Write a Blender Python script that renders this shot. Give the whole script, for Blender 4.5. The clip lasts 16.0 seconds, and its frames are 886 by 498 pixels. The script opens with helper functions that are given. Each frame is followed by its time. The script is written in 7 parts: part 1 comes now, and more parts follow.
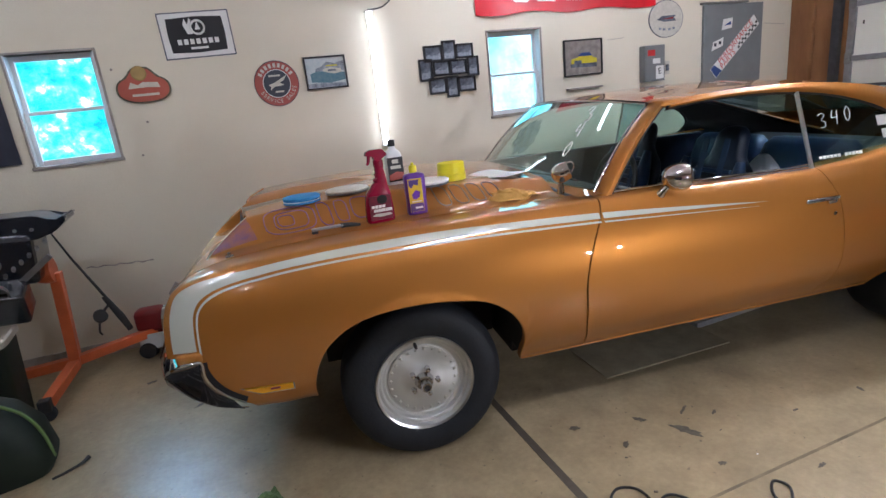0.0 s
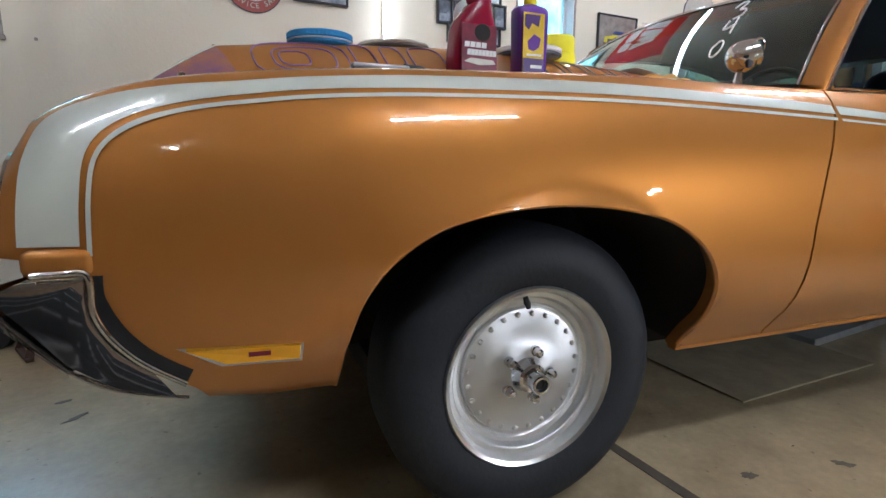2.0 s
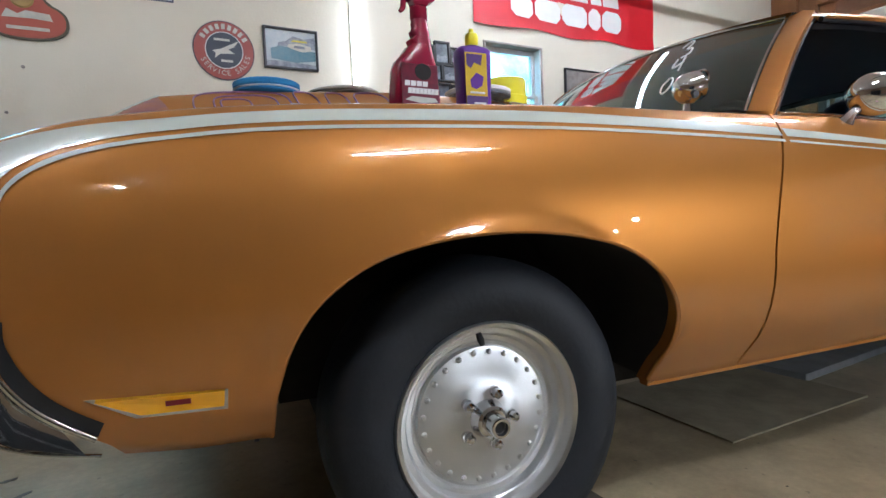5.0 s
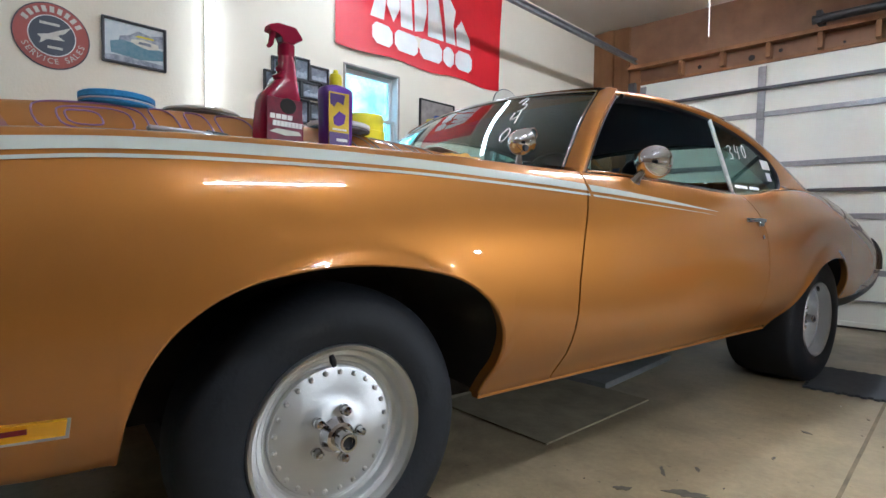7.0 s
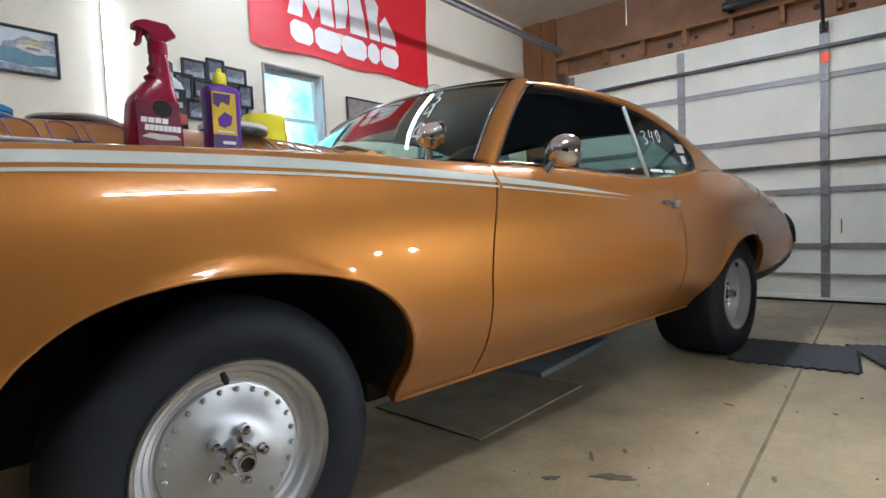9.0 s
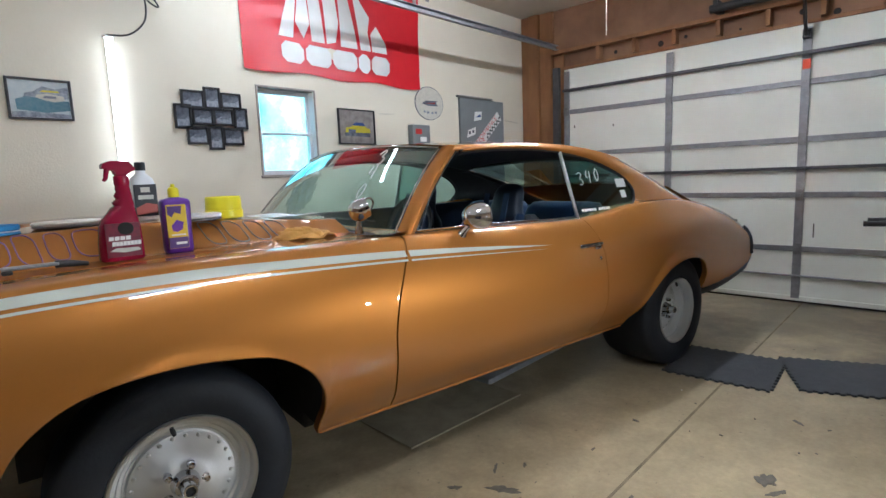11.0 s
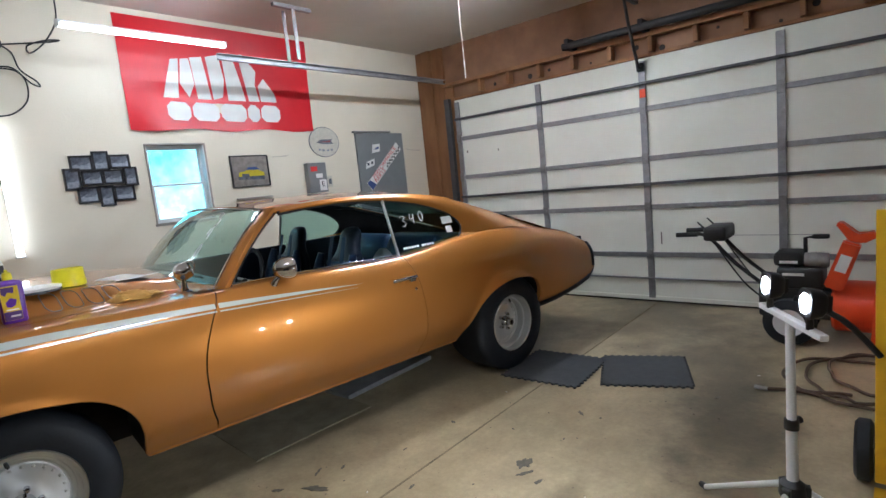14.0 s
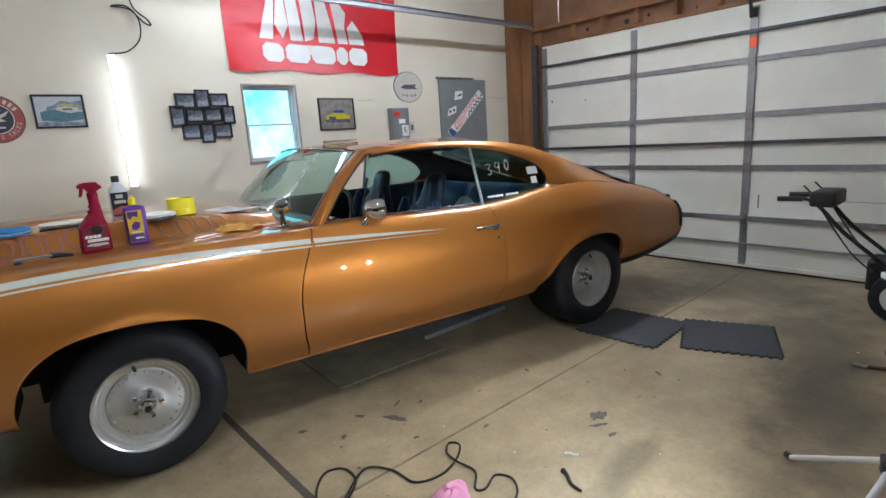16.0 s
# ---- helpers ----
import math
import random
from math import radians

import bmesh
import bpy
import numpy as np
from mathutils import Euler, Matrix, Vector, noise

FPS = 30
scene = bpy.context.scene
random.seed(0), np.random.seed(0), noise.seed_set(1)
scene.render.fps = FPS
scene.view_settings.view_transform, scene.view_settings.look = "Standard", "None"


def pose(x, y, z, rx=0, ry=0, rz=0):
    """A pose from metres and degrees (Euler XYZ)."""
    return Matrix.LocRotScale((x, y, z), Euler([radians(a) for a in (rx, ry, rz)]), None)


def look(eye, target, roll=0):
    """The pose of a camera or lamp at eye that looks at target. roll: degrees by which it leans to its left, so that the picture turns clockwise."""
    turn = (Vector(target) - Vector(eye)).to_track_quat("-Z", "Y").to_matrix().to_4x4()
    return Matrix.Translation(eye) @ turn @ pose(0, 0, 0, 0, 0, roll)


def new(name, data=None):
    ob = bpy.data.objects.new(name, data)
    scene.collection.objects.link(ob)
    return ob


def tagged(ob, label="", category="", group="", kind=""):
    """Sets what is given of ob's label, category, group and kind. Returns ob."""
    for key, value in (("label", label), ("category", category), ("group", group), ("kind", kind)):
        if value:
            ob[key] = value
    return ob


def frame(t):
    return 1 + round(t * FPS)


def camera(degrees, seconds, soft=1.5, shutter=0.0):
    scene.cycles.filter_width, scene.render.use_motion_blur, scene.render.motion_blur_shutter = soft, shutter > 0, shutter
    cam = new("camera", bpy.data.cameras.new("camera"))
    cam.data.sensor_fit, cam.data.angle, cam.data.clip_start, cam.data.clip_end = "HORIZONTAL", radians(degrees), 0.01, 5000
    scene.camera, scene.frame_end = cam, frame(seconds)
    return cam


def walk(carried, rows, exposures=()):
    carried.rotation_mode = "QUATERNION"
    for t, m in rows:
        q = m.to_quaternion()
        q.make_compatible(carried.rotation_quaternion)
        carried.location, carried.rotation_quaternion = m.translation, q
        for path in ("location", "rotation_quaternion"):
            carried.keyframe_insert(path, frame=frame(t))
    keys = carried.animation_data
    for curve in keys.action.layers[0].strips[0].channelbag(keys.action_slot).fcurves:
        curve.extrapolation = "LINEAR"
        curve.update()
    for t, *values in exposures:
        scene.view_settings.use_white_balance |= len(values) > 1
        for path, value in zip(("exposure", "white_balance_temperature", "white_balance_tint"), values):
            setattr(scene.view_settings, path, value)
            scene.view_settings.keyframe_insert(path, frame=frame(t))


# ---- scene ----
cam = camera(80.0, 16.0)
PATH = [
    (0, (-0.539, -1.915, 1.485), (0.108, -0.103, 0.939), -6.4),
    (0.5, (-0.527, -1.546, 1.421), (0.218, 0.228, 0.874), -4.0),
    (1, (-0.577, -1.176, 1.289), (0.219, 0.586, 0.778), -5.2),
    (1.5, (-0.665, -0.965, 0.993), (0.195, 0.775, 0.508), -2.1),
    (2, (-0.708, -0.885, 0.848), (0.224, 0.846, 0.483), 0.3),
    (2.5, (-0.756, -0.897, 0.768), (0.196, 0.848, 0.542), 1.2),
    (3, (-0.723, -0.932, 0.751), (0.22, 0.819, 0.548), -0.1),
    (3.5, (-0.672, -0.946, 0.752), (0.279, 0.804, 0.572), -1.9),
    (5.8, (-0.597, -0.889, 0.798), (0.391, 0.847, 0.688), -2.7),
    (6, (-0.602, -0.942, 0.788), (0.567, 0.677, 0.685), -1.5),
    (6.5, (-0.645, -0.997, 0.805), (0.747, 0.436, 0.712), 1.2),
    (7, (-0.676, -0.992, 0.833), (0.738, 0.419, 0.74), 0.9),
    (7.5, (-0.686, -1.004, 0.842), (0.719, 0.416, 0.749), -0.3),
    (8, (-0.644, -1.019, 0.837), (0.764, 0.398, 0.744), -1.9),
    (8.5, (-0.604, -1.036, 0.831), (0.857, 0.326, 0.731), -2.1),
    (9, (-0.558, -1.055, 0.833), (0.975, 0.225, 0.728), -2.5),
    (9.5, (-0.53, -1.077, 0.836), (1.06, 0.132, 0.726), -2.9),
    (9.7, (-0.53, -1.078, 0.836), (1.074, 0.112, 0.729), -3.1),
    (11.8, (-0.5, -1.953, 1.448), (0.821, -0.504, 1.057), -2.5),
    (12, (-0.49, -2.011, 1.453), (0.833, -0.567, 1.045), -2.9),
    (12.5, (-0.419, -2.297, 1.445), (0.911, -0.853, 1.064), -2.8),
    (13, (-0.335, -2.493, 1.426), (1.116, -1.164, 1.065), -3.7),
    (13.5, (-0.327, -2.53, 1.423), (1.138, -1.201, 1.126), -5.2),
    (14, (-0.319, -2.539, 1.425), (1.177, -1.237, 1.167), -5.8),
    (14.5, (-0.33, -2.533, 1.426), (1.163, -1.227, 1.17), -5.9),
    (15, (-0.353, -2.515, 1.423), (1.108, -1.183, 1.123), -5.4),
    (15.5, (-0.388, -2.487, 1.411), (0.97, -1.063, 1.058), -4.1),
    (16, (-0.4, -2.483, 1.409), (0.888, -1.01, 0.995), -3.7),
]
walk(cam, [(t, look(eye, target, roll)) for t, eye, target, roll in PATH], exposures=((0.0, 1.54, 5850, 17), (1.0, 1.6, 5800, 16), (2.0, 1.76, 5700, 12), (3.5, 1.83, 5660, 11), (6.0, 1.78, 5620, 10), (7.5, 1.68, 5600, 9), (9.5, 1.66, 5640, 9), (12.0, 1.5, 5700, 9), (16.0, 1.55, 5700, 9)))

# ---- world, sky, lamps ----
world = bpy.data.worlds.new("sky_world")
scene.world = world
world.use_nodes = True
wn = world.node_tree.nodes
sky = wn.new("ShaderNodeTexSky")
sky.sky_type, sky.sun_disc, sky.sun_elevation, sky.sun_rotation = "NISHITA", False, radians(38), radians(40)
wn["Background"].inputs["Strength"].default_value = 0.1
world.node_tree.links.new(sky.outputs["Color"], wn["Background"].inputs["Color"])
sun_lamp = new("sun", bpy.data.lights.new("sun", "SUN"))
sun_lamp.data.energy, sun_lamp.data.angle, sun_lamp.data.color = 2.5, radians(0.5), (1, 0.95, 0.86)
sun_lamp.matrix_world = look((8, 14, 12), (0, 3, 0))


# ---- materials ----


def mat(name, color=(0.5, 0.5, 0.5), rough=0.5, metal=0.0, var=0.0, scale=8.0, color2=None, bump=0.0, bump_scale=60.0, coat=0.0,
        emit=None, watts=0.0, transmission=0.0, ior=1.45, rough_var=0.0, detail=6.0, low=0.35, high=0.65, stretch=None):
    """A principled material; var mixes color2 in by a noise in metres, bump adds fine relief."""
    m = bpy.data.materials.new(name)
    m.use_nodes = True
    nt = m.node_tree
    n, l = nt.nodes, nt.links
    p = n["Principled BSDF"]
    p.inputs["Base Color"].default_value = (*color, 1)
    p.inputs["Roughness"].default_value = rough
    p.inputs["Metallic"].default_value = metal
    p.inputs["Coat Weight"].default_value = coat
    p.inputs["Coat Roughness"].default_value = 0.03
    p.inputs["Transmission Weight"].default_value = transmission
    p.inputs["IOR"].default_value = ior
    if emit:
        p.inputs["Emission Color"].default_value = (*emit, 1)
        p.inputs["Emission Strength"].default_value = watts
    coord = n.new("ShaderNodeTexCoord")
    src = coord.outputs["Object"]
    if stretch:
        mp = n.new("ShaderNodeMapping")
        mp.inputs["Scale"].default_value = stretch
        l.new(src, mp.inputs["Vector"])
        src = mp.outputs["Vector"]
    if var > 0:
        a = n.new("ShaderNodeTexNoise")
        a.inputs["Scale"].default_value, a.inputs["Detail"].default_value, a.inputs["Roughness"].default_value = scale, detail, 0.6
        l.new(src, a.inputs["Vector"])
        r = n.new("ShaderNodeMapRange")
        r.inputs["From Min"].default_value, r.inputs["From Max"].default_value = low, high
        r.inputs["To Max"].default_value = var
        l.new(a.outputs["Fac"], r.inputs["Value"])
        b = n.new("ShaderNodeTexNoise")
        b.inputs["Scale"].default_value, b.inputs["Detail"].default_value = scale * 9, 4
        l.new(src, b.inputs["Vector"])
        f = n.new("ShaderNodeMath")
        f.operation = "MULTIPLY_ADD"
        l.new(b.outputs["Fac"], f.inputs[0])
        f.inputs[1].default_value = var * 0.25
        l.new(r.outputs["Result"], f.inputs[2])
        x = n.new("ShaderNodeMix")
        x.data_type = "RGBA"
        x.inputs["A"].default_value = (*color, 1)
        x.inputs["B"].default_value = (*(color2 or [k * 0.6 for k in color]), 1)
        l.new(f.outputs[0], x.inputs["Factor"])
        l.new(x.outputs["Result"], p.inputs["Base Color"])
        if rough_var:
            q = n.new("ShaderNodeMapRange")
            q.inputs["From Min"].default_value, q.inputs["From Max"].default_value = 0.3, 0.7
            q.inputs["To Min"].default_value, q.inputs["To Max"].default_value = rough - rough_var, rough + rough_var
            l.new(a.outputs["Fac"], q.inputs["Value"])
            l.new(q.outputs["Result"], p.inputs["Roughness"])
    if bump > 0:
        c = n.new("ShaderNodeTexNoise")
        c.inputs["Scale"].default_value, c.inputs["Detail"].default_value = bump_scale, 5
        l.new(src, c.inputs["Vector"])
        d = n.new("ShaderNodeBump")
        d.inputs["Strength"].default_value, d.inputs["Distance"].default_value = bump, 0.01
        l.new(c.outputs["Fac"], d.inputs["Height"])
        l.new(d.outputs["Normal"], p.inputs["Normal"])
    return m


M_WALL = mat("cream_wall_paint", (0.745, 0.692, 0.565), 0.55, var=0.35, scale=1.6, color2=(0.645, 0.59, 0.465), bump=0.12, bump_scale=90)
M_CEIL = mat("ceiling_paint", (0.64, 0.60, 0.54), 0.8, var=0.4, scale=1.2, color2=(0.50, 0.46, 0.41), bump=0.1)
M_FLOOR = mat("worn_concrete", (0.50, 0.405, 0.25), 0.32, rough_var=0.035, var=0.7, scale=1.3, color2=(0.34, 0.265, 0.15), bump=0.06, bump_scale=70, detail=5.0, low=0.15, high=0.85)


def speckle(m, scale, threshold, color):
    """Small dark flecks and drips scattered over a material."""
    n, l = m.node_tree.nodes, m.node_tree.links
    p = n["Principled BSDF"]
    co = n.new("ShaderNodeTexCoord")
    old = p.inputs["Base Color"].links[0].from_socket
    v = n.new("ShaderNodeTexVoronoi")
    v.inputs["Scale"].default_value = scale
    w = n.new("ShaderNodeTexNoise")
    w.inputs["Scale"].default_value, w.inputs["Detail"].default_value = scale * 2.2, 3
    l.new(co.outputs["Object"], w.inputs["Vector"])
    mixv = n.new("ShaderNodeMix")
    mixv.data_type, mixv.blend_type = "RGBA", "ADD"
    mixv.inputs["Factor"].default_value = 0.035
    l.new(co.outputs["Object"], mixv.inputs["A"])
    l.new(w.outputs["Color"], mixv.inputs["B"])
    l.new(mixv.outputs["Result"], v.inputs["Vector"])
    r = n.new("ShaderNodeMapRange")
    r.inputs["From Min"].default_value, r.inputs["From Max"].default_value = threshold, threshold * 0.5
    r.inputs["To Max"].default_value = 0.6
    l.new(v.outputs["Distance"], r.inputs["Value"])
    x = n.new("ShaderNodeMix")
    x.data_type = "RGBA"
    x.inputs["B"].default_value = (*color, 1)
    l.new(old, x.inputs["A"])
    l.new(r.outputs["Result"], x.inputs["Factor"])
    old = x.outputs["Result"]
    for sc, lo, hi in ((5.5, 1.14, 0.84), (38.0, 1.10, 0.90)):
        q = n.new("ShaderNodeTexNoise")
        q.inputs["Scale"].default_value, q.inputs["Detail"].default_value, q.inputs["Roughness"].default_value = sc, 9, 0.65
        l.new(co.outputs["Object"], q.inputs["Vector"])
        k = n.new("ShaderNodeMapRange")
        k.inputs["From Min"].default_value, k.inputs["From Max"].default_value = 0.32, 0.68
        k.inputs["To Min"].default_value, k.inputs["To Max"].default_value = lo, hi
        l.new(q.outputs["Fac"], k.inputs["Value"])
        s = n.new("ShaderNodeVectorMath")
        s.operation = "SCALE"
        l.new(old, s.inputs[0])
        l.new(k.outputs["Result"], s.inputs["Scale"])
        old = s.outputs["Vector"]
    # trodden-in dirt by the machine and the door, and painted shade: centre, half axes, turn, strength
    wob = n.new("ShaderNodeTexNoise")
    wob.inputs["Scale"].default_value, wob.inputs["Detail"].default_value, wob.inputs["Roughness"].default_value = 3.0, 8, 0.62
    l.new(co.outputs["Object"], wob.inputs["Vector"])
    # last two ellipses paint the car's shade into the floor colour
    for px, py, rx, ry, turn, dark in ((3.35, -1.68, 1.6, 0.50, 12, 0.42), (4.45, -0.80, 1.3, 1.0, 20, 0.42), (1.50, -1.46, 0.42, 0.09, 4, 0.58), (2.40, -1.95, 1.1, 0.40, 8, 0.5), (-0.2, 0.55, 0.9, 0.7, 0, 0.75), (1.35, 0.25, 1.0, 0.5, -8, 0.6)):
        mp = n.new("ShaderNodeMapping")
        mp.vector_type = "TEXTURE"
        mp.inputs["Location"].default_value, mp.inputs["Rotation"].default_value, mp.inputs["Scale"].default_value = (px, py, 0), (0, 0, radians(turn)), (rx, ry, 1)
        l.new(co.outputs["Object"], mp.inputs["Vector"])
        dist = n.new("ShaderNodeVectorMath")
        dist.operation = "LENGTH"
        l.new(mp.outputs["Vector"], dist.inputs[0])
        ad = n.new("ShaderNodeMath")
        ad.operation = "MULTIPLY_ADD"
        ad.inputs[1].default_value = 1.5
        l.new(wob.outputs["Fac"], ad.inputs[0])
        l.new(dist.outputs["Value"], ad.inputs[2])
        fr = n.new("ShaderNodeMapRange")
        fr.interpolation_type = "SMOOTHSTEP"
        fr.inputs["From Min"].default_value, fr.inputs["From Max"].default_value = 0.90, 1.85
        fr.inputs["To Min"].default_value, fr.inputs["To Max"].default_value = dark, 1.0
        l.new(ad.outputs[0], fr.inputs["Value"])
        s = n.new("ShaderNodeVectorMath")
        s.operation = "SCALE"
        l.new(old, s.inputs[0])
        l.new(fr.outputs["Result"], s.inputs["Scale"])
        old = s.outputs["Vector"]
    big = n.new("ShaderNodeTexNoise")
    big.inputs["Scale"].default_value, big.inputs["Detail"].default_value = 0.55, 5
    l.new(co.outputs["Object"], big.inputs["Vector"])
    br = n.new("ShaderNodeMapRange")
    br.inputs["From Min"].default_value, br.inputs["From Max"].default_value = 0.30, 0.72
    br.inputs["To Min"].default_value, br.inputs["To Max"].default_value = 1.12, 0.72
    l.new(big.outputs["Fac"], br.inputs["Value"])
    vm = n.new("ShaderNodeVectorMath")
    vm.operation = "SCALE"
    l.new(old, vm.inputs[0])
    l.new(br.outputs["Result"], vm.inputs["Scale"])
    l.new(vm.outputs["Vector"], p.inputs["Base Color"])


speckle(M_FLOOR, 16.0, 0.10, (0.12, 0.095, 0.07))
M_JOINT = mat("dirty_joint", (0.10, 0.085, 0.065), 0.7, var=0.5, scale=12)
M_JOINTF = mat("faded_joint", (0.13, 0.105, 0.07), 0.7, var=0.9, scale=7, color2=(0.27, 0.22, 0.14))
M_STAIN = mat("oil_stain", (0.07, 0.06, 0.05), 0.35, var=0.6, scale=25, color2=(0.16, 0.14, 0.11))
M_PAINT = mat("copper_metallic_paint", (0.435, 0.1765, 0.036), 0.46, metal=0.50, var=0.12, scale=350, color2=(0.52, 0.210, 0.046), coat=1.0)
M_PAINT.node_tree.nodes["Principled BSDF"].inputs["Specular IOR Level"].default_value = 0.0
M_PAINT.node_tree.nodes["Principled BSDF"].inputs["Coat IOR"].default_value = 1.65
M_PAINT.node_tree.nodes["Principled BSDF"].inputs["Coat Roughness"].default_value = 0.012
M_STRIPE = mat("white_stripe_paint", (0.58, 0.61, 0.535), 0.28, coat=1.0, var=0.1, scale=4)
M_CHROME = mat("chrome", (0.60, 0.605, 0.62), 0.05, metal=1.0, var=0.1, scale=6, color2=(0.52, 0.52, 0.53))
M_BROWNW = mat("unseen_brown_wall", (0.36, 0.26, 0.17), 0.8, var=0.6, scale=2.5, color2=(0.24, 0.165, 0.10), bump=0.15, bump_scale=40)
M_ALU = mat("polished_aluminium", (0.66, 0.66, 0.65), 0.30, metal=1.0, var=0.35, scale=14, color2=(0.52, 0.52, 0.51), bump=0.03, bump_scale=160)
M_TURNED = mat("turned_aluminium", (0.66, 0.665, 0.66), 0.42, metal=0.85, var=0.25, scale=14, color2=(0.58, 0.585, 0.58), bump=0.02, bump_scale=160)
turned = M_TURNED.node_tree.nodes
tangent = turned.new("ShaderNodeTangent")
tangent.direction_type, tangent.axis = "RADIAL", "Y"
turned["Principled BSDF"].inputs["Anisotropic"].default_value = 0.7
M_TURNED.node_tree.links.new(tangent.outputs["Tangent"], turned["Principled BSDF"].inputs["Tangent"])
M_TIRE = mat("black_rubber", (0.009, 0.011, 0.015), 0.62, var=0.5, scale=20, color2=(0.014, 0.017, 0.023), bump=0.15, bump_scale=80)
M_BLACK = mat("black_trim", (0.012, 0.012, 0.013), 0.5, var=0.3, scale=30, color2=(0.03, 0.03, 0.03))
M_DARK = mat("dark_underbody", (0.015, 0.014, 0.013), 0.8, var=0.5, scale=9, color2=(0.035, 0.03, 0.026))
M_GLASSW = mat("green_tinted_glass", (0.47, 0.72, 0.68), 0.0, transmission=1.0, ior=1.45)
M_VINYL = mat("blue_black_vinyl", (0.013, 0.034, 0.082), 0.34, var=0.3, scale=40, color2=(0.024, 0.058, 0.130), bump=0.2, bump_scale=200)
M_VINYL.node_tree.nodes["Principled BSDF"].inputs["Specular IOR Level"].default_value = 0.5
M_VINYLD = mat("black_vinyl", (0.007, 0.012, 0.024), 0.34, var=0.3, scale=40, color2=(0.012, 0.021, 0.042), bump=0.2, bump_scale=200)
M_GLASS = mat("window_glass", (0.86, 0.93, 0.91), 0.0, transmission=1.0, ior=1.45)
M_WOOD = mat("bare_framing_wood", (0.30, 0.145, 0.06), 0.7, var=0.7, scale=5, color2=(0.17, 0.075, 0.03), bump=0.25, bump_scale=50, stretch=(1, 1, 0.25))
M_SHEATH = mat("brown_sheathing", (0.26, 0.14, 0.075), 0.75, var=0.7, scale=3, color2=(0.16, 0.08, 0.045), bump=0.2, bump_scale=40)
M_DOORP = mat("ivory_door_panel", (0.755, 0.765, 0.69), 0.5, var=0.35, scale=2.2, color2=(0.66, 0.655, 0.57), bump=0.12, bump_scale=240)
M_GALV = mat("galvanised_steel", (0.34, 0.34, 0.35), 0.45, metal=0.7, var=0.6, scale=18, color2=(0.22, 0.22, 0.23))
M_STEEL = mat("dull_steel", (0.30, 0.30, 0.30), 0.4, metal=0.8, var=0.5, scale=22, color2=(0.18, 0.17, 0.16))
M_DKST = mat("dark_steel", (0.10, 0.10, 0.105), 0.45, metal=0.6, var=0.5, scale=18, color2=(0.06, 0.06, 0.062))
M_RED = mat("red_vinyl_banner", (0.62, 0.012, 0.022), 0.35, var=0.25, scale=6, color2=(0.48, 0.008, 0.016), bump=0.25, bump_scale=9)
M_WHITE = mat("white_print", (0.80, 0.80, 0.78), 0.45, var=0.15, scale=10)
M_GREYP = mat("grey_painted_steel", (0.20, 0.215, 0.22), 0.45, var=0.4, scale=7, color2=(0.15, 0.16, 0.165))
M_FRAMEB = mat("black_picture_frame", (0.014, 0.014, 0.016), 0.35, var=0.2, scale=40)
M_WINF = mat("weathered_window_frame", (0.42, 0.38, 0.34), 0.6, var=0.7, scale=14, color2=(0.22, 0.19, 0.16), bump=0.2)
M_MAT = mat("grey_foam_mat", (0.045, 0.048, 0.053), 0.8, var=0.5, scale=20, color2=(0.07, 0.073, 0.078), bump=0.3, bump_scale=120)
M_ORANGE = mat("orange_paint", (0.72, 0.16, 0.055), 0.4, var=0.4, scale=12, color2=(0.52, 0.11, 0.04))
M_SNOW = mat("red_orange_paint", (0.80, 0.085, 0.022), 0.35, var=0.3, scale=10, color2=(0.60, 0.06, 0.018))
M_YEL = mat("yellow_paint", (0.85, 0.52, 0.02), 0.4, var=0.3, scale=10, color2=(0.65, 0.37, 0.02))
M_YPLAS = mat("yellow_plastic", (0.86, 0.76, 0.02), 0.35, var=0.15, scale=15)
M_LED = mat("led_tube", (0.9, 0.9, 0.9), 0.4, emit=(0.93, 0.97, 1.0), watts=10.5)
M_LEDV = mat("upright_led_tube", (0.9, 0.9, 0.9), 0.4, emit=(0.95, 0.98, 1.0), watts=3.6)
M_FILLL = mat("left_fill_tube", (0.9, 0.9, 0.9), 0.4, emit=(0.97, 0.98, 1.0), watts=37.0)
M_LEDC = mat("ceiling_and_fill_tube", (0.9, 0.9, 0.9), 0.4, emit=(0.97, 0.98, 1.0), watts=66.0)
M_FILLD = mat("door_fill_tube", (0.9, 0.9, 0.9), 0.4, emit=(0.97, 0.98, 1.0), watts=108.0)
M_LEDW = mat("work_light_lens", (0.9, 0.9, 0.9), 0.3, emit=(0.90, 0.96, 1.0), watts=90.0)
M_WPLAS = mat("white_plastic", (0.72, 0.73, 0.74), 0.4, var=0.2, scale=12, color2=(0.6, 0.6, 0.6))
M_REDP = mat("crimson_plastic", (0.26, 0.006, 0.032), 0.25, var=0.15, scale=20)
M_PURP = mat("purple_plastic", (0.12, 0.03, 0.30), 0.3, var=0.15, scale=20)
M_BLUEF = mat("blue_foam", (0.04, 0.26, 0.55), 0.85, var=0.4, scale=40, color2=(0.03, 0.18, 0.42), bump=0.4, bump_scale=150)
M_TAN = mat("tan_chamois", (0.66, 0.36, 0.09), 0.9, var=0.4, scale=18, color2=(0.5, 0.26, 0.06), bump=0.4, bump_scale=120)
M_AMBER = mat("amber_lens", (0.85, 0.40, 0.01), 0.15, coat=1.0, var=0.3, scale=30, color2=(0.7, 0.3, 0.01))
M_HOSE = mat("brown_rubber_hose", (0.085, 0.05, 0.032), 0.6, var=0.4, scale=20)
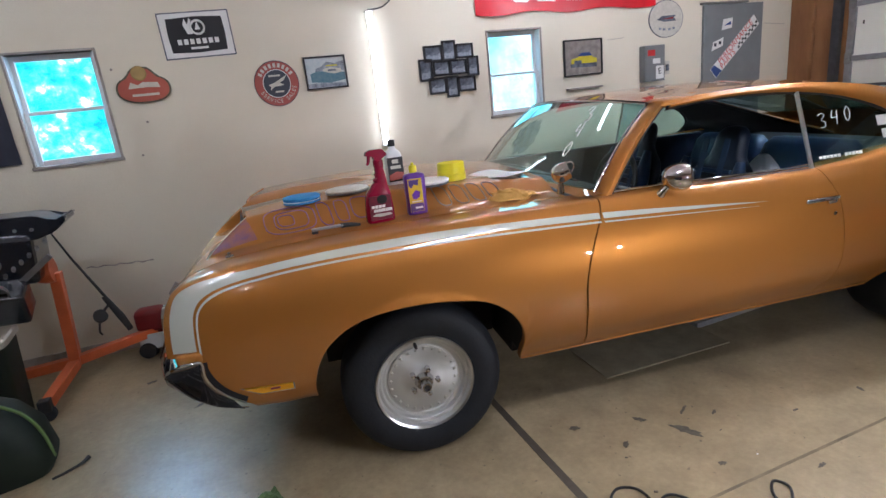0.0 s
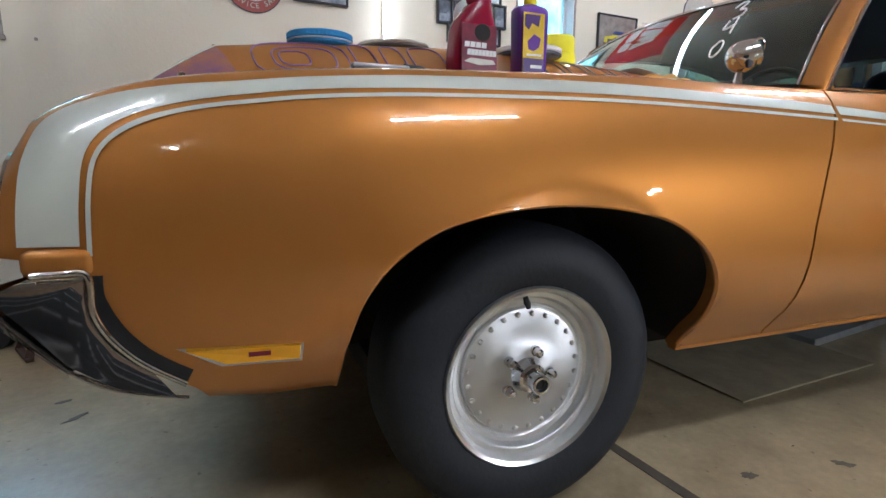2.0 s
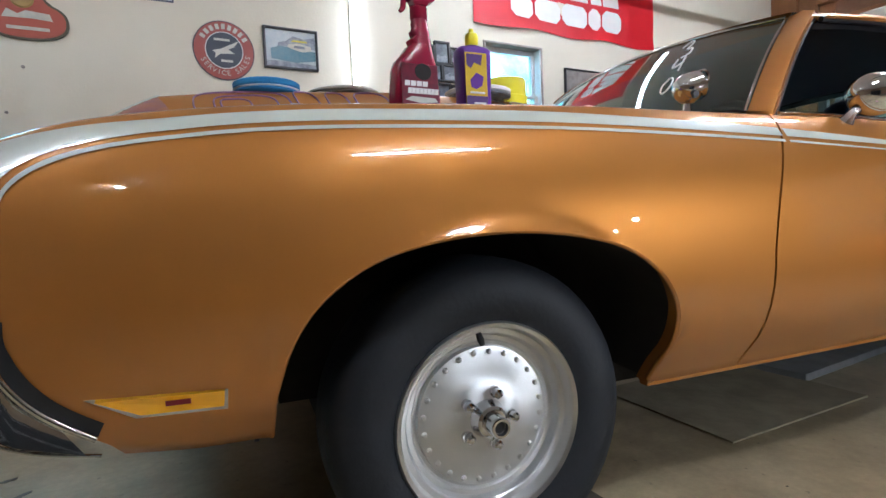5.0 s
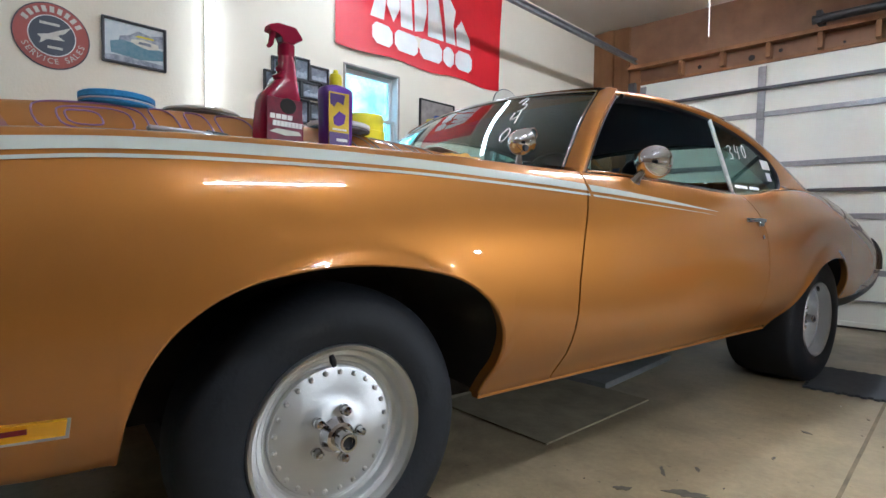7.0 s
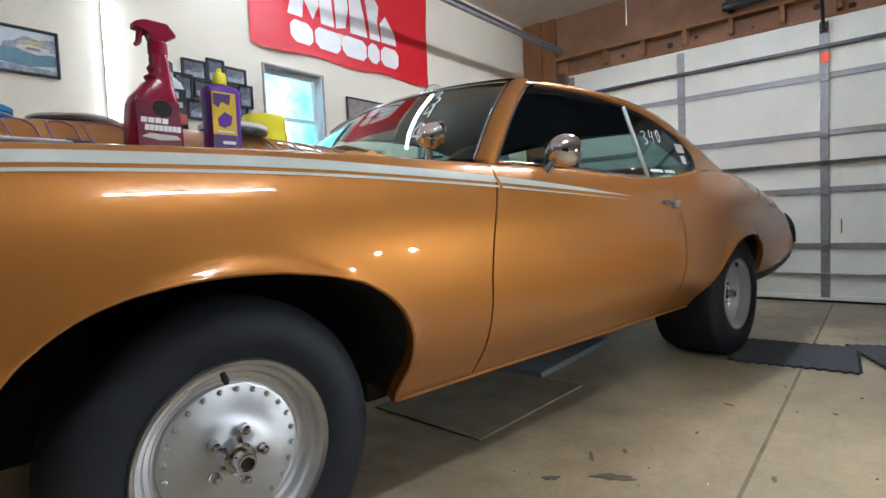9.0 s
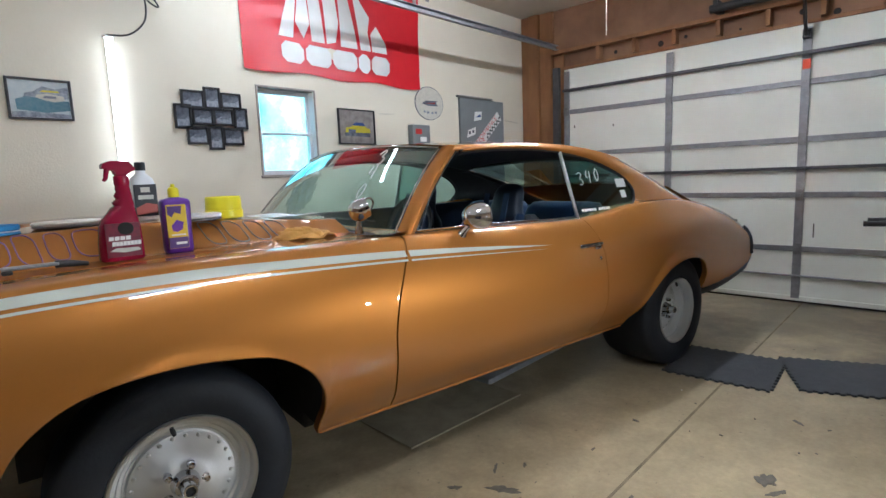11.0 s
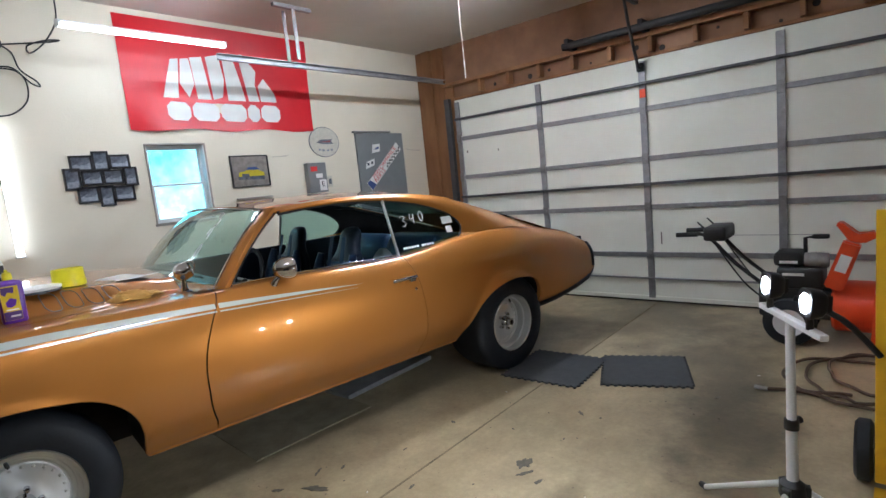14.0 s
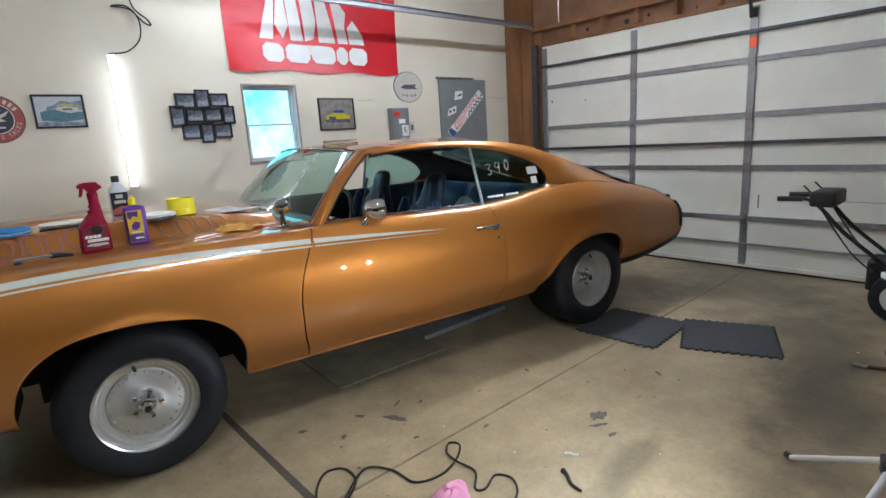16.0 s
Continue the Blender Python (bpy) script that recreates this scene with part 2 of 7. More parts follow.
M_GREEN = mat("dark_green_plastic", (0.006, 0.013, 0.010), 0.6, var=0.5, scale=9, color2=(0.014, 0.026, 0.016))
M_LILAC = mat("lilac_graphic_paint", (0.27, 0.13, 0.27), 0.35, coat=1.0, var=0.2, scale=12)
M_LILACF = mat("faded_lilac_fill", (0.15, 0.07, 0.19), 0.35, coat=1.0, var=0.9, scale=14, color2=(0.34, 0.12, 0.05))
M_BELT = mat("blue_webbing", (0.012, 0.035, 0.085), 0.6, var=0.3, scale=60)
M_SCRIPT = mat("white_window_marker", (0.8, 0.85, 0.83), 0.7)
M_BOARD = mat("dirty_board", (0.34, 0.29, 0.19), 0.6, var=0.8, scale=6, color2=(0.19, 0.165, 0.11), bump=0.2)
M_REDD = mat("dark_red_paint", (0.20, 0.012, 0.015), 0.4, var=0.4, scale=14)

# ---- mesh helpers ----


def link_mesh(name, bm, material, smooth=None):
    me = bpy.data.meshes.new(name)
    bmesh.ops.recalc_face_normals(bm, faces=bm.faces)
    bm.to_mesh(me)
    bm.free()
    if smooth is not None:
        me.shade_smooth()
        if smooth < 180:
            me.set_sharp_from_angle(angle=radians(smooth))
    if material:
        me.materials.append(material)
    return new(name, me)


def part(name, bm, material, parent, label="", smooth=None):
    ob = link_mesh(name, bm, material, smooth)
    ob.parent = parent
    return tagged(ob, label) if label else ob


def thing(name, label, category, m=None, group="", kind=""):
    ob = new(name)
    ob.empty_display_size = 0.05
    ob.matrix_basis = m or Matrix()
    return tagged(ob, label, category, group, kind)


def structure(name, bm, material, label, category, smooth=None):
    return tagged(link_mesh(name, bm, material, smooth), label, category, "", "structure")


def bm_box(boxes, bevel=0.0, m=None, bm=None):
    """One mesh of boxes (x0, y0, z0, x1, y1, z1), with bevelled edges."""
    bm = bm or bmesh.new()
    for b in boxes:
        lo, hi = Vector(b[:3]), Vector(b[3:])
        r = bmesh.ops.create_cube(bm, size=1.0, matrix=Matrix.Translation((lo + hi) / 2) @ Matrix.Diagonal((*(hi - lo), 1)))
        if bevel:
            edges = list({e for v in r["verts"] for e in v.link_edges})
            bmesh.ops.bevel(bm, geom=edges, offset=bevel, segments=2, affect="EDGES", profile=0.5)
    if m:
        bmesh.ops.transform(bm, matrix=m, verts=bm.verts)
    return bm


def bm_lathe(profile, m=None, segs=32, bm=None):
    """A profile of (radius, height) turned about z."""
    bm = bm or bmesh.new()
    rings = []
    for r, h in profile:
        rings.append([bm.verts.new((m or Matrix()) @ Vector((r * math.cos(i * math.tau / segs), r * math.sin(i * math.tau / segs), h))) for i in range(segs)])
    for a, b in zip(rings, rings[1:]):
        for i in range(segs):
            bm.faces.new((a[i], a[(i + 1) % segs], b[(i + 1) % segs], b[i]))
    bmesh.ops.remove_doubles(bm, verts=bm.verts, dist=1e-5)
    return bm


def bm_tube(points, radius, segs=8, bm=None, closed=False, smooth_steps=0):
    """A round bar along points."""
    pts = [Vector(p) for p in points]
    if smooth_steps:
        pts = catmull(pts, smooth_steps)
    bm = bm or bmesh.new()
    rings = []
    n = len(pts)
    up = Vector((0.13, 0.21, 0.97))
    for i, p in enumerate(pts):
        d = (pts[min(i + 1, n - 1)] - pts[max(i - 1, 0)]).normalized()
        if closed:
            d = (pts[(i + 1) % n] - pts[i - 1]).normalized()
        a = d.cross(up)
        if a.length < 1e-3:
            a = d.cross(Vector((1, 0, 0)))
        a.normalize()
        b = d.cross(a)
        rad = float(np.interp(i / max(n - 1, 1), np.linspace(0, 1, len(radius)), radius)) if isinstance(radius, (list, tuple)) else radius
        rings.append([bm.verts.new(p + rad * (math.cos(k * math.tau / segs) * a + math.sin(k * math.tau / segs) * b)) for k in range(segs)])
    pairs = list(zip(rings, rings[1:])) + ([(rings[-1], rings[0])] if closed else [])
    for a, b in pairs:
        for k in range(segs):
            bm.faces.new((a[k], a[(k + 1) % segs], b[(k + 1) % segs], b[k]))
    if not closed:
        bm.faces.new(rings[0])
        bm.faces.new(list(reversed(rings[-1])))
    return bm


def catmull(pts, steps):
    out = []
    for i in range(len(pts) - 1):
        p0, p1, p2, p3 = pts[max(i - 1, 0)], pts[i], pts[i + 1], pts[min(i + 2, len(pts) - 1)]
        for k in range(steps):
            t = k / steps
            out.append(0.5 * (2 * p1 + (p2 - p0) * t + (2 * p0 - 5 * p1 + 4 * p2 - p3) * t * t + (3 * p1 - p0 - 3 * p2 + p3) * t ** 3))
    out.append(pts[-1])
    return out


def bm_grid(rows, bm=None, thick=0.0):
    """A sheet through rows of points; thick gives it a back."""
    bm = bm or bmesh.new()
    vs = [[bm.verts.new(p) for p in row] for row in rows]
    faces = []
    for a, b in zip(vs, vs[1:]):
        for i in range(len(a) - 1):
            faces.append(bm.faces.new((a[i], a[i + 1], b[i + 1], b[i])))
    if thick:
        bmesh.ops.recalc_face_normals(bm, faces=bm.faces)
        bmesh.ops.solidify(bm, geom=bm.faces[:], thickness=thick)
    return bm


def bm_prism(outline, depth, m=None, bm=None, bevel=0.0):
    """An outline of (x, z) drawn out along y from 0 to depth."""
    bm = bm or bmesh.new()
    f = [bm.verts.new((x, 0, z)) for x, z in outline]
    k = [bm.verts.new((x, depth, z)) for x, z in outline]
    made = [bm.faces.new(f), bm.faces.new(list(reversed(k)))]
    n = len(outline)
    for i in range(n):
        made.append(bm.faces.new((f[i], k[i], k[(i + 1) % n], f[(i + 1) % n])))
    if bevel:
        bmesh.ops.bevel(bm, geom=list({e for q in made for e in q.edges}), offset=bevel, segments=2, affect="EDGES")
    if m:
        bmesh.ops.transform(bm, matrix=m, verts=f + k if not bevel else bm.verts)
    return bm


def loft(sections, bm=None, n=28):
    """Rounded-rectangle slices: (z, half width, half depth, x offset, roundness)."""
    bm = bm or bmesh.new()
    rings = []
    for z, w, d, ox, p in sections:
        ring = []
        for i in range(n):
            a = math.tau * i / n
            c, s = math.cos(a), math.sin(a)
            ring.append(bm.verts.new((ox + w * math.copysign(abs(c) ** p, c), d * math.copysign(abs(s) ** p, s), z)))
        rings.append(ring)
    for a, b in zip(rings, rings[1:]):
        for i in range(n):
            bm.faces.new((a[i], a[(i + 1) % n], b[(i + 1) % n], b[i]))
    bm.faces.new(list(reversed(rings[0])))
    bm.faces.new(rings[-1])
    return bm


def bm_text(body, size, m, extrude=0.0006, shear=0.0, spacing=1.0):
    cu = bpy.data.curves.new("text", "FONT")
    cu.body, cu.size, cu.extrude, cu.shear, cu.space_character = body, size, extrude, shear, spacing
    cu.align_x, cu.align_y, cu.resolution_u = "CENTER", "CENTER", 3
    ob = new("text", cu)
    me = bpy.data.meshes.new_from_object(ob.evaluated_get(bpy.context.evaluated_depsgraph_get()))
    bpy.data.objects.remove(ob)
    bm = bmesh.new()
    bm.from_mesh(me)
    bpy.data.meshes.remove(me)
    bpy.data.curves.remove(cu)
    bmesh.ops.transform(bm, matrix=m, verts=bm.verts)
    return bm


def curve_at(points, x):
    """Smooth value at x of a curve through (x, value) points, flat beyond its ends."""
    if x <= points[0][0]:
        return points[0][1]
    if x >= points[-1][0]:
        return points[-1][1]
    for i in range(len(points) - 1):
        if points[i][0] <= x <= points[i + 1][0]:
            break

    def slope(j):
        a, b = points[max(j - 1, 0)], points[min(j + 1, len(points) - 1)]
        return (b[1] - a[1]) / (b[0] - a[0])
    (x0, y0), (x1, y1) = points[i], points[i + 1]
    h, t = x1 - x0, (x - x0) / (x1 - x0)
    return (2 * t ** 3 - 3 * t * t + 1) * y0 + (t ** 3 - 2 * t * t + t) * h * slope(i) + (3 * t * t - 2 * t ** 3) * y1 + (t ** 3 - t * t) * h * slope(i + 1)


def line_at(points, x):
    return float(np.interp(x, [p[0] for p in points], [p[1] for p in points]))


# ---- the garage ----
WY, GX, HC = 2.195, 5.0, 3.05          # back wall, door wall, ceiling
LX, RY = -4.2, -5.2                    # the unseen walls

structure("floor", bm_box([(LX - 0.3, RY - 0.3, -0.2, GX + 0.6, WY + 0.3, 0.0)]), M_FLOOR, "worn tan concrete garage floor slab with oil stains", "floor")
structure("ceiling", bm_box([(LX - 0.2, RY - 0.2, HC, GX + 0.3, WY + 0.2, HC + 0.15)]), M_CEIL, "painted garage ceiling, dusty beige", "ceiling")
# unseen closing walls, coloured brown so that less light bounces onto the car
structure("wall_left", bm_box([(LX - 0.2, RY - 0.2, 0, LX, WY + 0.2, HC)]), M_BROWNW, "plain unseen garage end wall, brown to cut bounced light", "wall")
structure("wall_south", bm_box([(LX, RY - 0.2, 0, GX + 0.3, RY, HC)]), M_BROWNW, "plain unseen wall behind the walkway, brown to cut bounced light", "wall")

WIN_A = (-1.75, 1.34, -1.265, 2.015)   # x0, z0, x1, z1
WIN_B = (1.505, 1.30, 1.995, 1.955)


def wall_with_holes(name, x0, x1, holes):
    xs = sorted({x0, x1, *[h[0] for h in holes], *[h[2] for h in holes]})
    boxes = []
    for a, b in zip(xs, xs[1:]):
        h = [k for k in holes if k[0] <= a and b <= k[2]]
        if h:
            boxes += [(a, WY, 0, b, WY + 0.14, h[0][1]), (a, WY, h[0][3], b, WY + 0.14, HC)]
        else:
            boxes.append((a, WY, 0, b, WY + 0.14, HC))
    bm = bm_box(boxes)
    bmesh.ops.remove_doubles(bm, verts=bm.verts, dist=1e-4)
    return structure(name, bm, M_WALL, "cream painted masonry garage wall, scuffed and stained", "wall")


wall_with_holes("wall_north", LX, GX, [WIN_A, WIN_B])


def window(name, w, label):
    x0, z0, x1, z1 = w
    win = thing(name, label, "window", pose(x0, WY, z0), kind="structure")
    dx, dz, zm = x1 - x0, z1 - z0, (z1 - z0) * 0.47
    f = 0.035
    part("window_frame", bm_box([(-0.012, -0.010, -0.012, 0, 0.1, dz + 0.014), (dx, -0.010, -0.012, dx + 0.014, 0.1, dz + 0.014), (0, -0.010, dz, dx, 0.1, dz + 0.014)], 0.003), M_WINF, win)
    part("window_sill", bm_box([(-0.02, -0.016, -0.022, dx + 0.02, 0.1, 0.0)], 0.004), M_WINF, win)
    part("upper_sash", bm_box([(0, 0.065, zm, f, 0.09, dz), (dx - f, 0.065, zm, dx, 0.09, dz), (f, 0.065, dz - f, dx - f, 0.09, dz), (f, 0.065, zm, dx - f, 0.09, zm + 0.02)], 0.002), M_WPLAS, win)
    part("lower_sash", bm_box([(0, 0.035, 0, f, 0.06, zm + 0.02), (dx - f, 0.035, 0, dx, 0.06, zm + 0.02), (f, 0.035, 0, dx - f, 0.06, f), (f, 0.035, zm, dx - f, 0.06, zm + 0.02)], 0.002), M_WPLAS, win)
    for a in (0.001, dx - 0.009):
        part("jamb_liner", bm_box([(a, -0.004, 0.002, a + 0.008, 0.10, dz - 0.002)]), M_WPLAS, win)
    for nm, y, a, b in (("pane", 0.075, zm + 0.02, dz - f), ("pane", 0.045, f, zm)):
        p = part(nm, bm_box([(f, y, a, dx - f, y + 0.004, b)]), M_GLASS, win)
        p.visible_shadow = False
    return win


window("window_1", WIN_A, "small double-hung garage window with weathered frame, trees outside")
window("window_2", WIN_B, "small double-hung garage window with bright daylight outside")

# post and framing of the door wall
structure("wall_east", bm_box([(GX, 1.58, 0, GX + 0.2, WY, HC), (GX, RY, 2.34, GX + 0.2, 1.58, HC), (GX, RY, 0, GX + 0.2, -4.0, 2.34)]), M_SHEATH, "brown wood-sheathed wall over and beside the garage door", "wall")
framing = thing("door_framing", "bare brown framing lumber round the garage door opening", "framing", kind="structure")
for y0, y1, x0, z1 in ((2.085, 2.19, 4.945, HC), (1.945, 2.08, 4.925, HC), (1.77, 1.94, 4.955, HC), (1.64, 1.765, 4.975, 2.56)):
    part("post", bm_box([(x0, y0, 0, GX - 0.003, y1, z1 - 0.003)], 0.004), M_WOOD, framing)
part("header_plate", bm_box([(4.972, -4.1, 2.385, GX - 0.003, 1.76, 2.415)], 0.003), M_WOOD, framing)
part("header_plate", bm_box([(4.90, -4.1, 2.555, GX - 0.003, 1.76, 2.592)], 0.003), M_WOOD, framing)
for i in range(14):
    y = 1.19 - i * 0.395
    part("cripple_stud", bm_box([(4.905, y - 0.02, 2.417, GX - 0.003, y + 0.02, 2.553)], 0.003), M_WOOD, framing)
    part("knot", bm_lathe([(0.0, 0.003), (0.016 + 0.008 * math.sin(i * 1.7), 0.002), (0.020 + 0.009 * math.sin(i * 1.7), 0.0)], Matrix.Translation((GX - 0.001, y - 0.16 - 0.09 * math.sin(i * 2.1), 2.47 + 0.04 * math.sin(i * 3.3))) @ pose(0, 0, 0, 0, -90, 0), 12), M_DARK, framing)

# garage door: five sections, each with stiles, rails and hinges
gd = thing("garage_door", "closed ivory sectional garage door with grey steel struts", "garage door", kind="structure")
SEC, DY1, DY0 = 0.474, 1.63, -4.055
ZROWS = [0.012 + SEC * i for i in range(6)]
for i in range(5):
    sec = part("door_section", bm_box([(4.965, DY0, ZROWS[i] + 0.003, 4.997, DY1, ZROWS[i + 1] - 0.003)], 0.004), M_DOORP, gd)
for i in range(1, 5):
    part("section_rail", bm_box([(4.948, DY0, ZROWS[i] - 0.026, 4.964, DY1, ZROWS[i] + 0.022)], 0.003), M_GALV, gd)
part("section_rail", bm_box([(4.945, DY0, 0.02, 4.964, DY1, 0.06)], 0.003), M_DOORP, gd)
part("bottom_seal", bm_box([(4.955, DY0, 0.0, 4.995, DY1, 0.02)], 0.004), M_BLACK, gd)
for z in (1.185, 2.143):
    part("strut", bm_box([(4.925, DY0, z - 0.012, 4.964, DY1, z - 0.004), (4.925, DY0, z - 0.004, 4.931, DY1, z + 0.016)], 0.002), M_DKST, gd)
part("strut", bm_box([(4.935, DY0, 0.236, 4.964, DY1, 0.250)], 0.002), M_GALV, gd)
for y in (DY1 - 0.04, 0.450, -0.680, -1.810, -2.940, DY0 + 0.04):
    for i in range(5):
        part("stile", bm_box([(4.944, y - 0.032, ZROWS[i] + 0.03, 4.964, y + 0.032, ZROWS[i + 1] - 0.03)], 0.003), M_GALV, gd)
    for i in range(1, 5):
        part("hinge", bm_box([(4.930, y - 0.03, ZROWS[i] - 0.05, 4.947, y + 0.03, ZROWS[i] + 0.05), (4.918, y - 0.012, ZROWS[i] - 0.012, 4.93, y + 0.012, ZROWS[i] + 0.012)], 0.003), M_STEEL, gd)
for y, z, w, h in ((1.498, 1.739, 0.007, 0.016), (1.038, 1.715, 0.006, 0.012), (-0.790, 0.648, 0.005, 0.060), (0.86, 0.62, 0.010, 0.004)):
    part("scuff_mark", bm_box([(4.9630, y - w, z - h, 4.9652, y + w, z + h)]), M_STAIN, gd)
part("operator_bracket", bm_box([(4.90, -0.71, 2.255, 4.944, -0.65, 2.33)], 0.004), M_BLACK, gd)
part("release_tag", bm_box([(4.936, -0.715, 2.012, 4.943, -0.655, 2.092)], 0.002), M_SNOW, gd)

rail = thing("door_track", "galvanised steel overhead garage door track on a ceiling hanger", "door track")
part("rail", bm_box([(1.93, 1.60, 2.555, 4.75, 1.606, 2.605), (1.93, 1.57, 2.555, 4.75, 1.60, 2.561), (1.93, 1.57, 2.599, 4.75, 1.60, 2.605)]), M_GALV, rail)
part("hanger", bm_box([(2.60, 1.607, 2.56, 2.635, 1.612, HC), (2.42, 1.45, 3.02, 2.80, 1.49, HC), (2.60, 1.46, 2.60, 2.635, 1.465, 3.02)]), M_STEEL, rail)
part("vertical_rail", bm_box([(4.875, 1.655, 0.02, 4.930, 1.661, 2.40), (4.875, 1.661, 0.02, 4.881, 1.725, 2.40), (4.924, 1.661, 0.02, 4.930, 1.725, 2.40)]), M_DKST, rail)

opener = thing("door_opener", "dark steel opener rail and arm over the garage door", "door opener")
part("opener_rail", bm_box([(0.6, -0.70, 2.86, 4.90, -0.66, 2.90)], 0.004), M_BLACK, opener)
part("opener_arm", bm_tube([(4.60, -0.68, 2.86), (4.70, -0.68, 2.60), (4.84, -0.68, 2.34), (4.855, -0.68, 2.285), (4.90, -0.68, 2.29)], 0.014, 8, smooth_steps=4), M_BLACK, opener)
part("hanger", bm_box([(4.3, -0.95, 3.02, 4.34, -0.4, 3.049), (4.3, -0.70, 2.90, 4.34, -0.66, 3.02)]), M_BLACK, opener)
spring = thing("spring_shaft", "dark torsion bar above the garage door", "spring shaft")
part("shaft", bm_tube([(4.82, 0.05, 2.632), (4.82, -4.0, 2.632)], 0.036, 12), M_BLACK, spring, smooth=40)
for y in (0.0, -0.74, -3.9):
    part("bracket", bm_box([(4.79, y - 0.02, 2.60, 4.999, y + 0.02, 2.70)]), M_BLACK, spring)
cord = thing("pull_cord", "thin white cord hanging from the ceiling", "cord")
part("cord", bm_tube([(3.78, 0.54, 3.049), (3.79, 0.54, 2.35)], 0.004, 6), M_WHITE, cord)

# floor joints
for nm, b in (("floor_joint_1", (0.384, RY, -0.002, 0.418, WY, 0.0022)), ("floor_joint_2", (-4, -0.742, -0.002, GX, -0.730, 0.0012))):
    structure(nm, bm_box([b]), M_JOINT if nm.endswith("1") else M_JOINTF, "dirt-filled saw cut in the concrete floor", "floor joint")


def lamp_tube(name, a, b, facing, label, glow=M_LED, w=0.028):
    """A long LED shop light: housing, end caps and a glowing diffuser, with its light."""
    a, b, facing = Vector(a), Vector(b), Vector(facing).normalized()
    d = (b - a).normalized()
    s = d.cross(facing)
    m = Matrix((s, d, facing)).transposed().to_4x4()
    m.translation = a
    n = (b - a).length
    t = thing(name, label, "shop light", m, "LED shop lights")
    part("housing", bm_box([(-w * 0.7, 0, -0.03, w * 0.7, n, -0.008)], 0.004), M_WPLAS, t)
    for y in (-0.012, n):
        part("end_cap", bm_box([(-w - 0.008, y, -0.03, w + 0.008, y + 0.012, 0.018)], 0.003), M_WPLAS, t)
    part("diffuser", bm_prism([(-w, -0.007), (-w + 0.002, 0.008), (-w / 2, 0.017), (w / 2, 0.017), (w - 0.002, 0.008), (w, -0.007)], n - 0.002, Matrix.Translation((0, 0.001, 0))), glow, t, "glowing white diffuser")
    return t


lamp_tube("shop_light", (0.545, 2.145, 1.19), (0.545, 2.145, 2.145), (0.12, -1, 0), "lit white LED tube hanging upright against the wall", M_LEDV, 0.021)
lamp_tube("shop_light", (0.88, 1.62, 2.68), (2.01, 1.62, 2.68), (0, 0.15, -1), "lit white LED tube hung level below the ceiling")
# first tube is reflected in the paint; the other three are added unseen fill
for p, q, glow in (((-0.05, -1.55), (0.95, -1.55), M_LEDC), ((2.7, -0.1), (3.7, -0.1), M_FILLD), ((-2.2, -1.92), (-2.2, -1.74), M_LEDC), ((-2.6, 0.2), (-1.6, 0.2), M_FILLL)):
    lamp_tube("shop_light", (*p, 2.97), (*q, 2.97), (0, 0, -1), "lit white LED tube under the ceiling, one reflected in the paint, three added as fill", glow, 0.018)

# daylight that falls in through the window over the engine
daylight = new("window_daylight", bpy.data.lights.new("window_daylight", "AREA"))
daylight.data.shape, daylight.data.size, daylight.data.size_y, daylight.data.energy, daylight.data.color = "RECTANGLE", 1.0, 0.6, 34, (0.40, 0.68, 1.0)
daylight.matrix_world = look((-1.62, WY + 0.95, 2.60), (-1.05, 0.5, 0.0))

# ---- the car ----
# Car frame: x runs to the rear from the front hub, y inward from the near hub face, z up.
CAR = pose(0, 0, 0, 0, 0, -7.9)
VC = 0.88
car = thing("muscle_car", "copper orange two-door muscle car with white side stripe", "car", CAR)

SECTION = [(0.33, 0.055), (0.36, 0.035), (0.40, 0.004), (0.46, -0.052), (0.53, -0.088), (0.60, -0.103), (0.66, -0.106), (0.74, -0.1043), (0.81, -0.0965), (0.88, -0.0775), (0.93, -0.0540), (0.97, -0.0270), (1.0, 0.004)]
TOP = [(-0.925, 0.845), (-0.915, 0.868), (-0.89, 0.892), (-0.85, 0.915), (-0.80, 0.934), (-0.72, 0.955), (-0.62, 0.970), (-0.45, 0.985), (-0.24, 0.995), (0.0, 1.002), (0.3, 1.006),
       (0.65, 1.004), (0.85, 1.003), (1.15, 1.003), (1.5, 0.993), (1.9, 0.983), (2.1, 0.990), (2.35, 1.020), (2.6, 1.035), (2.9, 1.030), (3.2, 0.992), (3.5, 0.935), (3.75, 0.872), (3.93, 0.80)]
ARCH_F = [(-0.44, 0.400), (-0.436, 0.47), (-0.427, 0.515), (-0.403, 0.583), (-0.352, 0.651), (-0.262, 0.709), (-0.145, 0.740), (-0.018, 0.749), (0.119, 0.738), (0.265, 0.704), (0.362, 0.642), (0.412, 0.570), (0.430, 0.50), (0.436, 0.43), (0.440, 0.345)]
ARCH_R = [(2.345, 0.345), (2.36, 0.40), (2.40, 0.50), (2.46, 0.58), (2.57, 0.645), (2.69, 0.678), (2.81, 0.690), (2.93, 0.680), (3.04, 0.650), (3.11, 0.59), (3.15, 0.50), (3.155, 0.41)]


def smooth_outline(o):
    return [(p.x, p.y) for p in catmull([Vector((a, b, 0)) for a, b in o], 4)]


ARCH_F, ARCH_R = smooth_outline(ARCH_F), smooth_outline(ARCH_R)
LOW_FRONT = [(-0.925, 0.69), (-0.815, 0.675), (-0.81, 0.60), (-0.79, 0.555), (-0.74, 0.508), (-0.675, 0.455), (-0.66, 0.432), (-0.56, 0.411), (-0.44, 0.400)]
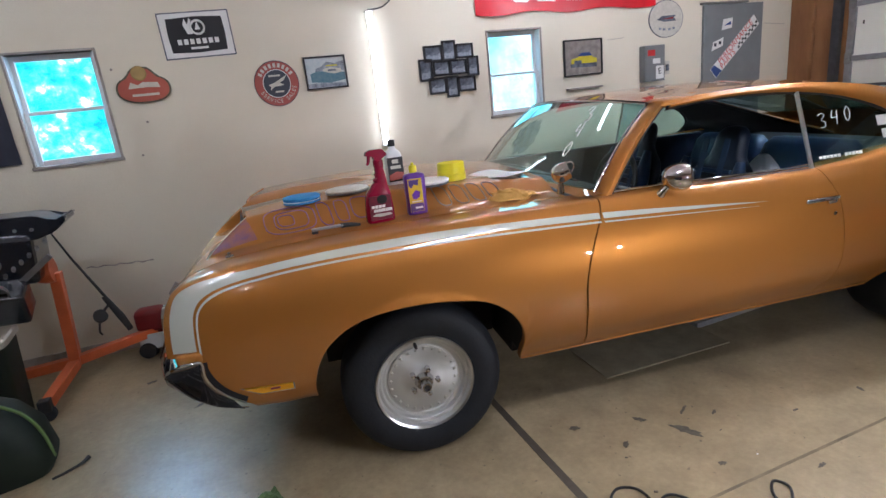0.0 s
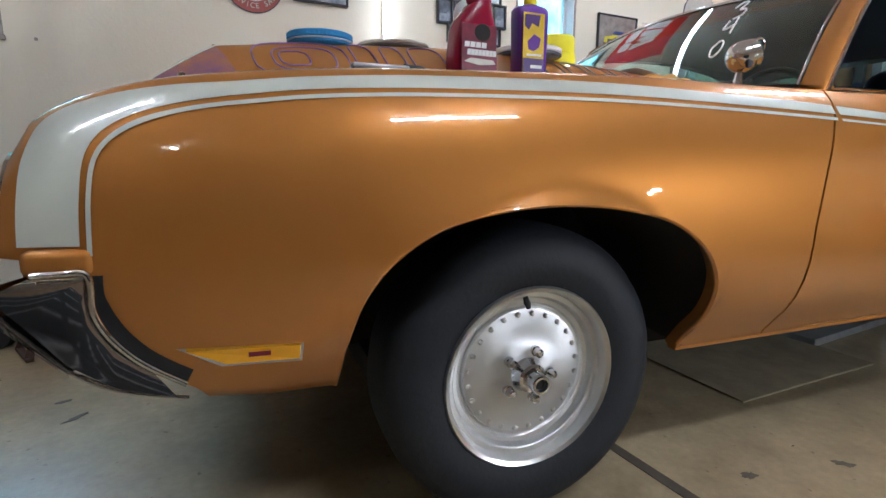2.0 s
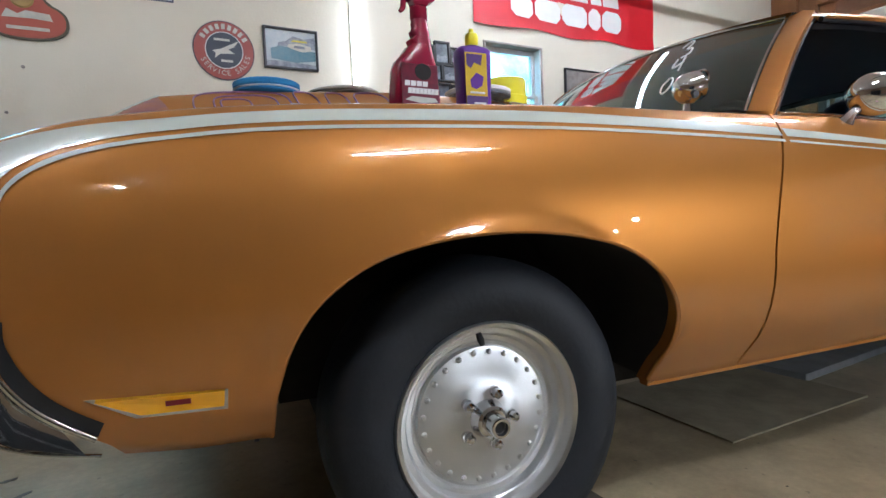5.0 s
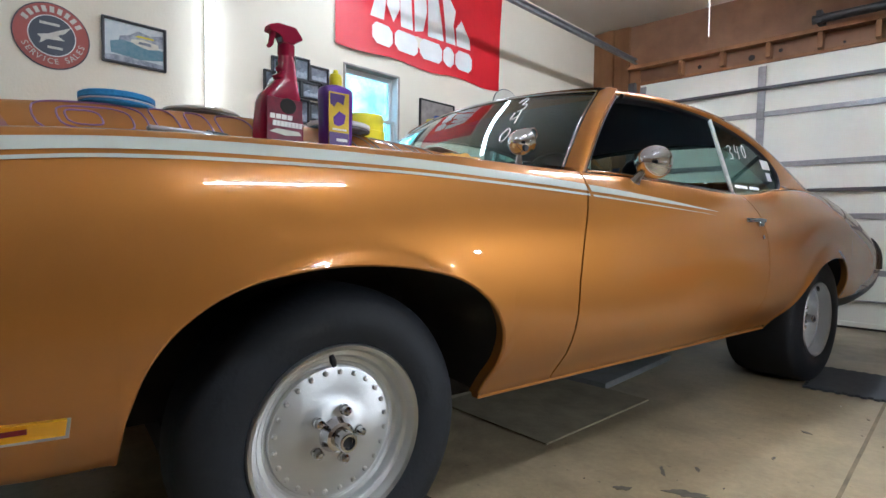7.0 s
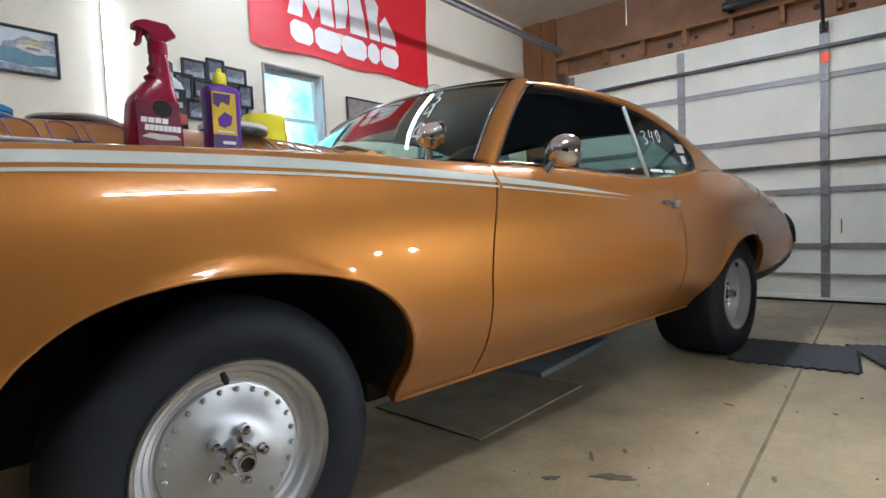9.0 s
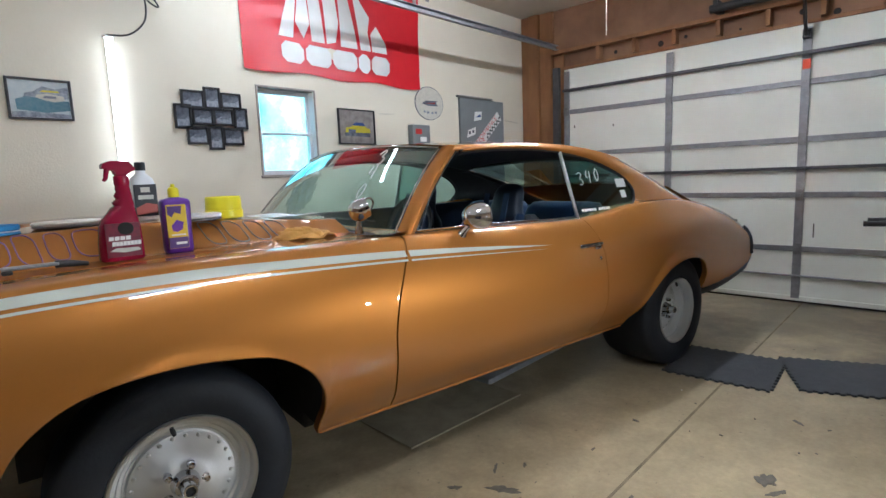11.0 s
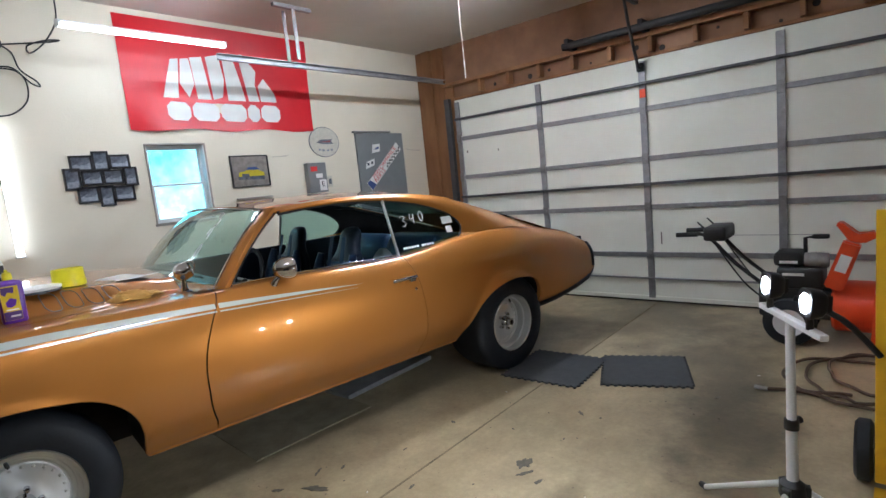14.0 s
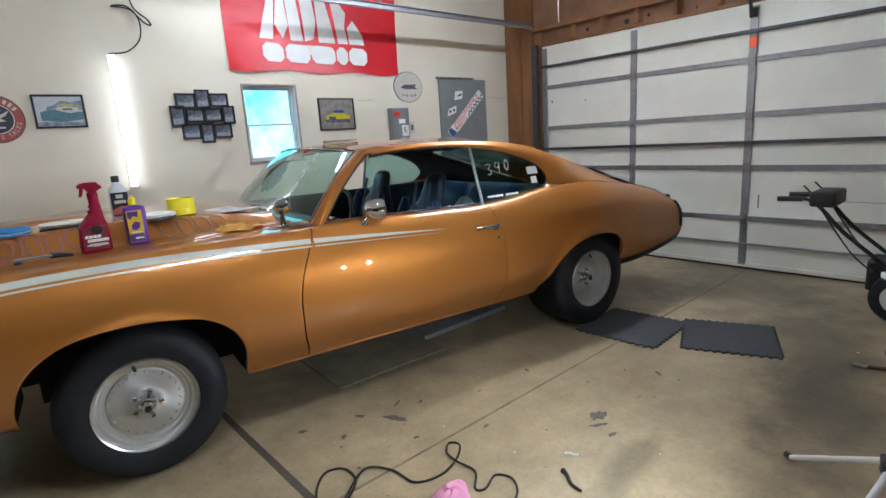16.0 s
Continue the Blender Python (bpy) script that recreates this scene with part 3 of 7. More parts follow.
LOW_REAR = [(3.155, 0.41), (3.3, 0.42), (3.5, 0.445), (3.7, 0.475), (3.87, 0.51), (3.93, 0.56)]


def lower(u):
    if u < -0.44:
        return line_at(LOW_FRONT, u)
    if u <= 0.44:
        return line_at(ARCH_F, u)
    if u < 2.345:
        return 0.343
    if u <= 3.155:
        return line_at(ARCH_R, u)
    return line_at(LOW_REAR, u)


def shoulder(u):
    return curve_at(TOP, u)


def side(u, z):
    """How far in the near side lies at that length and height."""
    t = shoulder(u)
    k = min(max((z - 0.55) / (t - 0.55), 0), 1) if z > 0.55 else 0
    zz = z + (1.0 - t) * k
    v = curve_at(SECTION, zz)
    if u < -0.25:
        v += 0.065 * ((-0.25 - u) / 0.675) ** 2.2
    if u > 2.3:
        v += 0.075 * ((u - 2.3) / 1.63) ** 2
    # low wrap of the tail and the nose
    if u < -0.4 and z < 0.6:
        v += -0.05 * min((-0.4 - u) / 0.3, 1) * (0.6 - z) / 0.2
    if u > 3.1 and z < 0.6:
        v += -0.04 * min((u - 3.1) / 0.3, 1) * (0.6 - z) / 0.2
    # flared rims of the wheel openings
    for arch, cu, cz, rr in ((ARCH_F, 0.0, 0.33, 0.42), (ARCH_R, 2.76, 0.33, 0.385)):
        d = math.hypot(u - cu, (z - cz)) - rr
        if z > 0.33 and d < 0.16:
            v -= 0.017 * math.exp(-(max(d, 0) / 0.022) ** 2)
    # hip over the rear wheel
    v -= 0.028 * math.exp(-((u - 2.80) / 0.55) ** 2 - ((z - 0.885) / 0.085) ** 2)
    return v


def stations(a, b):
    """Stations along the car, close together at the wheel openings."""
    us = set(np.linspace(a, b, max(int((b - a) / 0.03), 3)).round(4))
    for arch in (ARCH_F, ARCH_R, LOW_FRONT):
        for (p, q), (r, s) in zip(arch, arch[1:]):
            n = max(int(math.hypot(r - p, s - q) / 0.025), 1)
            for k in range(n + 1):
                us.add(round(p + (r - p) * k / n, 4))
    return sorted(u for u in us if a - 1e-6 <= u <= b + 1e-6)


def gap_front(z):
    return line_at([(0.33, 0.752), (0.40, 0.745), (0.47, 0.716), (0.53, 0.706), (0.66, 0.700), (0.75, 0.712), (0.82, 0.733), (0.90, 0.772), (0.955, 0.806), (1.0, 0.825), (1.05, 0.83)], z)


def gap_rear(z):
    return line_at([(0.33, 1.995), (0.50, 2.0), (0.69, 1.99), (0.87, 1.97), (0.98, 1.94), (1.05, 1.93)], z)


def mirrored(bm):
    for v in bm.verts:
        v.co.y = 2 * VC - v.co.y
    bmesh.ops.reverse_faces(bm, faces=bm.faces)
    return bm


ZS = [0.0, 0.04, 0.09, 0.15, 0.22, 0.29, 0.36, 0.43, 0.5, 0.57, 0.64, 0.71, 0.77, 0.83, 0.88, 0.92, 0.955, 0.98, 1.0]


def body_row(u, roll_to=None, warp=None):
    lo, hi = lower(u), shoulder(u)
    row = []
    v0 = side(u, lo)
    row.append(Vector((u, v0 + 0.035, lo + 0.012)))
    row.append(Vector((u, v0 + 0.012, lo - 0.002)))
    for k in ZS:
        z = lo + (hi - lo) * k
        row.append(Vector((u, side(u, z), z)))
    if roll_to:
        v1 = row[-1].y
        for dv, dz in ((0.008, 0.004), (0.020, 0.007), (0.040, 0.009), (0.070, 0.0105), (0.105, 0.0115), (roll_to - v1, 0.012)):
            row.append(Vector((u, v1 + dv, hi + dz)))
        row.append(Vector((u, roll_to + 0.002, hi - 0.004)))
    return row


def panel_rows(us, ga, gb, roll_to):
    """Rows between two shut lines, which may lean."""
    rows = []
    a, b = us[0], us[-1]
    for u in us:
        k = (u - a) / (b - a)
        r = body_row(u, roll_to)
        for p in r:
            sa = ga(p.z) - a if ga else 0.0
            sb = gb(p.z) - b if gb else 0.0
            wa = max(0, 1 - (u - a) / 0.22)
            wb = max(0, 1 - (b - u) / 0.22)
            du = sa * wa + sb * wb
            p.x += du
            if du and p.z < shoulder(u) - 0.001 and p.z > lower(u) + 0.001:
                p.y = side(p.x, min(p.z, shoulder(p.x)))
        rows.append(r)
    # edges turn inward at the shut lines
    first = [p + Vector((0.002, 0.02, 0)) for p in rows[0]]
    last = [p + Vector((-0.002, 0.02, 0)) for p in rows[-1]]
    return ([first] if ga else []) + rows + ([last] if gb else [])


GAP = 0.0035
fender_us = stations(-0.925, 0.745)
door_us = stations(0.745, 1.985)
quarter_us = stations(1.985, 3.93)
fender_rows = panel_rows(fender_us, None, lambda z: gap_front(z) - GAP, 0.15)
door_rows = panel_rows(door_us, lambda z: gap_front(z) + GAP, lambda z: gap_rear(z) - GAP * 0.45, 0.08)
quarter_rows = panel_rows(quarter_us, lambda z: gap_rear(z) + GAP * 0.45, None, 0.10)
for nm, rows, lb in (("front_fender", fender_rows, ""), ("door", door_rows, ""), ("rear_quarter", quarter_rows, "")):
    for far in (False, True):
        bm = bm_grid(rows)
        if far:
            mirrored(bm)
        ob = part(nm, bm, M_PAINT, car, smooth=50)
        if nm == "door" and not far:
            door_near = ob

# wheel opening lips
for arch, base in ((ARCH_F, 0), (ARCH_R, 0)):
    pts = []
    for (p, q), (r, s) in zip(arch, arch[1:]):
        pts.append((p, q))
    for far in (False, True):
        bm = bm_tube([(p, side(p, q) + 0.007, q + 0.001) for p, q in pts], 0.006, 8)
        part("arch_lip", mirrored(bm) if far else bm, M_PAINT, car, smooth=60)

# dark liners inside the wheel openings
for arch in (ARCH_F, ARCH_R):
    for far in (False, True):
        rows = []
        for p, q in arch:
            mid = (arch[0][0] + arch[-1][0]) / 2
            pu, pz = mid + (p - mid) * 1.03, q + 0.012
            rows.append([Vector((pu, side(p, q) + 0.022, pz)), Vector((pu, 0.2, pz + 0.01)), Vector((pu, 0.46, pz + 0.01)), Vector((mid + (pu - mid) * 0.3, 0.50, 0.34 + (pz - 0.34) * 0.3))])
        bm = bm_grid(rows)
        part("wheel_liner", mirrored(bm) if far else bm, M_DARK, car, smooth=60)

# rocker lip line and inner body, dark behind the gaps
UNDER = [(0.46, 0.20, 0.30, 2.33, 2 * VC - 0.20, 0.40), (0.46, 0.03, 0.40, 2.33, 0.05, 0.95), (0.46, 2 * VC - 0.05, 0.40, 2.33, 2 * VC - 0.03, 0.95),
             (-0.62, 0.10, 0.52, -0.45, 2 * VC - 0.10, 0.90), (-0.62, 0.16, 0.36, -0.50, 2 * VC - 0.16, 0.50), (-0.30, 0.30, 0.22, 0.30, 2 * VC - 0.30, 0.30), (-0.40, 0.50, 0.29, 0.46, 2 * VC - 0.50, 0.42), (3.20, 0.12, 0.48, 3.85, 2 * VC - 0.12, 0.80), (-0.45, 0.42, 0.42, 0.46, 2 * VC - 0.42, 0.80), (2.33, 0.40, 0.40, 3.2, 2 * VC - 0.40, 0.80),
             (-0.46, 0.06, 0.78, 0.47, 0.42, 0.82), (-0.46, 2 * VC - 0.42, 0.78, 0.47, 2 * VC - 0.06, 0.82), (2.30, 0.08, 0.74, 3.2, 0.40, 0.80), (2.30, 2 * VC - 0.40, 0.74, 3.2, 2 * VC - 0.08, 0.80)]
for b in UNDER:
    part("underbody", bm_box([b]), M_DARK, car)
for (x0, x1) in ((-0.46, 0.465), (2.325, 3.19)):
    for far in (False, True):
        for b in ((x0 - 0.01, 0.09, 0.36, x0, 0.45, 0.80), (x1, 0.09, 0.36, x1 + 0.01, 0.45, 0.80)):
            bm = bm_box([b])
            part("wheel_well", mirrored(bm) if far else bm, M_DARK, car)
part("rocker", bm_box([(0.45, 0.045, 0.335, 2.34, 0.075, 0.372)], 0.004), M_PAINT, car)
part("rocker", mirrored(bm_box([(0.45, 0.045, 0.335, 2.34, 0.075, 0.372)], 0.004)), M_PAINT, car)

# hood with its raised twin-scoop middle


def hood_z(u, v):
    base = shoulder(u) + 0.012
    e = abs(v - VC) / 0.73
    return base + 0.018 * (1 - e * e)


def mouth_u(e):
    """Where the scoop mouth stands: slanted back toward the outer flank."""
    return -0.652 - (0.46 - e) * 0.16


def plateau(u, v):
    """Height of the raised middle: sloping flanks, a slanted front, falling to the windscreen."""
    e = abs(v - VC)
    flank = min(max((0.605 - e) / 0.125, 0), 1)
    ramp = (u + 0.86) / 0.16 if e < 0.085 else (u - mouth_u(e)) / 0.02 if e < 0.462 else (u + 0.79) / 0.165
    front = min(max(ramp, 0), 1)
    k = min(flank, front)
    soft = k if front < flank else k * (1.15 - 0.15 * k)
    back = min(max((0.70 - u) / 0.75, 0), 1)
    dip = 1 - 0.45 * math.exp(-(e / 0.10) ** 2) * min(max((0.1 - u) / 0.5, 0), 1)
    return 0.092 * soft * (0.50 + 0.50 * back ** 0.8) * dip


def hood_pt(u, e, lift=0.0):
    """A point on the near half of the hood, e from the middle line."""
    return Vector((u, VC - e, hood_z(u, VC - e) + plateau(u, VC - e) + lift))


hood_rows = []
for u in list(np.linspace(-0.86, -0.5, 45)) + list(np.linspace(-0.475, 0.745, 48)):
    row = []
    for k in np.linspace(-1, 1, 121):
        v = VC + k * 0.724
        row.append(Vector((u, v, hood_z(u, v) + plateau(u, v))))
    row = [row[0] + Vector((0, 0, -0.015))] + row + [row[-1] + Vector((0, 0, -0.015))]
    hood_rows.append(row)
hood = part("hood", bm_grid(hood_rows), M_PAINT, car, "copper hood with raised twin scoops", smooth=35)
# dark scoop mouths under the upper lip of the slanted front, pale edge along each flank
for far in (False, True):
    rows = [[hood_pt(mouth_u(e) - 0.002 + 0.02 * u, e, 0.0) + Vector((-0.006, -0.002, 0)) for e in np.linspace(0.10, 0.455, 12)] for u in np.linspace(0.0, 1.0, 4)]
    bm = bm_grid(rows)
    part("scoop_opening", mirrored(bm) if far else bm, M_BLACK, hood, "dark open hood scoop mouth")
    edge = [(-0.788 + 0.163 * k, 0.604 - 0.124 * k) for k in np.linspace(0, 1, 14)]
    bm = bm_tube([hood_pt(u, e, 0.0005) for u, e in edge], 0.002, 6)
    part("scoop_edge", mirrored(bm) if far else bm, M_STRIPE, hood, "pale worn scoop edge", smooth=60)
    bm = bm_tube([hood_pt(mouth_u(e) + 0.022, e, 0.0) for e in np.linspace(0.10, 0.455, 16)], 0.006, 8)
    part("scoop_lip", mirrored(bm) if far else bm, M_PAINT, hood, smooth=60)
rows = []
for k in np.linspace(0, 1, 18):
    u = -0.765 + 0.185 * k
    top = 0.600 - 0.76 * min(u + 0.785, 0.155)
    lo = 0.598 - 0.008 * k
    top = top + (lo - top) * max(0, (k - 0.72) / 0.28) ** 1.3
    rows.append([hood_pt(u, lo + (top - lo) * q, 0.0008) for q in np.linspace(0, 1, 8)])
part("hood_graphic_fill", bm_grid(rows), M_LILACF, hood, "faded lilac painted fill", smooth=60)


# white stripe, pinstripe: thin paint films that follow the side
def film(name, edge_lo, edge_hi, us, material, lift=0.0016, n=6):
    rows = []
    for u in us:
        a, b = edge_lo(u), edge_hi(u)
        row = []
        for k in range(n + 1):
            z = a + (b - a) * k / n
            row.append(on_body(u, z, lift))
        rows.append(row)
    return part(name, bm_grid(rows), material, car, smooth=60)


def on_body(u, z, lift):
    """A point on the near side; heights past the shoulder go on over its rounded edge."""
    t = shoulder(u)
    if z <= t:
        return Vector((u, side(u, z) - lift, z + lift * 0.3))
    d = z - t
    v1 = side(u, t)
    over = [(0.0, 0.0), (0.008, 0.004), (0.020, 0.007), (0.040, 0.009), (0.070, 0.0105), (0.105, 0.0115), (0.2, 0.012)]
    return Vector((u, v1 + d - lift * 0.5, t + line_at(over, d) + lift))


STRIPE_LO = [(-0.60, 0.934), (-0.457, 0.950), (-0.252, 0.960), (0.122, 0.964), (0.431, 0.957), (0.789, 0.943), (1.192, 0.922), (1.60, 0.899)]
STRIPE_HI = [(-0.60, 0.959), (-0.45, 0.974), (-0.25, 0.985), (0.12, 0.990), (0.43, 0.981), (0.789, 0.965), (1.192, 0.936), (1.60, 0.899)]
PIN_LO = [(z[0], z[1] - 0.016) for z in STRIPE_LO]
us = list(np.linspace(-0.60, 0.80, 60))
film("side_stripe", lambda u: curve_at(STRIPE_LO, u), lambda u: curve_at(STRIPE_HI, u), us, M_STRIPE)
film("side_stripe", lambda u: curve_at(STRIPE_LO, u), lambda u: curve_at(STRIPE_HI, u), list(np.linspace(0.815, 1.60, 30)), M_STRIPE)
film("pinstripe", lambda u: curve_at(PIN_LO, u), lambda u: curve_at(PIN_LO, u) + 0.007, us, M_STRIPE, n=2)
film("pinstripe", lambda u: curve_at(PIN_LO, u), lambda u: curve_at(PIN_LO, u) + 0.006 * (1.62 - u) / 0.8, list(np.linspace(0.815, 1.55, 30)), M_STRIPE, n=2)

# the stripe turns down round the front corner: outer edge and inner edge, swept together
INNER = [(-0.60, 0.934), (-0.668, 0.922), (-0.732, 0.904), (-0.780, 0.877), (-0.805, 0.838), (-0.813, 0.778), (-0.817, 0.705)]
OUTER = [(-0.60, 0.959), (-0.70, 0.949), (-0.80, 0.928), (-0.868, 0.895), (-0.892, 0.842), (-0.898, 0.778), (-0.900, 0.705)]


def corner_film(name, a, b):
    pa, pb = catmull([Vector((p[0], p[1], 0)) for p in a], 5), catmull([Vector((p[0], p[1], 0)) for p in b], 5)
    rows = []
    for p, q in zip(pa, pb):
        rows.append([on_body(*(p + (q - p) * k / 7).xy, 0.0018) for k in range(8)])
    return part(name, bm_grid(rows), M_STRIPE, car, smooth=60)


corner_film("nose_stripe", INNER, OUTER)
PIN_A = [(-0.60, 0.918), (-0.662, 0.907), (-0.722, 0.889), (-0.765, 0.864), (-0.788, 0.832), (-0.797, 0.778), (-0.801, 0.690)]
PIN_B = [(-0.60, 0.925), (-0.664, 0.914), (-0.727, 0.896), (-0.771, 0.869), (-0.795, 0.834), (-0.804, 0.778), (-0.808, 0.690)]
corner_film("nose_pinstripe", PIN_A, PIN_B)

# nose: filler panel, grilles, headlamps
nose = []
for z in np.linspace(0.66, 0.86, 8):
    t = (z - 0.66) / 0.20
    row = []
    for k in np.linspace(0, 1, 41):
        v = 0.02 + k * (2 * VC - 0.04)
        e = abs(v - VC) / VC
        row.append(Vector((-0.905 - 0.03 * (1 - e ** 4) + 0.02 * t * t + (0.0 if e < 0.9 else (e - 0.9) * 0.35), v, z)))
    nose.append(row)
part("front_panel", bm_grid(nose), M_PAINT, car, smooth=50)
rows = [[Vector((-0.90 + 0.05 * k + (0.012 if abs(v - VC) > 0.75 else 0), v, 0.86 + 0.035 * k)) for v in np.linspace(0.03, 2 * VC - 0.03, 30)] for k in (0, 0.4, 0.8, 1.05)]
part("header_panel", bm_grid(rows), M_PAINT, car, smooth=50)
for sgn in (-1, 1):
    part("grille", bm_box([(-0.955, VC + sgn * 0.30 - 0.20, 0.69, -0.93, VC + sgn * 0.30 + 0.20, 0.82)], 0.01), M_BLACK, car)
    for k in range(9):
        v = VC + sgn * (0.12 + k * 0.045)
        part("grille_bar", bm_box([(-0.962, v - 0.006, 0.70, -0.952, v + 0.006, 0.81)], 0.002), M_CHROME, car)
    for d in (0.58, 0.75):
        m = Matrix.Translation((-0.935, VC + sgn * d, 0.765)) @ pose(0, 0, 0, 0, -90, 0)
        hl = part("headlamp", bm_lathe([(0.0, 0.02), (0.04, 0.017), (0.062, 0.0), (0.066, -0.02)], m, 24), M_WPLAS, car, "round glass headlamp", smooth=40)
        part("bezel", bm_lathe([(0.066, -0.01), (0.066, 0.014), (0.078, 0.010), (0.084, -0.01)], m, 24), M_CHROME, hl, smooth=40)

# front bumper: thick chrome blade that wraps round and droops to the rear
OUTL_T = [(-0.880, 0.664), (-0.845, 0.664), (-0.81, 0.660), (-0.808, 0.605), (-0.79, 0.560), (-0.75, 0.513), (-0.690, 0.470)]
OUTL_B = [(-0.948, 0.634), (-0.945, 0.622), (-0.925, 0.590), (-0.855, 0.507), (-0.785, 0.462), (-0.690, 0.438)]
ends = []
for (a, b), (p, q) in zip(OUTL_T, OUTL_B):
    ends.append([Vector((a + (p - a) * k, -0.084 + 0.006 * (1 - k) ** 6 + 0.022 * (1 - k) + 0.035 * max(0.0, (k - 0.80) / 0.20), b + (q - b) * k)) for k in np.linspace(0, 1, 16)])
bm = bm_grid(list(reversed(ends)))
prof = [(-0.81, 0.662), (-0.93, 0.668), (-0.975, 0.655), (-0.99, 0.63), (-0.985, 0.60), (-0.95, 0.56), (-0.90, 0.50)]
rows = []
for k in np.linspace(0, 1, 49):
    v = -0.074 + k * (2 * VC + 0.148)
    e = abs(v - VC) / (VC + 0.074)
    bow = 0.0 if e < 0.55 else 0.048 * ((e - 0.55) / 0.45) ** 3
    rows.append([Vector((p + (bow if p < -0.85 else 0) - 0.05 * (1 - e * e), VC + (v - VC) * (1 - 0.12 * max(0.0, 0.655 - z)), z)) for p, z in prof])
bm_grid(rows, bm)
front_bumper = part("front_bumper", bm, M_CHROME, car, "polished chrome front bumper", smooth=50)
bm = mirrored(bm_grid(list(reversed(ends))))
part("bumper_end", bm, M_CHROME, front_bumper, smooth=50)
part("bumper_edge", bm_tube([(a + 0.002, -0.077, b + 0.004) for a, b in OUTL_T], 0.0055, 8, smooth_steps=5), M_CHROME, front_bumper, smooth=60)
part("bumper_edge", bm_tube([(a, -0.084 + 0.035, b) for a, b in OUTL_B], 0.0028, 8, smooth_steps=5), M_CHROME, front_bumper, smooth=60)

# black film on the body stands in for the shaded gap behind the bumper
gap_line = catmull([Vector((p, q, 0)) for p, q in OUTL_T[2:]], 5)
rows = []
for k, p in enumerate(gap_line):
    f = k / (len(gap_line) - 1)
    du, dz = 0.020 * (1 - 0.35 * f), 0.026 * min(1.0, f * 3)
    rows.append([on_body(p.x + du * q, p.y + dz * q, 0.0022) for q in (0.0, 0.33, 0.66, 1.0)])
part("bumper_seal", bm_grid(rows), M_BLACK, car, "black strip painted for the shaded gap between bumper and fender", smooth=60)
part("bumper_filler", bm_box([(-0.895, -0.070, 0.661, -0.800, 0.06, 0.702)], 0.012), M_PAINT, car, smooth=50)
part("bumper_filler", mirrored(bm_box([(-0.895, -0.070, 0.661, -0.800, 0.06, 0.702)], 0.012)), M_PAINT, car, smooth=50)

# side marker lamp
mk = [(-0.699, 0.536), (-0.503, 0.524), (-0.506, 0.488), (-0.634, 0.496)]


def side_plate(name, outline, lift, depth, material, parent, label=""):
    bm = bmesh.new()
    f = [bm.verts.new(on_body(u, z, lift)) for u, z in outline]
    k = [bm.verts.new(on_body(u, z, lift - depth)) for u, z in outline]
    bm.faces.new(f)
    bm.faces.new(list(reversed(k)))
    for i in range(len(f)):
        bm.faces.new((f[i], k[i], k[(i + 1) % len(f)], f[(i + 1) % len(f)]))
    return part(name, bm, material, parent, label)


marker = side_plate("side_marker", mk, 0.008, 0.012, M_CHROME, car, "amber side marker lamp in a chrome frame")
cx, cz = -0.585, 0.511
side_plate("marker_lens", [(cx + (u - cx) * 0.90 + 0.003, cz + (z - cz) * 0.74) for u, z in mk], 0.012, 0.006, M_AMBER, marker)
side_plate("marker_badge", [(-0.592, 0.518), (-0.557, 0.517), (-0.557, 0.508), (-0.592, 0.509)], 0.0135, 0.003, M_REDD, marker)

# greenhouse
AB, AT = Vector((0.895, 0.045, 1.012)), Vector((1.235, 0.165, 1.352))
ROOF_SIDE = [(1.235, 1.352), (1.40, 1.368), (1.60, 1.376), (1.80, 1.376), (2.0, 1.368), (2.2, 1.350), (2.4, 1.320), (2.6, 1.272), (2.8, 1.206), (3.0, 1.136), (3.2, 1.068), (3.5, 0.970), (3.75, 0.885), (3.93, 0.815)]


def roof_v(u):
    return 0.165 + 0.03 * max(0, (u - 2.0)) ** 1.3


rows = []
for u in np.linspace(1.22, 2.52, 40):
    zr, v0 = curve_at(ROOF_SIDE, u), roof_v(u)
    row = [Vector((u, v0 + 0.004, zr - 0.014)), Vector((u, v0 - 0.004, zr - 0.006)), Vector((u, v0 + 0.002, zr + 0.004))]
    f = min(max((1.42 - u) / 0.20, 0), 1)
    for k in np.linspace(0.03, 0.97, 25):
        v = v0 + k * 2 * (VC - v0)
        e = abs(v - VC) / (VC - v0)
        crown = 1 - e * e
        row.append(Vector((u - f * (0.022 + 0.0845 * crown), v, zr + 0.045 * (1 - e ** 2.4) * min(1, (u - 1.0) / 0.4) + f * (0.014 + 0.010 * crown))))
    row += [Vector((p.x, 2 * VC - p.y, p.z)) for p in reversed(row[:3])]
    rows.append(row)
roof = part("roof", bm_grid(rows), M_PAINT, car, smooth=60)

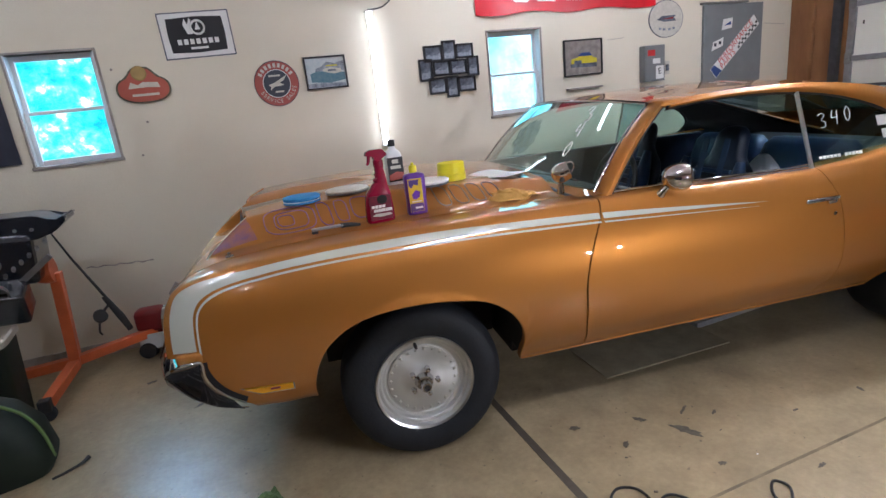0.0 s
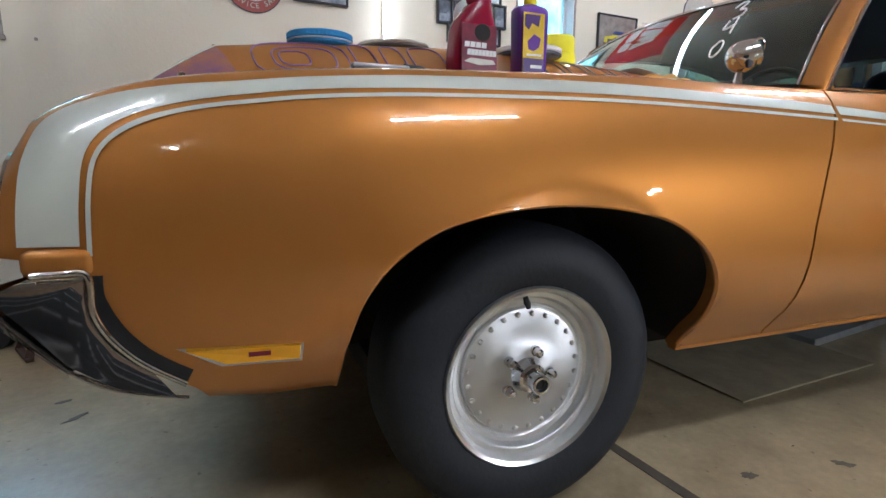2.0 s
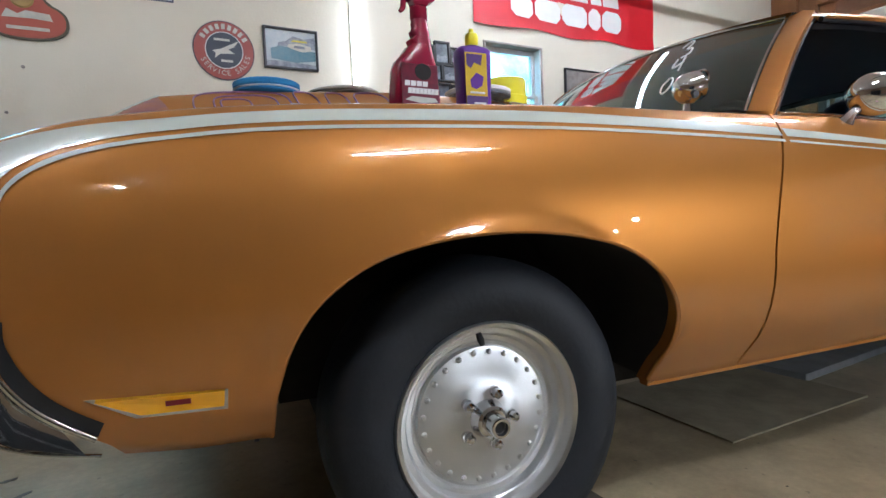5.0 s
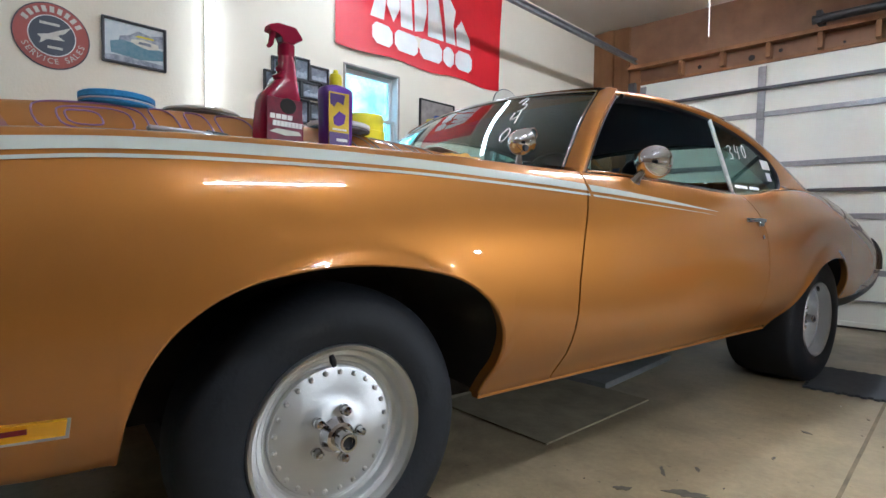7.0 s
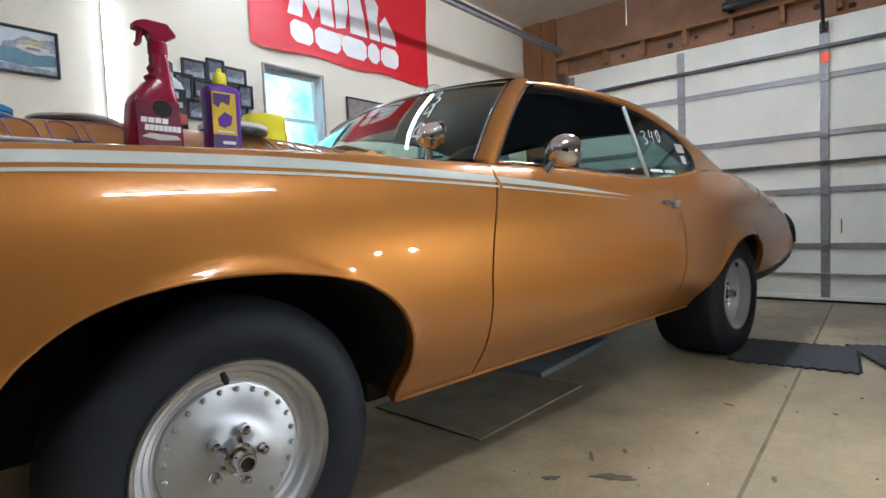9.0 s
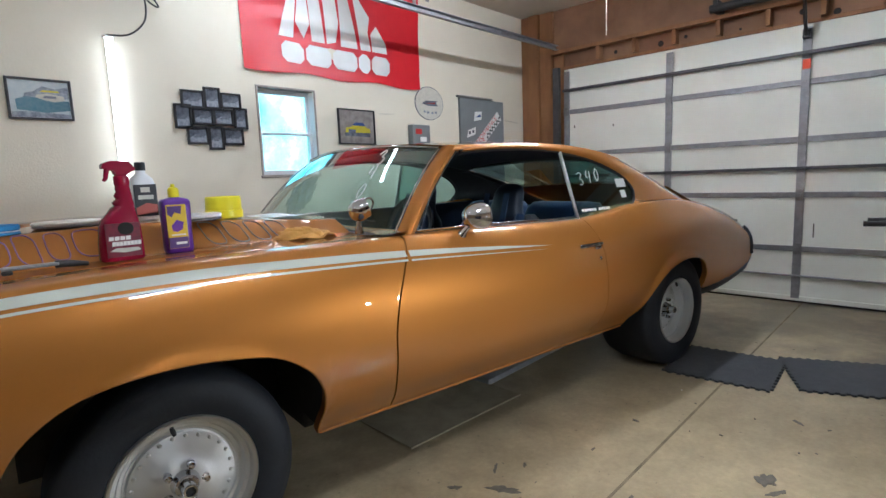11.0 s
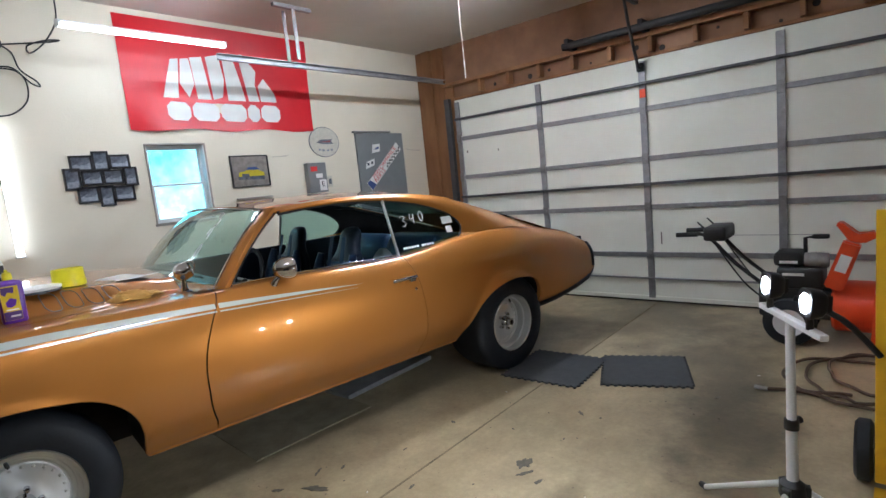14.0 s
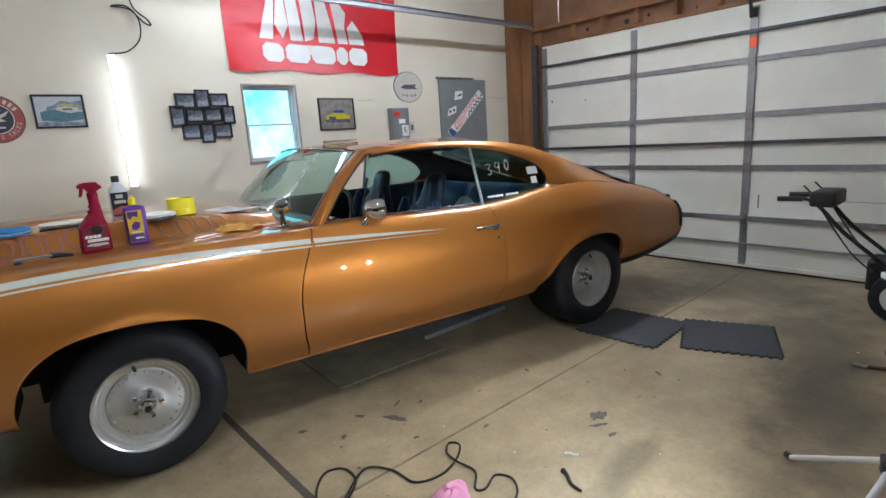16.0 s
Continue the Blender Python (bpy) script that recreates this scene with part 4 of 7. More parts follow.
# A pillars
for far in (False, True):
    rows = []
    for k in np.linspace(-0.03, 1.02, 14):
        p = AB.lerp(AT, k)
        p.z += 0.028 * math.sin(math.pi * min(max(k, 0), 1))
        rows.append([p + Vector((-0.038, 0.055, 0.005)), p + Vector((-0.030, 0.018, 0.012)), p + Vector((-0.004, 0.0, 0.008)), p + Vector((0.018, 0.008, -0.004)), p + Vector((0.022, 0.03, -0.02))])
    bm = bm_grid(rows)
    part("a_pillar", mirrored(bm) if far else bm, M_PAINT, car, smooth=50)
    bm = bm_tube([AB.lerp(AT, k) + Vector((-0.040, 0.060, 0.010 + 0.028 * math.sin(math.pi * k))) for k in np.linspace(0, 1, 10)], 0.004, 6)
    part("windscreen_trim", mirrored(bm) if far else bm, M_CHROME, car, smooth=60)
    bm = bm_tube([AB.lerp(AT, k) + Vector((0.020, 0.012, 0.0 + 0.028 * math.sin(math.pi * k))) for k in np.linspace(0, 1, 10)] + [(u, roof_v(u) + 0.0, curve_at(ROOF_SIDE, u) - 0.018) for u in np.linspace(1.28, 2.35, 14)], 0.006, 6)
    part("drip_rail", mirrored(bm) if far else bm, M_BLACK, car, smooth=60)

# windscreen
rows = []
for k in np.linspace(0, 1, 14):
    p = AB.lerp(AT, k)
    row = []
    for j in np.linspace(0, 1, 25):
        v = p.y + 0.06 + j * 2 * (VC - p.y - 0.06)
        e = abs(v - VC) / (VC - p.y - 0.06)
        row.append(Vector((p.x - 0.04 - 0.13 * (1 - e * e) * (1 - 0.35 * k), v, p.z + 0.008 + 0.028 * math.sin(math.pi * k) + 0.035 * (1 - e * e) * k)))
    rows.append(row)
screen = part("windscreen", bm_grid(rows, thick=0.004), M_GLASSW, car, "slightly hazy raked windscreen with white marker writing", smooth=60)
screen.visible_shadow = False

part("windscreen_trim", bm_tube([p + Vector((-0.004, 0, 0.001)) for p in rows[-1]], 0.0045, 6), M_CHROME, car, smooth=60)

# cowl with vents between hood and windscreen
rows = [[Vector((u - 0.12 * (1 - (abs(v - VC) / 0.85) ** 2) * k, v, shoulder(u) + 0.02 + 0.018 * (1 - (abs(v - VC) / 0.85) ** 2))) for v in np.linspace(0.05, 2 * VC - 0.05, 31)] for u, k in ((0.752, 0), (0.80, 0.4), (0.86, 0.9), (0.90, 1.0))]
part("cowl", bm_grid(rows), M_PAINT, car, smooth=50)

# side glass with chrome dividers and black edge
GL = [(0.955, 1.005), (1.255, 1.338), (1.45, 1.350), (1.65, 1.353), (1.85, 1.344), (2.02, 1.325), (2.18, 1.293), (2.33, 1.245), (2.44, 1.190), (2.505, 1.120), (2.49, 1.060), (2.42, 1.015), (2.30, 0.990), (2.1, 0.985), (1.9, 0.985), (1.5, 0.995), (1.2, 1.004)]


def glass_pt(u, z, lift=0.0):
    return Vector((u, 0.045 + (z - 1.0) * 0.345 - lift, z))


def split_outline(keep):
    """The side glass outline clipped at the divider between door glass and quarter glass."""
    def div(z):
        return 1.93 + 0.02 * (z - 1.0)
    out = []
    n = len(GL)
    for i in range(n):
        (u0, z0), (u1, z1) = GL[i], GL[(i + 1) % n]
        a, b = u0 - div(z0), u1 - div(z1)
        inside = (lambda q: q <= 0) if keep == "front" else (lambda q: q >= 0)
        if inside(a):
            out.append((u0, z0))
        if (a < 0) != (b < 0):
            k = a / (a - b)
            out.append((u0 + (u1 - u0) * k, z0 + (z1 - z0) * k))
    return out


for far in (False, True):
    for nm, keep in (("door_glass", "front"), ("quarter_glass", "rear")):
        o = split_outline(keep)
        bm = bmesh.new()
        f = [bm.verts.new(glass_pt(u, z, 0)) for u, z in o]
        g = [bm.verts.new(glass_pt(u, z, -0.004)) for u, z in o]
        bm.faces.new(f), bm.faces.new(list(reversed(g)))
        for i in range(len(f)):
            bm.faces.new((f[i], g[i], g[(i + 1) % len(f)], f[(i + 1) % len(f)]))
        if keep == "front":
            bm.free()
            continue
        q = part(nm, mirrored(bm) if far else bm, M_GLASSW, car, "tinted quarter glass with white marker numerals" if not far else "")
        q.visible_shadow = False
    bm = bm_tube([glass_pt(u, z, 0.002) for u, z in GL[1:]], 0.010, 6, smooth_steps=4)
    part("window_seal", mirrored(bm) if far else bm, M_BLACK, car, smooth=60)
    bm = bm_tube([glass_pt(1.93 + 0.02 * (z - 1.0), z, 0.006) for z in np.linspace(0.985, 1.335, 6)], 0.0095, 8)
    part("glass_divider", mirrored(bm) if far else bm, M_ALU, car, smooth=60)
    bm = bm_tube([(u, side(u, shoulder(u)) + 0.045, shoulder(u) + 0.018) for u in np.linspace(0.92, 1.95, 12)], 0.005, 6)
    part("belt_trim", mirrored(bm) if far else bm, M_CHROME, car, smooth=60)

# sail panel: from the glass edge back and down to the quarter
for far in (False, True):
    rows = []
    tip = GL[4:15]
    upper = catmull([Vector((u, curve_at(ROOF_SIDE, u), 0)) for u in (1.27, 1.46, 1.65, 1.85, 2.02, 2.2, 2.45, 2.8, 3.25, 3.80)], 6)
    inner = catmull([Vector((u, z, 0)) for u, z in GL[1:11]], 6)
    for p, q in zip(upper, inner):
        row = []
        for k in np.linspace(0, 1, 9):
            r = q.lerp(p, k)
            a = glass_pt(r.x, r.y, 0.012)
            vr = roof_v(p.x) + 0.002
            a.y = a.y * (1 - k * k) + vr * k * k
            a.y -= 0.012 * math.sin(math.pi * k)
            row.append(a)
        rows.append(row)
    # lower rear blend down to the shoulder
    edge = [(2.49, 1.060), (2.42, 1.015), (2.30, 0.990), (2.1, 0.985), (1.93, 0.985)]
    last = rows[-1]
    q0 = last[0]
    low = []
    for k in range(1, 9):
        t = k / 8
        row = []
        for j in range(9):
            s = j / 8
            hi = last[j]
            u = hi.x + (-0.02 + 0.12 * s) * t
            bot = Vector((min(u + 0.02 * s, 3.91), 0, 0))
            bot.z = shoulder(bot.x) + 0.014
            bot.y = side(bot.x, shoulder(bot.x)) + 0.03
            w = t * t * (3 - 2 * t)
            row.append(Vector((hi.x + (bot.x - hi.x) * t, hi.y + (bot.y - hi.y) * w, hi.z + (bot.z - hi.z) * t)))
        low.append(row)
    bm = bm_grid(rows + low)
    shell = [[p + Vector((0, 0.016, -0.008)) for p in r] for r in rows + low]
    # piece under the quarter glass
    u_pts = catmull([Vector((u, z, 0)) for u, z in GL[10:15]], 5)
    rows = []
    for p in u_pts:
        a = glass_pt(p.x, p.y, 0.010)
        b = Vector((p.x, side(p.x, shoulder(p.x)) + 0.02, shoulder(p.x) + 0.008))
        rows.append([a.lerp(b, k) for k in (0, 0.33, 0.66, 1)])
    bm_grid(rows, bm)
    under = [[p + Vector((0, 0.016, -0.006)) for p in r] for r in rows]
    part("sail_panel", mirrored(bm) if far else bm, M_PAINT, car, smooth=70)
    rows = []
    for p, q in zip(upper, inner):
        rows.append([glass_pt(q.x + 0.004, q.y, -0.012).lerp(Vector((p.x, roof_v(p.x) + 0.035, p.y - 0.034)), k) for k in (0, 0.5, 1)])
    rows.append([Vector((2.55, 0.10, 0.96)), Vector((2.9, 0.16, 0.97)), Vector((3.0, 0.22, 0.98))])
    bm = bm_grid(rows)
    bm_grid(shell, bm)
    bm_grid(under, bm)
    part("inner_sail_trim", mirrored(bm) if far else bm, M_BLACK, car, smooth=60)

# rear glass, deck lid, tail
rows = []
for k in np.linspace(0, 1, 10):
    u = 2.50 + 0.62 * k
    z = 1.292 - 0.178 * k
    rows.append([Vector((u - 0.05 * (1 - (abs(v - VC) / 0.6) ** 2), v, z + 0.03 * (1 - (abs(v - VC) / 0.6) ** 2))) for v in np.linspace(0.26, 2 * VC - 0.26, 15)])
rg = part("rear_glass", bm_grid(rows, thick=0.004), M_GLASSW, car, smooth=60)
rg.visible_shadow = False
rows = []
for u in np.linspace(3.10, 3.93, 24):
    t = shoulder(u)
    rows.append([Vector((u, v, max(t, curve_at(ROOF_SIDE, u) - 0.006) + 0.058 * (1 - (abs(v - VC) / 0.80) ** 2) - 0.03 * max(0, (u - 3.75) / 0.18) ** 2)) for v in np.linspace(roof_v(u) - 0.012, 2 * VC - roof_v(u) + 0.012, 31)])
part("deck_lid", bm_grid(rows), M_PAINT, car, smooth=60)
rows = []
for z in np.linspace(0.56, 0.83, 8):
    k = (z - 0.56) / 0.27
    rows.append([Vector((3.93 + 0.03 * math.sin(math.pi * k) - (0.12 * max(0, abs(v - VC) / 0.8 - 0.85) ** 1.0), v, z)) for v in np.linspace(0.07, 2 * VC - 0.07, 31)])
part("tail_panel", bm_grid(rows), M_BLACK, car, smooth=60)
rows = []
for k in np.linspace(0, 1, 37):
    v = -0.005 + k * (2 * VC + 0.01)
    e = abs(v - VC) / VC
    b = 0.12 * max(0, (e - 0.7) / 0.3) ** 2.5
    rows.append([Vector((p - b * (1 if p > 3.7 else 0), v, z)) for p, z in ((3.80, 0.60), (3.96, 0.605), (4.01, 0.58), (4.02, 0.53), (3.99, 0.49), (3.80, 0.47))])
part("rear_bumper", bm_grid(rows), M_CHROME, car, smooth=60)
for far in (False, True):
    rows = [[Vector((u, side(u, line_at(LOW_REAR, u)) + dv, line_at(LOW_REAR, u) + dz)) for dv, dz in ((-0.003, 0.012), (0.0, -0.010), (0.012, -0.040), (0.06, -0.052))] for u in np.linspace(3.16, 3.92, 16)]
    bm = bm_grid(rows)
    part("rear_valance", mirrored(bm) if far else bm, M_BLACK, car, "black valance under the tail" if not far else "", smooth=60)
bm = bm_tube([(3.905, side(3.9, z) - 0.004, z) for z in np.linspace(0.58, 0.78, 8)], 0.013, 8)
part("tail_edge_trim", bm, M_BLACK, car, smooth=60)

# dark trim beside the rear glass
for far in (False, True):
    rows = []
    for u in np.linspace(2.40, 3.12, 12):
        z = min(1.292 - 0.178 * max(0.0, (u - 2.50) / 0.62), curve_at(ROOF_SIDE, u)) - 0.03
        rows.append([Vector((u, v, z)) for v in np.linspace(roof_v(u) + 0.02, 0.33, 4)])
    bm = bm_grid(rows)
    part("rear_glass_trim", mirrored(bm) if far else bm, M_BLACK, car, smooth=60)

# cabin: floor, dash, seats, wheel, roll bar, headliner
part("cabin_floor", bm_box([(0.75, 0.10, 0.42, 2.9, 2 * VC - 0.10, 0.46)]), M_DARK, car)
part("inner_door", bm_box([(0.80, 0.045, 0.44, 1.95, 0.085, 0.975)], 0.02), M_VINYLD, car)
part("inner_door", bm_box([(0.80, 2 * VC - 0.125, 0.44, 1.95, 2 * VC - 0.083, 1.025)], 0.01), M_VINYLD, car)
part("inner_quarter", bm_box([(1.96, 0.055, 0.44, 2.6, 0.12, 0.975)], 0.02), M_VINYL, car)
part("inner_quarter", bm_box([(1.96, 2 * VC - 0.15, 0.44, 2.6, 2 * VC - 0.105, 1.03)], 0.01), M_VINYLD, car)
part("dashboard", bm_box([(0.78, 0.12, 0.72, 1.10, 2 * VC - 0.12, 0.985)], 0.05), M_VINYLD, car, smooth=50)
part("headliner", bm_grid([[Vector((u, v, curve_at(ROOF_SIDE, u) - 0.022 + 0.038 * (1 - (abs(v - VC) / 0.72) ** 2))) for v in np.linspace(0.17, 2 * VC - 0.17, 13)] for u in np.linspace(1.26, 2.52, 14)]), M_BLACK, car, smooth=60)
part("rear_shelf", bm_box([(2.5, 0.2, 0.92, 3.1, 2 * VC - 0.2, 0.97)]), M_BLACK, car)
rear = part("rear_seat", bm_box([(2.02, 0.27, 0.50, 2.46, 2 * VC - 0.27, 0.72)], 0.05), M_VINYL, car, "blue-black vinyl rear bench", smooth=50)
for s in (-1, 1):
    part("seat_back", loft([(0.70, 0.085, 0.29, 2.42, 0.5), (0.80, 0.095, 0.30, 2.44, 0.5), (0.92, 0.09, 0.30, 2.47, 0.5), (1.00, 0.075, 0.29, 2.49, 0.55), (1.035, 0.045, 0.26, 2.50, 0.6), (1.042, 0.015, 0.20, 2.50, 0.8)], n=32), M_VINYL, rear, smooth=60)
    for v in rear.children[-1].data.vertices:
        v.co.y += VC + s * 0.31


def bucket_seat(x, y):
    """High-back racing bucket: cushion, ribbed back with wings, slim head restraint."""
    seat = part("bucket_seat", bm_box([(x - 0.10, y - 0.25, 0.58, x + 0.42, y + 0.25, 0.72)], 0.05), M_VINYL, car, "blue-black high-back vinyl racing seat", smooth=50)
    rows = []
    for z, d, w in ((0.62, 0.20, 0.05), (0.66, 0.23, 0.06), (0.80, 0.25, 0.06), (0.92, 0.245, 0.058), (1.00, 0.215, 0.054), (1.06, 0.150, 0.050), (1.10, 0.118, 0.048), (1.16, 0.104, 0.047), (1.22, 0.100, 0.044), (1.255, 0.088, 0.038), (1.278, 0.062, 0.026), (1.286, 0.025, 0.010)):
        rows.append((0.62 + (z - 0.62) * 0.84, w, d, x + 0.39 + 0.16 * (z - 0.66) / 0.6, 0.75))
    back = loft(rows)
    for v in back.verts:
        v.co.y += y
    part("seat_back", back, M_VINYLD, seat, smooth=60)
    for s in (-1, 1):
        part("bolster", bm_tube([(x + 0.36 + 0.17 * k - 0.045, y + s * (0.205 - 0.05 * max(0.0, k - 0.45)), 0.66 + 0.60 * k) for k in np.linspace(0.0, 0.6, 7)], [0.035, 0.045, 0.046, 0.04, 0.022], 10), M_VINYL, seat, smooth=60)
    for k in range(5):
        z = 0.72 + 0.06 * k
        part("back_rib", bm_tube([(x + 0.335 + 0.17 * (z - 0.66) / 0.6, y - 0.13, z), (x + 0.328 + 0.17 * (z - 0.66) / 0.6, y, z), (x + 0.335 + 0.17 * (z - 0.66) / 0.6, y + 0.13, z)], 0.014, 8, smooth_steps=3), M_VINYL, seat, smooth=60)
    for s in (-1, 1):
        part("harness_strap", bm_grid([[Vector((x + 0.335 + 0.17 * k - 0.022, y + s * (0.075 + 0.02 * q), 0.66 + 0.60 * k)) for q in (-1, 1)] for k in np.linspace(0.15, 0.78, 8)], thick=0.003), M_BELT, seat)
    return seat


bucket_seat(1.33, 0.46)
bucket_seat(1.36, 1.28)
sw = [(1.16 + 0.05 * math.sin(a), 0.46 + 0.18 * math.cos(a), 0.965 + 0.17 * math.sin(a)) for a in np.linspace(0, math.tau, 25)[:-1]]
stw = part("steering_wheel", bm_tube(sw, 0.013, 8, closed=True), M_BLACK, car, smooth=60)
part("spokes", bm_tube([(1.16, 0.30, 0.965), (1.15, 0.46, 0.965), (1.16, 0.62, 0.965)], 0.009, 6), M_STEEL, stw)
part("steering_column", bm_tube([(1.15, 0.46, 0.965), (0.95, 0.46, 0.86)], 0.022, 8), M_BLACK, stw)

# white cloth heaped on the rear bench
heap = thing("cloth_heap", "white cloth heaped on the blue rear bench", "cloth", CAR @ Matrix.Translation((2.22, 0.62, 0.722)))
rows = []
for i in range(15):
    r = i / 14
    rows.append([Vector(((0.025 + 0.125 * r ** 0.85) * (1 + 0.13 * math.sin(5 * a + 4 * r)) * math.cos(a), (0.025 + 0.15 * r ** 0.85) * (1 + 0.13 * math.sin(5 * a + 4 * r)) * math.sin(a), 0.002 + 0.25 * (1 - r) ** 0.9 + 0.010 * math.sin(7 * a + 9 * r) * r * (1 - r))) for a in np.linspace(0, math.tau, 37)])
part("cloth", bm_grid(rows, thick=0.002), mat("white_cloth", (0.74, 0.76, 0.80), 0.85, var=0.3, scale=14, bump=0.3, bump_scale=120), heap, smooth=70)

# mirrors, handle
mm = Matrix.Translation((1.176, -0.036, 1.063)) @ pose(0, 0, 0, 0, 90, 0) @ pose(0, 0, 0, 14, 0, 0) @ Matrix.Diagonal((1.0, 1.0, 0.86, 1))
mirror = part("door_mirror", bm_lathe([(0.0, -0.086), (0.013, -0.084), (0.028, -0.076), (0.042, -0.060), (0.052, -0.038), (0.058, -0.012), (0.059, 0.010), (0.056, 0.030), (0.052, 0.040), (0.049, 0.044), (0.045, 0.042), (0.043, 0.036), (0.0, 0.034)], mm, 36), M_CHROME, car, "round chrome door mirror on a stalk", smooth=50)
part("mirror_stalk", bm_tube([(1.110, 0.002, 0.984), (1.112, -0.010, 1.000), (1.124, -0.018, 1.018), (1.145, -0.028, 1.038)], [0.026, 0.016, 0.013, 0.013], 10), M_CHROME, mirror, smooth=60)
ms = Matrix.Translation((0.750, 0.195, 1.112)) @ pose(0, 0, 0, 0, -70, 160) @ Matrix.Diagonal((0.84, 0.84, 0.84, 1))
gauge = part("cowl_lamp", bm_lathe([(0.0, -0.052), (0.018, -0.050), (0.034, -0.041), (0.046, -0.026), (0.052, -0.006), (0.051, 0.016), (0.047, 0.030), (0.049, 0.034), (0.047, 0.042), (0.040, 0.044), (0.036, 0.036), (0.0, 0.030)], ms, 28), M_CHROME, car, "small chrome spot lamp on the cowl", smooth=45)
part("lamp_socket", bm_lathe([(0.0, 0.004), (0.010, 0.003), (0.012, -0.004)], Matrix.Translation((0.735, 0.155, 1.088)) @ pose(0, 0, 0, 100, 0, 0), 14), M_BLACK, gauge)
part("lamp_bracket", bm_tube([(0.747, 0.199, 1.02), (0.747, 0.197, 1.075)], [0.018, 0.009], 10), M_CHROME, gauge, smooth=60)
part("lamp_loop", bm_tube([(0.76, 0.18, 1.150), (0.785, 0.17, 1.160), (0.80, 0.17, 1.140), (0.795, 0.185, 1.110)], 0.004, 6, smooth_steps=4), M_CHROME, gauge, smooth=60)
hd = part("door_handle", bm_box([(1.775, side(1.85, 0.87) - 0.024, 0.862, 1.955, side(1.85, 0.87) - 0.012, 0.880)], 0.006), M_CHROME, car, "chrome pull handle", smooth=50)
part("handle_button", bm_box([(1.90, side(1.9, 0.86) - 0.016, 0.845, 1.945, side(1.9, 0.86) + 0.004, 0.870)], 0.005), M_CHROME, hd, smooth=50)
part("key_lock", bm_lathe([(0.0, 0.004), (0.009, 0.003), (0.0085, -0.002)], Matrix.Translation((1.935, side(1.935, 0.80), 0.80)) @ pose(0, 0, 0, 90, 0, 0), 14), M_CHROME, hd)

# wheels
FACE = pose(0, 0, 0, 90, 0, 0)   # turns the lathe axis to face out of the near side


def wheel(u, v, far, tyre_r, rim_r, width, dish, label):
    hub = Vector((u, v, 0.345))
    m = Matrix.Translation(hub) @ FACE
    fix = mirrored if far else (lambda b: b)
    w2 = width
    r0, t = rim_r, tyre_r
    tire_prof = [(r0 - 0.012, 0.004), (r0 + 0.004, 0.012), (r0 + 0.03, 0.022), (r0 + 0.065, 0.024), (t - 0.035, 0.014), (t - 0.014, 0.0), (t - 0.003, -0.022), (t, -0.05), (t + 0.001, -w2 / 2), (t, -w2 + 0.05), (t - 0.014, -w2), (r0 + 0.05, -w2 - 0.01), (r0, -w2)]
    wh = part("wheel", fix(bm_lathe([(r0 - 0.012, 0.012), (r0 - 0.004, 0.017), (r0, 0.012), (r0 + 0.001, 0.0)] + [(r0, -w2)], m, 64)), M_ALU, car, label, smooth=40)
    part("tyre", fix(bm_lathe(tire_prof, m, 64)), M_TIRE, wh, smooth=50)
    ri = r0 - 0.012
    disc = [(ri, 0.012), (ri - 0.0025, 0.009), (ri - 0.004, -0.002 - dish * 0.3), (ri - 0.007, -0.006 - dish * 0.5), (ri - 0.018, -0.008 - dish * 0.5), (ri - 0.021, -0.010 - dish * 0.6), (ri - 0.0225, -0.018 - dish * 0.9), (ri - 0.026, -0.022 - dish), (ri - 0.036, -0.024 - dish), (ri - 0.041, -0.030 - dish), (ri - 0.048, -0.031 - dish), (ri - 0.051, -0.021 - dish), (ri - 0.054, -0.020 - dish), (0.10, -0.015 - dish), (0.072, -0.008 - dish), (0.05, 0.0 - dish), (0.0, 0.0 - dish)]
    part("rim_disc", fix(bm_lathe(disc, m, 64)), M_TURNED, wh, "satin aluminium wheel disc", smooth=35)
    part("spindle_hub", fix(bm_lathe([(0.042, -dish), (0.037, 0.010 - dish), (0.034, 0.026 - dish), (0.028, 0.031 - dish), (0.0225, 0.031 - dish), (0.0225, 0.062 - dish), (0.020, 0.066 - dish), (0.015, 0.066 - dish), (0.0135, 0.056 - dish), (0.0, 0.056 - dish)], m, 28)), M_CHROME, wh, "", smooth=35)
    part("hub_recess", fix(bm_lathe([(0.0125, 0.0565 - dish), (0.0, 0.0568 - dish)], m, 16)), M_BLACK, wh)
    for k in range(5):
        a = k * math.tau / 5 + radians(70)
        q = m @ Matrix.Translation((0.058 * math.cos(a), 0.058 * math.sin(a), -0.002 - dish))
        part("lug_nut", fix(bm_lathe([(0.0125, -0.004), (0.0125, 0.006), (0.0105, 0.009), (0.0105, 0.022), (0.006, 0.027), (0.0, 0.028)], q, 12)), M_CHROME, wh)
    for k in range(24):
        a = (k + 0.5) * math.tau / 24
        rr = ri - 0.062
        q = m @ Matrix.Translation((rr * math.cos(a), rr * math.sin(a), -0.020 - dish))
        part("rim_bolt", fix(bm_lathe([(0.0062, -0.001), (0.0062, 0.004), (0.004, 0.007), (0.0, 0.0075)], q, 8)), M_ALU, wh)
    a = math.pi / 2 + 0.13
    p0 = m @ Vector(((ri - 0.030) * math.cos(a), (ri - 0.030) * math.sin(a), -0.012 - dish * 0.6))
    p1 = m @ Vector(((ri - 0.030) * math.cos(a) + 0.004, (ri - 0.034) * math.sin(a), 0.016))
    p0b = m @ Vector(((ri - 0.010) * math.cos(a), (ri - 0.008) * math.sin(a), 0.012))
